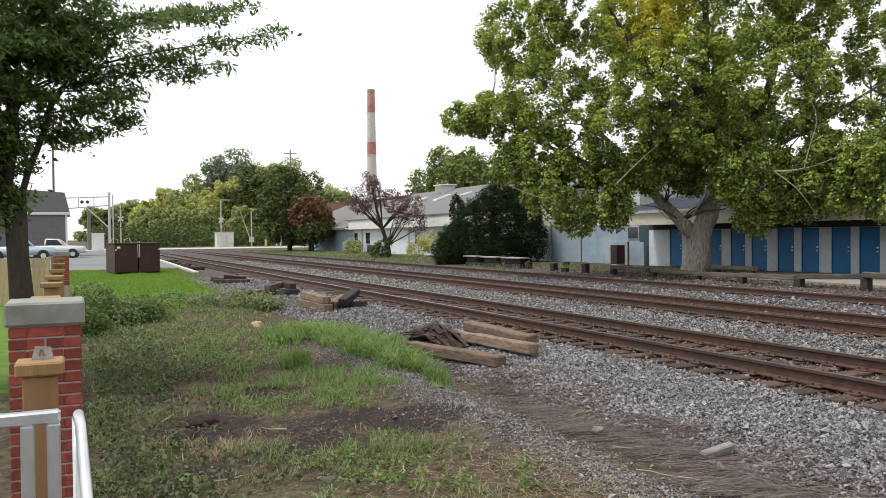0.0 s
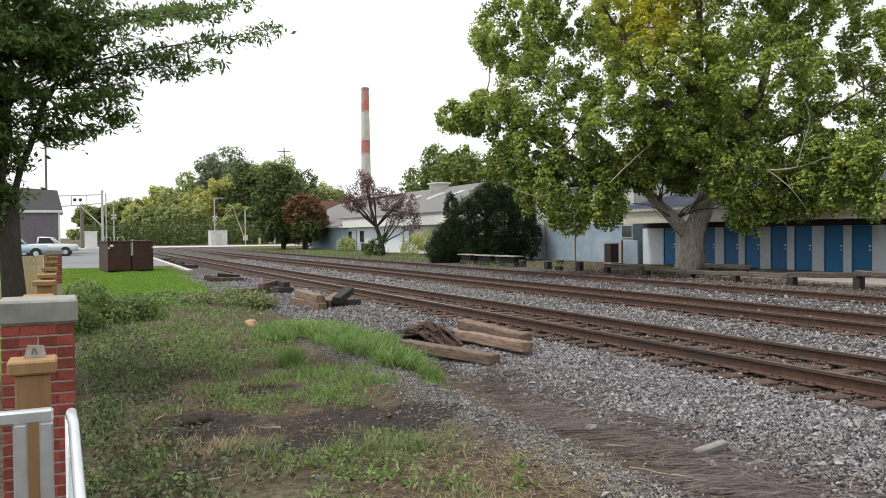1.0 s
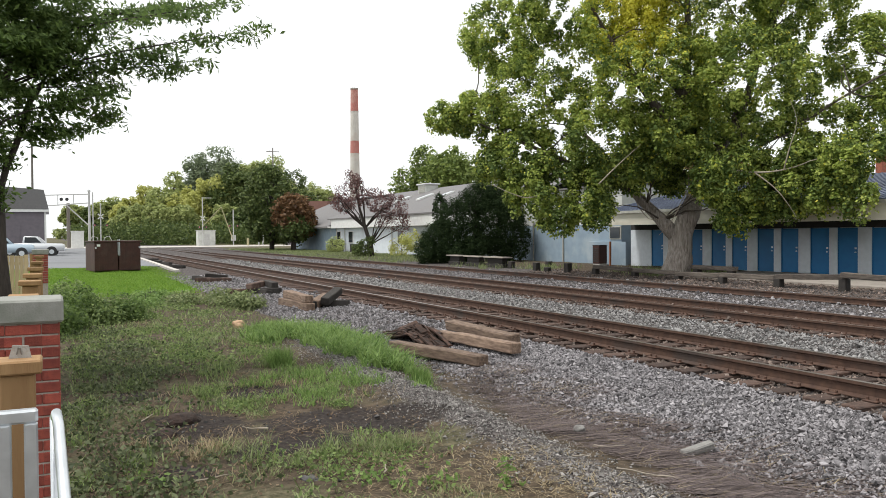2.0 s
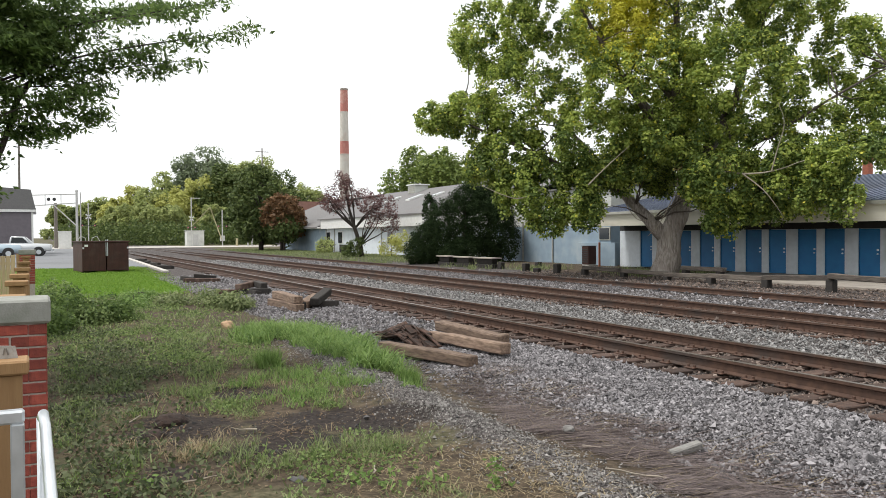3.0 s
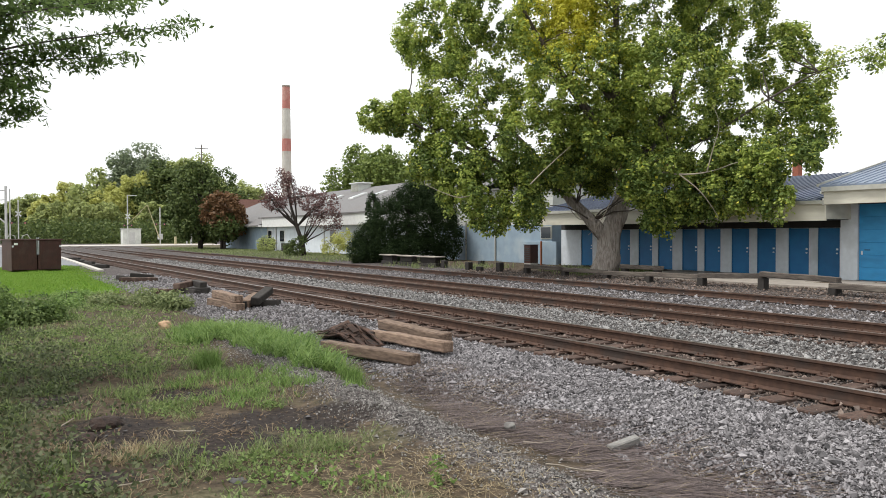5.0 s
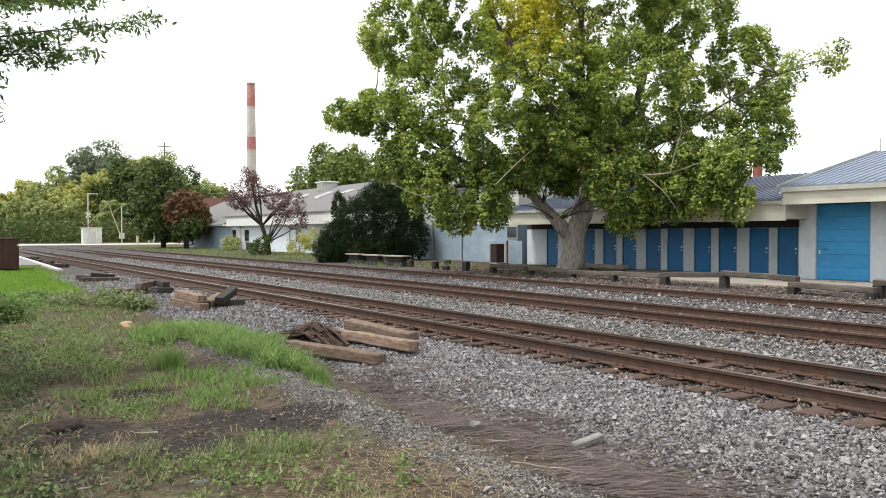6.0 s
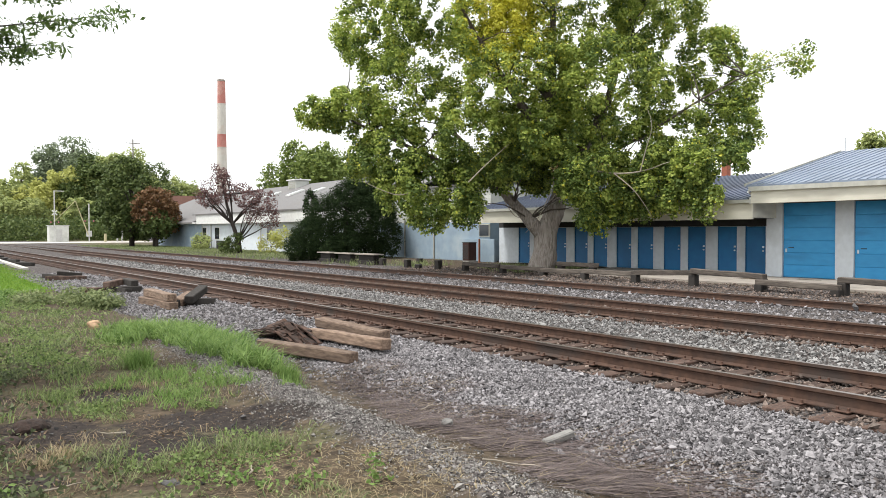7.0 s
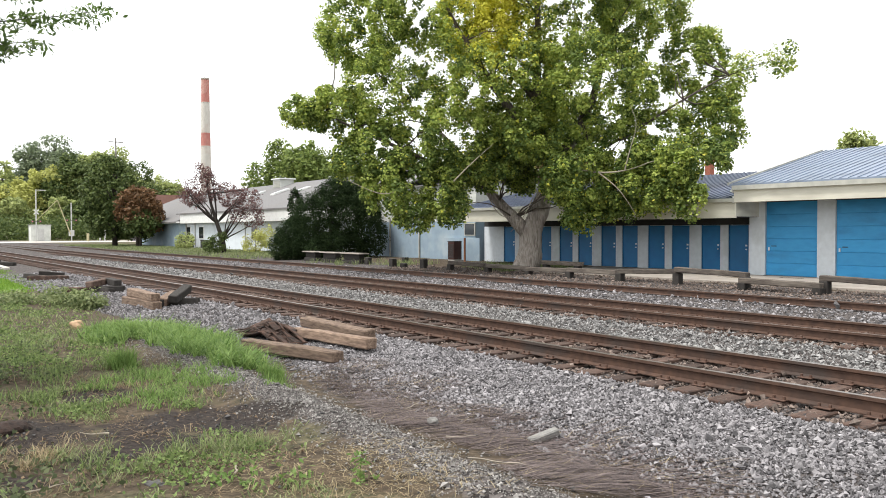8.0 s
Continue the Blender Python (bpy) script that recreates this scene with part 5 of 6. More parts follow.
bm = limb(bmesh.new(), [(0.41, 0, -0.1), (0.42, 0, 0.5), (0.40, 0, 1.1), (0.37, 0, 1.8), (0.34, 0, 2.5)], 0.19, 0.14, 12, 0.2)
STEMS = []
for tip, r in (((-0.4, 0.2, 4.4), 0.08), ((0.15, 0.3, 5.0), 0.08), ((0.6, -0.2, 4.6), 0.07), ((-0.9, -0.3, 4.2), 0.07), ((1.0, 0.2, 4.4), 0.05), ((-0.1, -0.3, 4.3), 0.06), ((0.4, 0.4, 4.2), 0.06)):
    pts = bend((0.34, 0, 2.3), tip, 6, 0.02, gs)
    STEMS.append(pts)
    limb(bm, pts, r, 0.04, 7)
SPRAYS = [((0.3, 0, 4.2), (4.25, -0.4, 5.45)), ((0.4, 0.2, 4.1), (3.4, 0.2, 4.98)), ((0.2, 0, 4.6), (3.5, -0.4, 5.75)), ((0.2, -0.2, 3.5), (1.85, -0.5, 4.2)), ((0.3, 0.1, 4.9), (3.9, 0.5, 6.05)), ((0.4, 0.2, 4.2), (2.9, 0.0, 5.05)), ((0.3, 0.3, 4.7), (3.0, 0.5, 5.95)), ((0.3, 0, 4.0), (2.1, 0.3, 4.45))]
for a, b_ in SPRAYS:
    limb(bm, [tuple(np.array(a) + (np.array(b_) - np.array(a)) * u + np.array([0, 0, 0.25 * math.sin(3.14 * u) * (1 - u)])) for u in (0, 0.2, 0.4, 0.6, 0.8, 0.97)], 0.022, 0.005, 5)
part("trunk", bm, M["dark_bark"], shade, smooth=True)
lob = [(-0.2, 0.3, 5.4, 1.5, 1.5, 1.1), (0.8, 0.2, 5.6, 1.0, 1.1, 0.7), (-1.2, 0, 4.9, 1.3, 1.4, 1.3), (0.3, -0.1, 4.6, 0.9, 1.0, 0.6), (1.0, 0.0, 4.75, 0.7, 0.7, 0.4), (-0.5, -0.2, 3.8, 0.8, 0.8, 0.6), (0.5, 0, 4.15, 0.6, 0.6, 0.2), (-0.3, 0, 3.3, 0.8, 0.8, 0.6), (-1.2, 0, 3.6, 0.8, 0.8, 0.8), (0.0, 0, 3.6, 0.6, 0.6, 0.4), (0.2, 0, 3.0, 0.4, 0.4, 0.6), (-0.2, 0, 2.7, 0.5, 0.5, 0.5), (0.9, 0.0, 5.1, 0.9, 0.8, 0.5), (-0.7, 0, 2.9, 0.6, 0.6, 0.7), (1.5, 0, 3.95, 0.45, 0.5, 0.2), (1.1, 0, 3.72, 0.5, 0.5, 0.22)]
_, q1 = cloud_points(lob, 680, 80, 0.24, gs, 0.35, 0.6)
q2 = []
for a, b_ in SPRAYS:
    a, b_ = np.array(a), np.array(b_)
    for k in range(11):
        u = 0.42 + 0.58 * (k + gs.uniform(0, 0.8)) / 11
        c0 = a + (b_ - a) * u + gs.normal(0, 1, 3) * np.array([0.05, 0.2, 0.10]) * (1.4 - u) + np.array([0, 0, 0.25 * math.sin(3.14 * u) * (1 - u) - 0.05])
        for _ in range(56):
            q2.append(c0 + gs.normal(0, 1, 3) * np.array([0.12, 0.14, 0.055]))
q_ = np.concatenate([q1, np.array(q2)])
ob = new("crown", facing_leaves("crown", q_, np.tile((0.25, -0.1, 0.8), (len(q_), 1)), 0.115, M["ash_leaf"], gs, 1.1, 0.36, 0.6))
ob.parent = shade

# ---- things by the fence ----
PILX, PILY = -0.155, 5.0
BRICK_ME = [finish(cube(-w / 2, w / 2, -0.045, 0.045, -0.0268, 0.0268, 0.004), "brick", M["brick"]) for w in (0.172, 0.082)]


def brick_pillar(x, y, top, label, courses=20):
    p = thing("brick_pillar", (x, y, 0.0), label, "pillar", group="brick pillars")
    w = 0.178
    core = part("core", cube(-w + 0.008, w - 0.008, -w + 0.008, w - 0.008, -0.1, top - 0.13), M["mortar"], p, "pale mortar core")
    for c in range(courses):
        z = top - 0.13 - 0.032 - 0.0637 * c
        for side in range(4):
            turn = 90 * side
            xs = ((-0.0915, 0), (0.0915, 0)) if (c + side) % 2 else ((-0.137, 1), (0.0, 0), (0.137, 1))
            for u, kind in xs:
                b = new("brick", BRICK_ME[kind])
                b.parent = p
                b.matrix_local = pose(0, 0, z, 0, 0, turn) @ pose(u + 0.0006 * side, -w + 0.045 + rng.uniform(-0.0015, 0.0015), 0)
    part("cap", cube(-w - 0.02, w + 0.02, -w - 0.02, w + 0.02, top - 0.128, top, 0.012), M["cap"], p, "grey cast-stone cap")
    return p


brick_pillar(PILX, PILY, 1.742, "red brick pillar with a grey stone cap", 24)
brick_pillar(-0.33, 23.5, 1.76, "distant brick pillar ending the timber fence", 12)


def fence_post(x, y, top, w=0.062, rim=0.032):
    f = thing("fence_post", (x, y, 0), "square treated-timber fence post with a flat cap", "fence post", group="fence posts")
    part("post", cube(-w, w, -w, w, -0.1, top - 0.045, 0.006), M["new_wood"], f)
    part("cap", cube(-w - rim, w + rim, -w - rim, w + rim, top - 0.045, top, 0.006), M["new_wood"], f, "flat timber cap")
    return f


front = fence_post(-0.112, 2.96, 1.68, 0.052, 0.021)
tag = thing("metal_bracket", (-0.105, 2.96, 1.68), "small pale bent metal bracket on the post cap", "bracket")
part("plate", prism([(-0.034, 0.0), (0.034, 0.0), (0.026, 0.040), (-0.022, 0.044)], 0.010, 0.016), M["block"], tag)
part("mark", cube(-0.014, -0.010, 0.006, 0.0105, 0.010, 0.034, 0.001, pose(0, 0, 0, 0, 12, 0)), M["pole"], tag, "worn dark mark")
part("mark", cube(0.006, 0.010, 0.006, 0.0105, 0.010, 0.034, 0.001, pose(0, 0, 0, 0, -14, 0)), M["pole"], tag, "worn dark mark")
for px, py in ((-0.19, 6.1), (-0.20, 8.1), (-0.21, 9.6), (-0.22, 11.6), (-0.25, 14.4), (-0.29, 18.9)):
    fence_post(px, py, 1.69)
rails_ = thing("fence_rail", (-0.2, 12, 0.0), "treated-timber fence rails between the posts", "fence")
for z in (0.45, 1.25):
    part("rail", cube(-0.03, 0.01, -5.9, 11.2, z, z + 0.09, 0.006, pose(0, 0, 0, 0, 0, 0.45)), M["new_wood"], rails_)

fence = thing("picket_fence", (-0.75, 29.0, 0.0), "pale new timber board fence", "fence")
bme = finish(cube(-0.062, 0.062, -0.012, 0.012, 0.06, 1.5, 0.004), "board", M["picket"])
for i in range(48):
    b = new("board", bme)
    b.parent = fence
    b.matrix_local = pose(-0.07 - i * 0.135, rng.normal(0, 0.004), rng.normal(0, 0.012))
for z in (0.35, 1.2):
    part("rail", cube(-6.6, 0, 0.014, 0.06, z, z + 0.09), M["picket"], fence)
gate = thing("fence_post", (-0.66, 29.0, 0), "dark timber post ending the board fence", "fence post", group="fence posts")
part("post", cube(-0.06, 0.06, -0.06, 0.06, -0.1, 1.55, 0.006), M["new_wood"], gate)

# galvanised handrails in the foreground
hr = thing("handrail", (-0.1, 2.35, 0.0), "galvanised tubular handrail panel", "handrail")
r = 0.0165
part("top_rail", cube(-0.62, 0.0575, -0.0175, 0.0175, 1.592, 1.628, 0.006), M["galv"], hr)
for xx in (0.040, -0.022, -0.16, -0.29, -0.42):
    part("baluster", cube(xx - 0.0165, xx + 0.0165, -0.0165, 0.0165, 0.0, 1.592, 0.004), M["galv"], hr)
hr2 = thing("handrail", (0.005, 2.4, 0.0), "galvanised tubular handrail running back towards steps", "handrail")
part("grab_rail", limb(bmesh.new(), [(-0.006, 0.0, 1.585), (-0.004, -0.02, 1.603), (0.0, -0.08, 1.585), (0.028, -0.75, 1.28), (0.06, -1.5, 0.93)], 0.014, 0.014, 12), M["galv"], hr2, smooth=True)
part("post", bar((-0.006, 0.0, 0.0), (-0.006, 0.0, 1.59), 0.015, n=12), M["galv"], hr2, smooth=True)
part("post", bar((0.06, -1.5, 0.0), (0.06, -1.5, 0.93), 0.015, n=12), M["galv"], hr2, smooth=True)

# ---- brown steel enclosure on the lawn ----
enc = thing("utility_enclosure", (3.3, 48.6, 0.12), "dark brown steel bin enclosure with twin gates on the lawn", "enclosure", turn=9)
part("side_panel", cube(-1.30, -1.24, 0.0, 2.4, 0.02, 1.66, 0.01), M["brown_box"], enc)
part("side_panel", cube(1.12, 1.18, 0.0, 2.4, 0.02, 1.66, 0.01), M["brown_box"], enc)
part("back_panel", cube(-1.24, 1.12, 2.34, 2.40, 0.02, 1.66, 0.01), M["brown_box"], enc)
for a, b_ in ((-1.24, -0.05), (0.0, 1.12)):
    g_ = part("gate", cube(a, b_, -0.02, 0.04, 0.06, 1.66, 0.01), M["brown_box"], enc)
    for j in range(9):
        u = a + (b_ - a) * (j + 0.5) / 9
        part("rib", cube(u - 0.02, u + 0.02, -0.035, -0.018, 0.08, 1.64), M["brown_box"], g_)
    part("hinge", cube((a if a < -1 else b_) - 0.04, (a if a < -1 else b_) + 0.04, -0.05, -0.01, 1.3, 1.4), M["galv"], g_)
for u in (-0.07, 0.015):
    part("latch_post", cube(u, u + 0.035, -0.06, -0.03, 0.9, 1.82, 0.004), M["galv"], enc, "pale steel drop rod")
part("lid", cube(-1.36, 1.24, -0.08, 2.46, 1.66, 1.74, 0.01), M["brown_box"], enc)
part("notice", cube(-1.18, -1.0, -0.045, -0.036, 1.42, 1.54), M["white"], enc, "small white notice")

# ---- parked pickups ----
def pickup(at, turn, paint, label):
    t = thing("pickup_truck", at, label, "truck", turn=turn)
    def hull(pts, w, bev):
        bm = prism([(a, b) for a, b in pts], -w, w)
        bmesh.ops.bevel(bm, geom=list(bm.edges), offset=bev, segments=2, affect="EDGES")
        return bm
    part("body", hull([(-2.75, 0.45), (2.75, 0.45), (2.80, 0.95), (2.65, 1.12), (1.15, 1.18), (-2.75, 1.18)], 0.95, 0.07), paint, t, smooth=True)
    part("cab", hull([(-0.75, 1.16), (1.2, 1.16), (0.55, 1.82), (-0.6, 1.86)], 0.82, 0.06), paint, t, smooth=True)
    part("windscreen", prism([(1.10, 1.24), (1.16, 1.24), (0.60, 1.80), (0.55, 1.78)], -0.7, 0.7), M["glass"], t)
    for sgn in (-1, 1):
        part("side_window", prism([(-0.55, 1.24), (0.85, 1.24), (0.42, 1.74), (-0.5, 1.77)], sgn * 0.83 - 0.012, sgn * 0.83 + 0.012), M["glass"], t)
        part("headlight", cube(2.70, 2.80, sgn * 0.78 - 0.14, sgn * 0.78 + 0.14, 0.82, 1.02, 0.02), M["white"], t)
        part("tail_light", cube(-2.79, -2.74, sgn * 0.85 - 0.07, sgn * 0.85 + 0.07, 0.8, 1.12, 0.01), M["red_band"], t)
        for wx in (-1.75, 1.75):
            arch = part("wheel_arch", bar((wx, sgn * 0.94, 0.42), (wx, sgn * 0.965, 0.42), 0.47, n=20), M["black"], t)
            wh = part("wheel", bar((wx, sgn * 0.72, 0.38), (wx, sgn * 0.98, 0.38), 0.38, n=20), M["rubber"], t)
            part("rim", bar((wx, sgn * 0.97, 0.38), (wx, sgn * 0.995, 0.38), 0.22, n=14), M["galv"], wh)
    part("bumper", cube(2.78, 2.92, -0.9, 0.9, 0.45, 0.66, 0.03), M["galv"], t)
    part("bumper", cube(-2.92, -2.76, -0.9, 0.9, 0.45, 0.62, 0.03), M["galv"], t)
    return t


pickup((-4.3, 78.0, 0.335), 2, M["car"], "pale blue pickup truck parked on the asphalt")
pickup((-1.9, 84.5, 0.335), -4, M["car_white"], "white pickup truck parked on the asphalt")

# ---- grey building at the edge of the lot ----
hut = thing("grey_building", (-6.3, 92, 0.33), "small grey-mauve building with a dark hipped roof", "building")
part("wall", cube(-7, 5.5, 0, 9, -0.1, 4.35), M["mauve_wall"], hut)
part("fascia", cube(-7.3, 5.85, -0.3, 9.3, 4.35, 4.62, 0.02), M["white"], hut)
part("roof", prism([(-7.3, 4.62), (5.85, 4.62), (5.4, 6.65), (-7.3, 7.6)], -0.3, 9.3), M["shingle"], hut, "dark grey shingle roof")
part("corner_board", cube(5.42, 5.6, -0.05, 0.1, -0.1, 4.35), M["white"], hut)
part("door", cube(1.2, 3.2, -0.06, 0.02, 0.0, 3.0, 0.01), M["mauve_wall"], hut)

# ---- level crossing equipment ----
def crossbuck(parent, z, half=0.55):
    for a in (45, -45):
        part("crossbuck", cube(-half, half, -0.20, -0.17, -0.09, 0.09, 0.005, pose(0, 0, z, 0, a, 0)), M["white"], parent, "white crossing board")


def lights(parent, z, out=0.45):
    arm = part("light_bar", bar((-out, -0.12, z), (out, -0.12, z), 0.04, n=8), M["black"], parent)
    for s_ in (-out, out):
        part("light_hood", bar((s_, -0.10, z), (s_, -0.26, z), 0.22, 0.22, 14), M["black"], parent, "black round signal hood")
        part("lens", bar((s_, -0.262, z), (s_, -0.27, z), 0.12, n=12), M["red_band"], parent, "dull red lens")


cant = thing("signal_cantilever", (5.1, 139, 0.34), "aluminium signal cantilever over the crossing road", "signal")
part("mast", bar((0, 0, -0.1), (0, 0, 9.0), 0.20, 0.17, 12), M["signal_metal"], cant)
part("mast", bar((0.55, 0.2, -0.1), (0.55, 0.2, 8.9), 0.10, 0.09, 10), M["signal_metal"], cant)
part("boom", bar((0, 0, 8.6), (-6.8, 0, 8.3), 0.09, n=8), M["signal_metal"], cant)
part("boom", bar((0, 0, 7.2), (-6.8, 0, 6.6), 0.09, n=8), M["signal_metal"], cant)
for u in (0.33, 0.66, 0.98):
    part("strut", bar((-6.8 * u, 0, 8.6 - 0.3 * u), (-6.8 * u, 0, 7.2 - 0.6 * u), 0.06, n=8), M["signal_metal"], cant)
part("brace", bar((0, 0, 3.5), (-3.4, 0, 6.9), 0.09, n=8), M["signal_metal"], cant)
part("finial", bar((0, 0, 9.0), (0, 0, 9.3), 0.26, 0.2, 10), M["signal_metal"], cant)
for u in (-3.6,):
    part("light_hood", bar((u - 0.4, -0.1, 7.7), (u - 0.4, -0.35, 7.7), 0.26, n=14), M["black"], cant, "black round signal hood")
    part("light_hood", bar((u + 0.4, -0.1, 7.7), (u + 0.4, -0.35, 7.7), 0.26, n=14), M["black"], cant, "black round signal hood")
pl = thing("steel_pole", (2.1, 141, 0.34), "thick grey steel pole at the crossing", "pole")
part("shaft", bar((0, 0, -0.1), (0, 0, 7.2), 0.30, 0.24, 12), M["pole"], pl)
cab = thing("relay_cabinet", (3.3, 137, 0.34), "white relay cabinet beside the crossing", "cabinet")
part("body", cube(-0.9, 0.9, -0.6, 0.6, 0.0, 2.6, 0.03), M["white"], cab)
part("door", cube(-0.8, 0.8, -0.63, -0.6, 0.2, 2.4, 0.01), M["white"], cab)
part("roof", cube(-1.0, 1.0, -0.7, 0.7, 2.6, 2.7, 0.02), M["white"], cab)
sg = thing("crossing_signal", (6.7, 137.5, 0.34), "crossing signal mast with boards and lamps", "signal")
part("mast", bar((0, 0, -0.1), (0, 0, 6.9), 0.09, n=10), M["signal_metal"], sg)
crossbuck(sg, 5.0)
lights(sg, 3.6, 0.9)
part("bell", bar((0, 0, 6.9), (0, 0, 7.1), 0.16, 0.1, 10), M["signal_metal"], sg)
for sx in (-1, 1):
    part("gate_arm_guard", limb(bmesh.new(), [(sx * 0.3, 0, 0), (sx * 0.5, 0, 1.6), (sx * 1.2, 0, 1.9), (sx * 1.9, 0, 0.6)], 0.05, 0.05, 6), M["signal_metal"], sg)
bn = thing("relay_hut", (25.4, 152.5, 0.34), "pale grey relay hut at the crossing", "hut")
part("body", cube(-1.55, 1.55, -1.2, 1.2, 0.0, 2.75, 0.03), M["siding"], bn)
part("door", cube(-0.5, 0.5, -1.24, -1.2, 0.1, 2.2, 0.01), M["signal_metal"], bn)
part("roof", cube(-1.65, 1.65, -1.3, 1.3, 2.75, 2.87, 0.02), M["signal_metal"], bn)
sg2 = thing("crossing_signal", (24.3, 149.0, 0.34), "crossing signal mast with boards and lamps", "signal")
part("mast", bar((0, 0, -0.1), (0, 0, 8.8), 0.10, n=10), M["signal_metal"], sg2)
part("lamp_arm", bar((0, 0, 8.7), (1.6, 0, 8.7), 0.06, n=8), M["signal_metal"], sg2)
crossbuck(sg2, 5.0)
lights(sg2, 3.4, 0.6)
sg3 = thing("gate_signal", (29.4, 147.0, 0.34), "crossing gate mechanism with its yellow arm raised", "signal")
part("mast", bar((0, 0, -0.1), (0, 0, 6.6), 0.10, n=10), M["signal_metal"], sg3)
lights(sg3, 3.6, 0.7)
part("gate_motor", cube(-0.4, 0.4, -0.3, 0.3, 0.9, 1.9, 0.03), M["signal_metal"], sg3)
part("gate_arm", bar((-0.2, -0.3, 1.2), (-2.2, -0.3, 7.0), 0.10, 0.06, 8), M["yellow"], sg3, "raised striped gate arm")
part("gate_arm", bar((-2.2, -0.3, 7.0), (-5.6, -0.3, 3.4), 0.05, 0.04, 8), M["yellow"], sg3)
bol = thing("bollard", (31.8, 146, 0.34), "short pale yellow bollard by the road", "bollard")
part("post", bar((0, 0, -0.1), (0, 0, 1.4), 0.22, n=12), M["yellow"], bol)
vlv = thing("pipe_stand", (34.0, 147, 0.34), "grey pipe stand with valves by the road", "pipework")
part("pipe", bar((0, 0, -0.1), (0, 0, 2.0), 0.14, n=10), M["signal_metal"], vlv)
part("pipe", bar((-0.9, 0, 1.4), (0.9, 0, 1.4), 0.14, n=10), M["signal_metal"], vlv)
part("pipe", bar((0.8, 0, -0.1), (0.8, 0, 2.2), 0.14, n=10), M["signal_metal"], vlv)

# ---- chimney and poles far off ----
def at_far(d, bearing):
    return d * math.sin(radians(bearing)), d * math.cos(radians(bearing))


cx_, cy_ = at_far(250, 19.80)
stack = thing("factory_chimney", (cx_, cy_, 0.0), "tall factory chimney with red and white bands paled as haze", "chimney")
# the bands' paleness is haze put into the paint colours
LEVELS = [(0, "grey_band"), (27.5, "red_band"), (31.5, "grey_band"), (40.6, "red_band"), (47.4, None)]
rad = lambda z: 1.75 - 0.0125 * z
for (z0, key), (z1, _) in zip(LEVELS, LEVELS[1:]):
    steps = max(2, int((z1 - z0) / 3))
    levels = [z0 + (z1 - z0) * i / steps for i in range(steps + 1)]
    bm = limb(bmesh.new(), [(0, 0, z) for z in levels], rad(z0), rad(z1), 24)
    part("band", bm, M[key], stack, "red painted band, haze mixed into its colour" if key == "red_band" else "concrete band, haze mixed into its pale colour")
part("rim", bar((0, 0, 47.4), (0, 0, 47.9), rad(47) + 0.06, n=24), M["bark"], stack)
for z in (12, 20, 27.5, 40.6):
    part("hoop", bar((0, 0, z - 0.1), (0, 0, z + 0.1), rad(z) + 0.06, n=24), M["grey_band"], stack)


def utility_pole(x, y, h, label, arm=1.2, drops=2):
    p = thing("utility_pole", (x, y, 0.2), label, "utility pole")
    part("pole", bar((0, 0, -0.2), (0, 0, h), 0.17, 0.12, 10), M["pole"], p)
    for i in range(drops):
        part("crossarm", cube(-arm, arm, -0.06, 0.06, h - 0.9 - 0.8 * i, h - 0.75 - 0.8 * i, 0.01), M["pole"], p)
        for s_ in (-0.9, -0.5, 0.5, 0.9):
            part("insulator", bar((s_ * arm, 0, h - 0.75 - 0.8 * i), (s_ * arm, 0, h - 0.55 - 0.8 * i), 0.05, n=6), M["galv"], p)
    return p


px, py = at_far(175, 14.05)
utility_pole(px, py, 20.8, "weathered wooden utility pole above the trees", 1.4, 1)
px, py = at_far(118, -1.2)
utility_pole(px, py, 18.0, "plain grey utility pole behind the shade tree", 0.6, 0)


# ---- grass, weeds and dry stalks ----
def blades(name, x, y, height, width, material, label, g, heading=None, spread=6.28, lie=0.5, base_lift=0.0, category="grass"):
    """Bent tapering blades rooted at (x, y); lie 0 stands, 1 lies flat."""
    n = len(x)
    h = height * g.uniform(0.5, 1.3, n)
    a = g.uniform(0, 6.28, n) if heading is None else heading + g.normal(0, spread, n)
    l_ = np.clip(lie + g.normal(0, 0.12 if lie > 1.5 else 0.18, n), 0, 1.95)
    d1 = np.stack([np.cos(a) * np.sin(l_ * 0.8), np.sin(a) * np.sin(l_ * 0.8), np.cos(l_ * 0.8)], -1)
    l2 = np.clip(l_ * 1.7, 0, 1.62)
    d2 = np.stack([np.cos(a) * np.sin(l2), np.sin(a) * np.sin(l2), np.cos(l2)], -1)
    t = a + 1.57 + g.normal(0, 0.6, n)
    s = np.stack([np.cos(t), np.sin(t), 0 * t], -1) * (width * g.uniform(0.6, 1.3, n))[:, None] * 0.5
    root = np.stack([x, y, ground_z(x, y) + base_lift - 0.006], -1)
    mid = root + d1 * (h * 0.55)[:, None]
    tip = mid + d2 * (h * 0.45)[:, None]
    v = np.stack([root - s, root + s, mid - s * 0.8, mid + s * 0.8, tip], 1)
    f = np.array([[0, 1, 3], [0, 3, 2], [2, 3, 4]])[None] + (np.arange(n) * 5)[:, None, None]
    me = mesh_arrays(name, v, f.reshape(-1, 3), material)
    return tagged(new(name, me), label, category, kind="stuff")


def tufts(n, per, x0, x1, y0, y1, r, g, mask=None):
    cx, cy = g.uniform(x0, x1, n), g.uniform(y0, y1, n)
    if mask is not None:
        k = g.uniform(0, 1, n) < mask(cx, cy)
        cx, cy = cx[k], cy[k]
    return (cx[:, None] + g.normal(0, r, (len(cx), per))).ravel(), (cy[:, None] + g.normal(0, r, (len(cx), per))).ravel()


def blobs(spots):
    def f(x, y):
        out = 0 * x
        for cx, cy, ax, ay in spots:
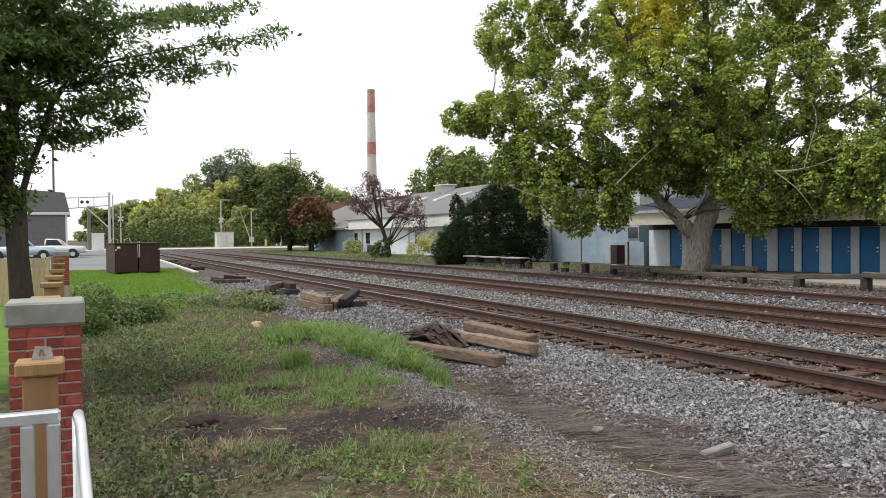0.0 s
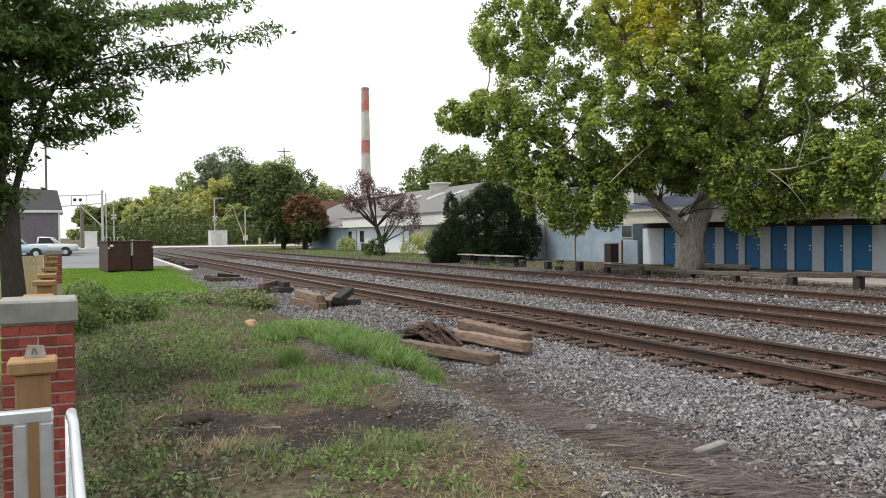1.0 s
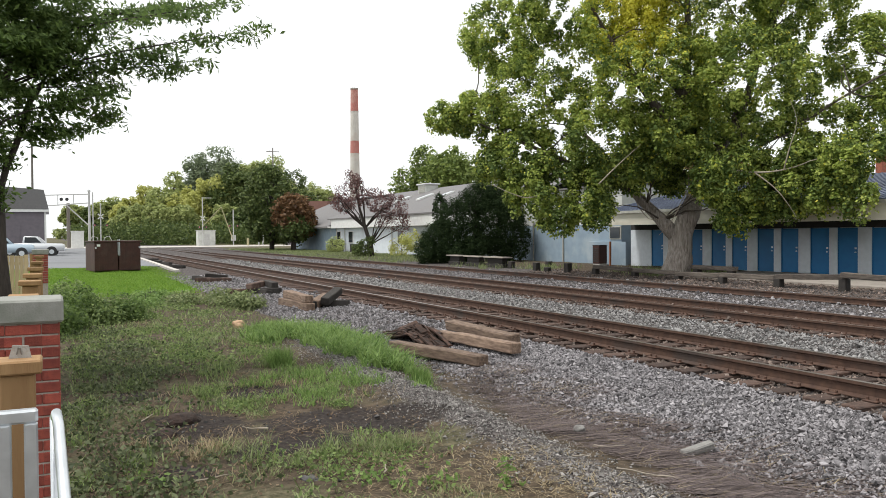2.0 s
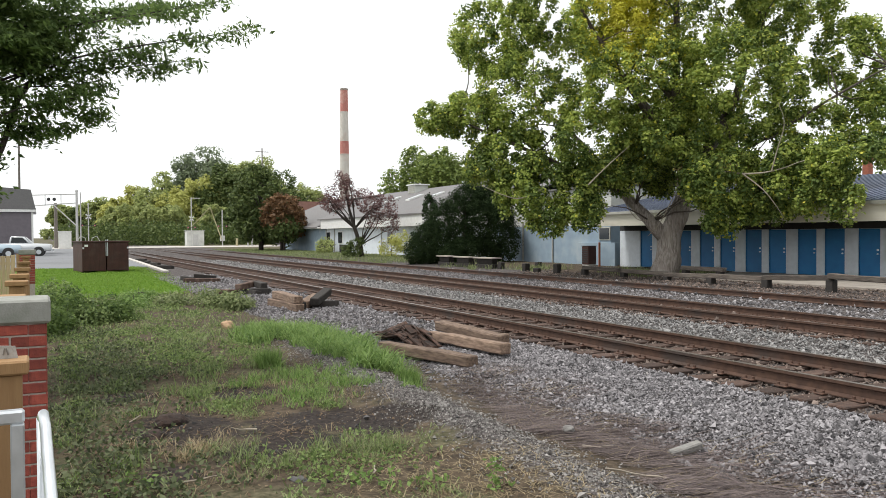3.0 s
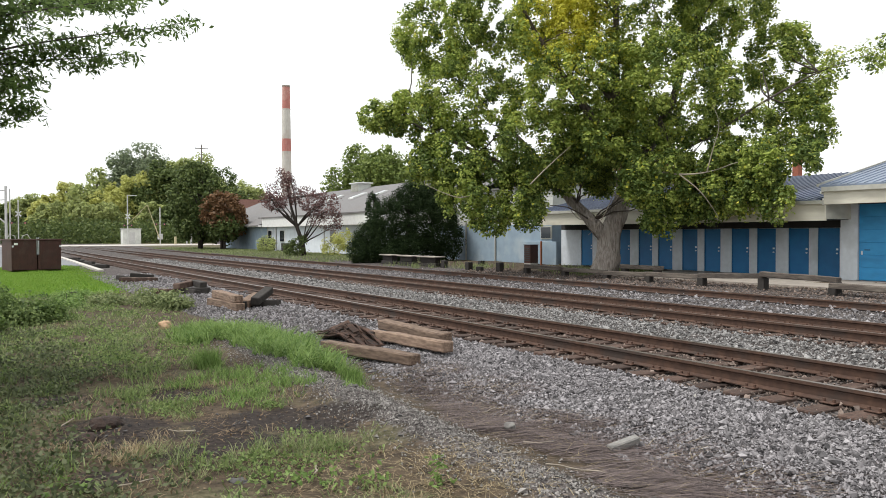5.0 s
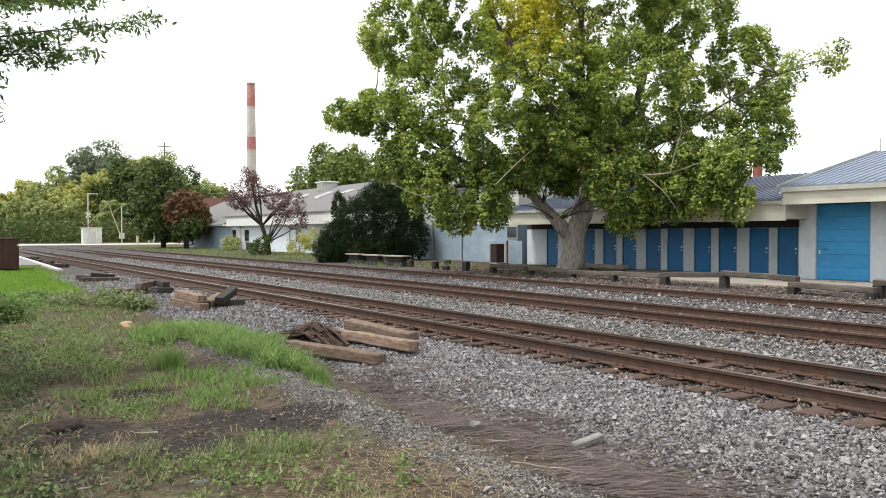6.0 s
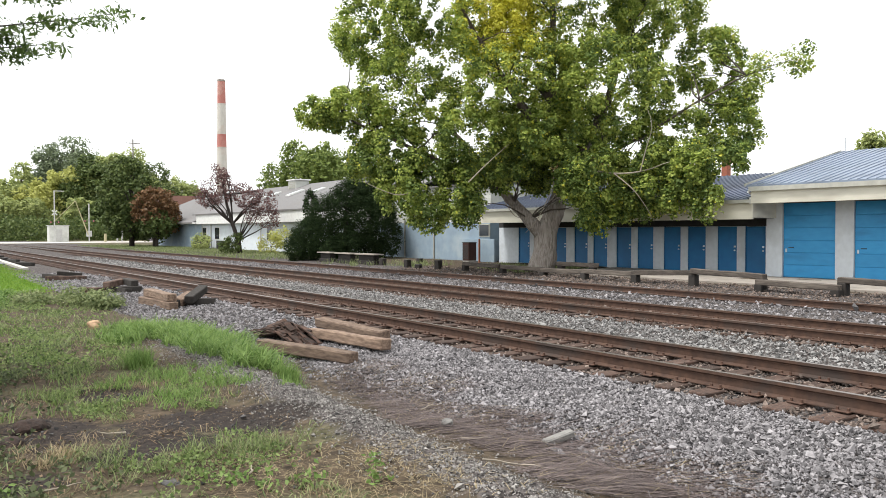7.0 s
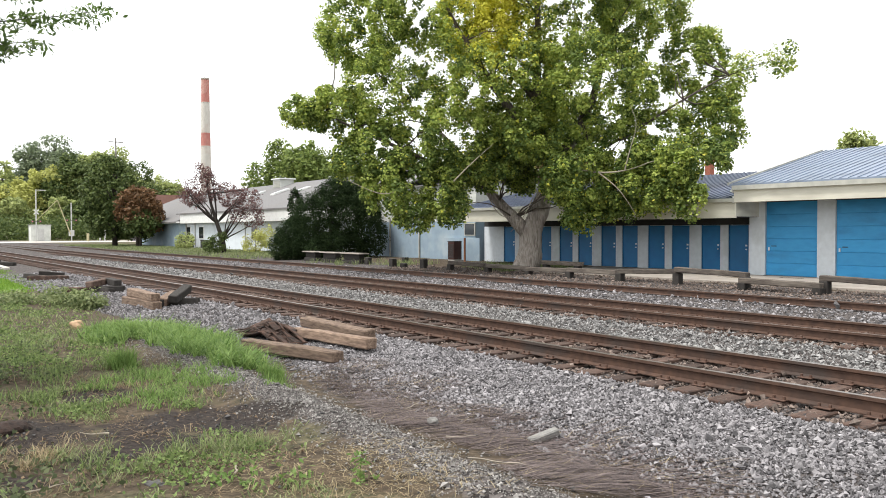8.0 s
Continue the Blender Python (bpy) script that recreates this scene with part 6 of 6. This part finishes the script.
            out = np.maximum(out, np.exp(-(((x - cx) / ax) ** 2 + ((y - cy) / ay) ** 2)))
        return out
    return f


gg = np.random.default_rng(91)
# lush grass along the gravel ridge
lush = blobs(((4.2, 16.0, 0.6, 1.3), (4.75, 15.6, 0.7, 1.3), (4.85, 14.2, 0.68, 1.1), (4.7, 12.8, 0.58, 0.9), (4.65, 11.6, 0.42, 0.6), (3.75, 15.4, 0.35, 0.6)))
x, y = tufts(2000, 12, 3.2, 5.8, 10.4, 18, 0.05, gg, lambda a, b: np.clip(lush(a, b) * 1.4 - 0.25, 0, 1))
blades("lush_grass", x, y, 0.40, 0.020, M["bright_grass"], "tall bright green grass along the gravel ridge", gg, lie=0.9)
low = blobs(((3.5, 11.2, 0.6, 0.8), (3.0, 9.9, 0.5, 0.5), (3.7, 10.3, 0.45, 0.6), (2.6, 11.2, 0.4, 0.5), (3.2, 12.4, 0.2, 0.35), (4.4, 9.6, 0.16, 0.2)))
x, y = tufts(900, 11, 2.0, 4.8, 9.0, 13, 0.04, gg, lambda a, b: np.clip(low(a, b) * 1.2 - 0.2, 0, 1))
blades("low_grass", x, y, 0.17, 0.010, M["bright_grass"], "short green grass at the foot of the ridge", gg, lie=0.7)
x, y = tufts(16, 45, 3.05, 3.35, 12.2, 12.7, 0.05, gg)
blades("grass_tuft", x, y, 0.3, 0.011, M["bright_grass"], "single rounded tuft of green grass", gg, lie=0.45)
x, y = tufts(10, 45, 4.5, 4.72, 9.9, 10.2, 0.05, gg)
blades("grass_tuft", x, y, 0.26, 0.011, M["bright_grass"], "single tuft of green grass on gravel", gg, lie=0.45)
# mixed weeds over the lot, thick in patches and thin between them
def patchy(a, b):
    return np.clip(1.6 * (wave(a, b, 51, 1.5) * 0.7 + wave(a, b, 57, 0.6) * 0.45 + 0.12), 0, 1)


lot = lambda a, b: np.clip(patchy(a, b) * (1 - smooth(2.9, 3.7, a)) * (1 - smooth(0.2, 0.5, bare_mask(a, b))), 0.0, 1)
x, y = tufts(2600, 9, -0.2, 4.2, 5.0, 17, 0.06, gg, lot)
blades("weed_grass", x, y, 0.11, 0.011, M["mid_grass"], "patchy dull green grass over the lot", gg, lie=0.95)
x, y = tufts(1700, 7, -0.2, 5.4, 15, 31, 0.12, gg, lambda a, b: np.clip(0.45 + 0.7 * wave(a, b, 52, 2.2), 0, 1) * (1 - smooth(3.2, 5.6, a + 0.8 * wave(a, b, 5, 4) - 0.05 * (b - 20))))
blades("weed_grass", x, y, 0.19, 0.020, M["mid_grass"], "dull green weeds over the back of the lot", gg, lie=0.85)
x, y = tufts(2400, 7, -0.2, 4.4, 4.6, 21, 0.09, gg, lambda a, b: np.clip((0.05 + 0.6 * wave(a, b, 53, 1.3)) * (1 - smooth(3.2, 3.8, a)) * (1 - smooth(0.3, 0.7, bare_mask(a, b))), 0.01, 1))
blades("dry_grass", x, y, 0.15, 0.006, M["straw"], "thin straw-coloured dry grass", gg, lie=0.8)
x, y = tufts(1500, 7, 2.2, 4.6, 3.8, 7.3, 0.07, gg, blobs(((3.2, 5.9, 0.7, 0.6), (3.5, 5.4, 0.5, 0.7), (2.5, 6.8, 0.5, 0.3))))
blades("straw", x, y, 0.16, 0.006, M["straw"], "flattened pale straw on the earth", gg, lie=1.7)
for cx, cy, h in ((1.75, 7.6, 0.26), (2.85, 7.0, 0.28), (3.1, 7.2, 0.24), (2.4, 7.3, 0.2), (1.9, 6.9, 0.2)):
    x, y = tufts(9, 16, cx - 0.3, cx + 0.3, cy - 0.22, cy + 0.22, 0.06, gg)
    blades("grass_tuft", x, y, h, 0.006, M["mid_grass"], "thin tuft of seeding yellow-green grass", gg, lie=0.85)
# lawn
x, y = tufts(9000, 5, -1.0, 6.0, 28, 54, 0.2, gg, lambda a, b: lawn_mask(a, b))
blades("lawn_grass", x, y, 0.085, 0.03, M["lawn_grass"], "bright mown lawn beside the lot", gg, lie=0.5)
# dry stalk mats combed flat in the ditch
mat_spots = blobs(((5.5, 9.4, 0.45, 1.1), (5.9, 10.6, 0.45, 0.8), (5.15, 8.0, 0.45, 0.7), (5.1, 6.6, 0.5, 0.9), (5.3, 5.6, 0.6, 0.8), (4.8, 4.9, 0.5, 0.6), (5.5, 4.4, 0.55, 0.6), (4.75, 7.3, 0.35, 0.5), (5.75, 5.4, 0.4, 0.5), (6.0, 8.9, 0.4, 0.7), (5.6, 7.0, 0.4, 0.8)))
n = 26000
x, y = gg.uniform(4.1, 6.6, n), gg.uniform(3.4, 12, n)
k = gg.uniform(0, 1, n) < np.clip(mat_spots(x, y) * 1.5 - 0.35, 0, 1)
x, y = x[k], y[k]
head = -0.75 + 0.7 * wave(x, y, 61, 1.6)
blades("dry_stalks", x, y, 0.55, 0.0075, M["dead_stalk"], "mats of grey-brown dead grass combed flat in the ditch", gg, heading=head, spread=0.2, lie=1.86, base_lift=0.02)
k = gg.uniform(0, 1, len(x)) < 0.10
blades("dry_stalks", x[k], y[k], 0.30, 0.005, M["straw"], "loose pale stalks on the dead grass mats", gg, heading=head[k], spread=0.6, lie=1.75, base_lift=0.035)


# broad-leaved weeds
def weeds(name, spots, per, r, h, size, material, label, g, category="weed"):
    pts = []
    for cx, cy, k in spots:
        for _ in range(int(per * k)):
            px_, py_ = cx + g.normal(0, r * k), cy + g.normal(0, r * k)
            pts.append((px_, py_, ground_z(px_, py_) + abs(g.normal(0, h * k * 0.6)) + 0.02))
    ob = new(name, facing_leaves(name, np.array(pts), np.tile((0, -0.25, 0.8), (len(pts), 1)), size, material, g, 0.2, 0.6, 0.9))
    return tagged(ob, label, category, kind="stuff")


spots = [(gg.uniform(-0.1, 3.3), gg.uniform(5.8, 19), gg.uniform(0.4, 1.3)) for _ in range(420)]
spots = [q for q in spots if bare_mask(np.array(q[0]), np.array(q[1])) < 0.3 and patchy(np.array(q[0]), np.array(q[1])) > 0.25]
weeds("low_weeds", [q for q in spots if q[0] > 1.5], 75, 0.15, 0.07, 0.042, M["weed"], "low broad-leaved weeds over the lot", gg)
weeds("low_weeds", [q for q in spots if q[0] <= 1.5], 70, 0.15, 0.09, 0.055, M["weed_dark"], "low dark broad-leaved weeds near the fence", gg)
weeds("clover_weeds", [(0.62, 7.1, 0.6), (0.75, 6.9, 0.5), (0.5, 6.8, 0.5), (2.55, 6.1, 1.0), (2.9, 5.9, 0.8), (2.2, 6.6, 0.7), (3.28, 5.5, 0.5), (2.4, 6.3, 0.8)], 48, 0.12, 0.10, 0.055, M["bright_grass"], "fresh green leafy weeds on straw", gg)
sap = thing("weed_sapling", (3.28, 5.55, float(ground_z(3.28, 5.55))), "small fresh green weed sapling", "weed")
part("stem", bar((0, 0, -0.02), (0.01, 0, 0.2), 0.004, n=6), M["weed"], sap)
ob = new("leaves", leaf_mesh("leaves", np.stack([gg.normal(0, 0.035, 60), gg.normal(0, 0.035, 60), gg.uniform(0.04, 0.25, 60)], -1), 0.06, M["bright_grass"], gg, -0.2, 0.35))
ob.parent = sap
weeds("pillar_weeds", [(0.28, 5.6, 0.9), (0.45, 6.5, 1.2), (0.3, 7.6, 1.2), (0.6, 8.4, 1.2), (0.35, 9.6, 1.3), (0.9, 10.4, 1.1), (0.25, 11.4, 1.3), (0.7, 12.6, 1.3), (1.3, 13.2, 1.2), (0.3, 13.8, 1.3), (1.8, 12.2, 0.9), (1.2, 15.2, 1.3), (2.2, 14.6, 1.2)], 190, 0.26, 0.16, 0.05, M["weed_dark"], "leafy weeds along the fence line", gg)
weeds("dead_weed_leaves", [(0.12, 5.35, 0.5), (0.14, 5.5, 0.4)], 60, 0.1, 0.35, 0.06, M["rust_leaf"], "orange dying leaves beside the brick pillar", gg)
back = [(gg.uniform(-0.1, 4.4), gg.uniform(13, 25), gg.uniform(0.5, 1.5)) for _ in range(230)]
back = [q for q in back if wave(np.array(q[0]), np.array(q[1]), 87, 1.4) > 0.05]
weeds("back_weeds", [q for q in back if q[0] < 3.4 or q[1] > 18], 70, 0.2, 0.10, 0.06, M["weed"], "clumps of leafy green weeds at the back of the lot", gg)
# litter of fallen leaves and twigs
lx, ly = gg.uniform(-0.2, 4.2, 9000), gg.uniform(4, 13, 9000)
k = gg.uniform(0, 1, 9000) < np.clip(0.1 + 0.9 * wave(lx, ly, 71, 0.7), 0.04, 1) * (1 - smooth(3.2, 3.9, lx))
lx, ly = lx[k], ly[k]
pts = np.stack([lx, ly, ground_z(lx, ly) + 0.012], -1)
tagged(new("leaf_litter", facing_leaves("leaf_litter", pts, np.tile((0, 0, 1.0), (len(pts), 1)), 0.034, M["litter"], gg, 0.0, 0.7, 0.35)), "brown fallen leaves and bark scattered on bare earth", "leaf litter", kind="stuff")

# leafy shrubs between lot and lawn
for i, (sx, sy, rx, ry, rz, leaf) in enumerate(((0.5, 21.2, 0.55, 0.8, 0.50, "ash_leaf"), (1.5, 21.3, 0.6, 0.8, 0.36, "ash_leaf"), (1.05, 20.6, 0.35, 0.4, 0.28, "weed"), (0.3, 24.5, 0.6, 1.2, 0.50, "weed"), (2.4, 25.0, 0.5, 0.9, 0.10, "bright_grass"), (3.5, 25.4, 0.5, 1.0, 0.13, "mid_grass"), (4.6, 24.2, 0.5, 1.1, 0.24, "mid_grass"), (2.9, 28.5, 0.6, 1.0, 0.10, "bright_grass"), (0.1, 18.8, 0.4, 0.8, 0.42, "ash_leaf"), (4.95, 22.9, 0.4, 0.6, 0.26, "mid_grass"))):
    make_tree("shrub", (sx, sy, float(ground_z(sx, sy))), "low tangled dark green shrub at the lawn's edge" if leaf == "ash_leaf" else "low grey-green weedy shrub by the lot", 0.015, [(0, 0, -0.03), (0, 0, 0.2), (0.02, 0, 0.4)],
              [(0, 0, rz * 0.8, rx, ry, rz), (0.2 * rx, 0, rz * 0.5, rx * 1.1, ry, rz * 0.6)], 90, 26, 0.22, 0.085, M[leaf], M["dark_bark"], 300 + i, 9, 0.5, 0.004, category="shrub")
# weeds in the yard beyond the tracks
for cx, cy, w in ((24.4, 28.4, 1.2), (23.4, 27.0, 0.8), (22.6, 40.0, 1.5), (23.2, 35.0, 1.0), (25.9, 26.8, 0.9)):
    x, y = tufts(60, 9, cx - w, cx + w, cy - w * 1.6, cy + w * 1.6, 0.12, gg)
    blades("yard_weeds", x, y, 0.34, 0.02, M["mid_grass"], "dull green weeds along the timber barrier", gg, lie=0.6)
x, y = tufts(2600, 6, 20.6, 28.0, 50, 110, 0.3, gg)
blades("verge_grass", x, y, 0.16, 0.05, M["mid_grass"], "dull green verge before the pale building", gg, lie=0.5)

clump_spots = [(gg.uniform(-0.1, 3.3), gg.uniform(6.5, 17), gg.uniform(0.5, 1.3)) for _ in range(420)]
clump_spots = [q for q in clump_spots if bare_mask(np.array(q[0]), np.array(q[1])) < 0.3 and patchy(np.array(q[0]), np.array(q[1])) > 0.45]
CUT = len(clump_spots) // 3
for key, lab, lo, hi in (("mid_grass", "scattered clumps of dull dry weeds", 0, CUT), ("weed", "scattered clumps of dark green weeds", CUT, len(clump_spots))):
    pts = [(cx + gg.normal(0, 0.10 * k), cy + gg.normal(0, 0.13 * k), 0.0, k) for cx, cy, k in clump_spots[lo:hi] for _ in range(46)]
    pts = np.array(pts)
    keep_ = gg.uniform(0, 1, len(pts)) > 0.9 * bare_mask(pts[:, 0], pts[:, 1])
    blades("weed_clumps", pts[keep_, 0], pts[keep_, 1], 0.15 * pts[keep_, 3], 0.012, M[key], lab, gg, lie=0.62)

# brown thatch lying flat between the weeds, and dead twigs
x, y = tufts(2400, 8, -0.2, 3.9, 4.6, 15, 0.10, gg, lambda a, b: np.clip(0.25 + 0.8 * wave(a, b, 73, 0.9), 0, 1) * (1 - smooth(3.0, 3.8, a)))
blades("thatch", x, y, 0.13, 0.008, M["thatch"], "flattened brown dead grass on dark earth", gg, lie=1.72, base_lift=0.012)
x, y = tufts(420, 10, -0.2, 3.6, 7.5, 16, 0.05, gg, lambda a, b: lot(a, b) * smooth(0.3, 0.8, patchy(a, b)))
blades("green_tufts", x, y, 0.16, 0.010, M["bright_grass"], "fresh green grass tufts among the weeds", gg, lie=0.75)
bm = bmesh.new()
for cx, cy, turn, length in ((4.55, 5.35, -0.5, 0.5), (4.75, 5.15, -0.9, 0.35), (4.3, 5.9, 0.3, 0.3), (5.1, 5.0, 2.6, 0.4), (4.9, 6.3, -0.2, 0.35), (5.4, 7.9, 0.6, 0.3), (1.2, 6.9, 0.4, 0.35), (1.9, 8.4, 2.4, 0.3), (2.6, 6.5, 1.1, 0.28), (0.9, 9.4, 0.9, 0.3)):
    line = []
    for k in range(5):
        px_ = cx + math.cos(turn) * length * (k / 4 - 0.5) + gg.normal(0, 0.012)
        py_ = cy + math.sin(turn) * length * (k / 4 - 0.5) + gg.normal(0, 0.012)
        line.append((px_, py_, float(ground_z(px_, py_)) + 0.03 + gg.uniform(0, 0.02)))
    limb(bm, line, 0.009, 0.004, 5)
lone("dead_twigs", bm, M["dead_wood"], "few pale dead twigs lying on stalks and earth", "twigs", kind="stuff")
rock("earth_clod", 1.25, 9.1, -0.02, 0.20, 0.15, 0.10, 5.0, M["clod"], "dark red-brown clod of earth and roots")
rock("earth_clod", 1.02, 8.6, -0.02, 0.13, 0.11, 0.07, 6.0, M["clod"], "dark red-brown clod of earth and roots")
rock("rock", 1.94, 6.56, -0.02, 0.11, 0.08, 0.03, 7.0, M["stone_dark"], "flat grey stone sunk in the earth")
weeds("low_weeds", [(0.35, 6.7, 0.9), (0.75, 7.5, 0.8), (0.45, 7.9, 1.0), (0.9, 6.6, 0.7), (1.3, 7.4, 0.7), (0.3, 8.6, 1.1), (0.75, 8.9, 0.8), (0.5, 9.7, 1.1), (1.0, 10.0, 0.9), (1.6, 9.9, 0.8), (1.45, 6.7, 0.6), (1.7, 7.1, 0.6), (0.25, 6.2, 0.7)], 60, 0.2, 0.12, 0.06, M["weed_dark"], "dark leafy weeds on damp earth near the fence", gg)
for cx, cy, h in ((1.15, 7.75, 0.22), (1.45, 8.05, 0.2), (0.9, 8.3, 0.18)):
    x, y = tufts(7, 16, cx - 0.22, cx + 0.22, cy - 0.15, cy + 0.15, 0.05, gg)
    blades("grass_tuft", x, y, h, 0.006, M["straw"], "thin tuft of dry yellowish grass", gg, lie=0.8)
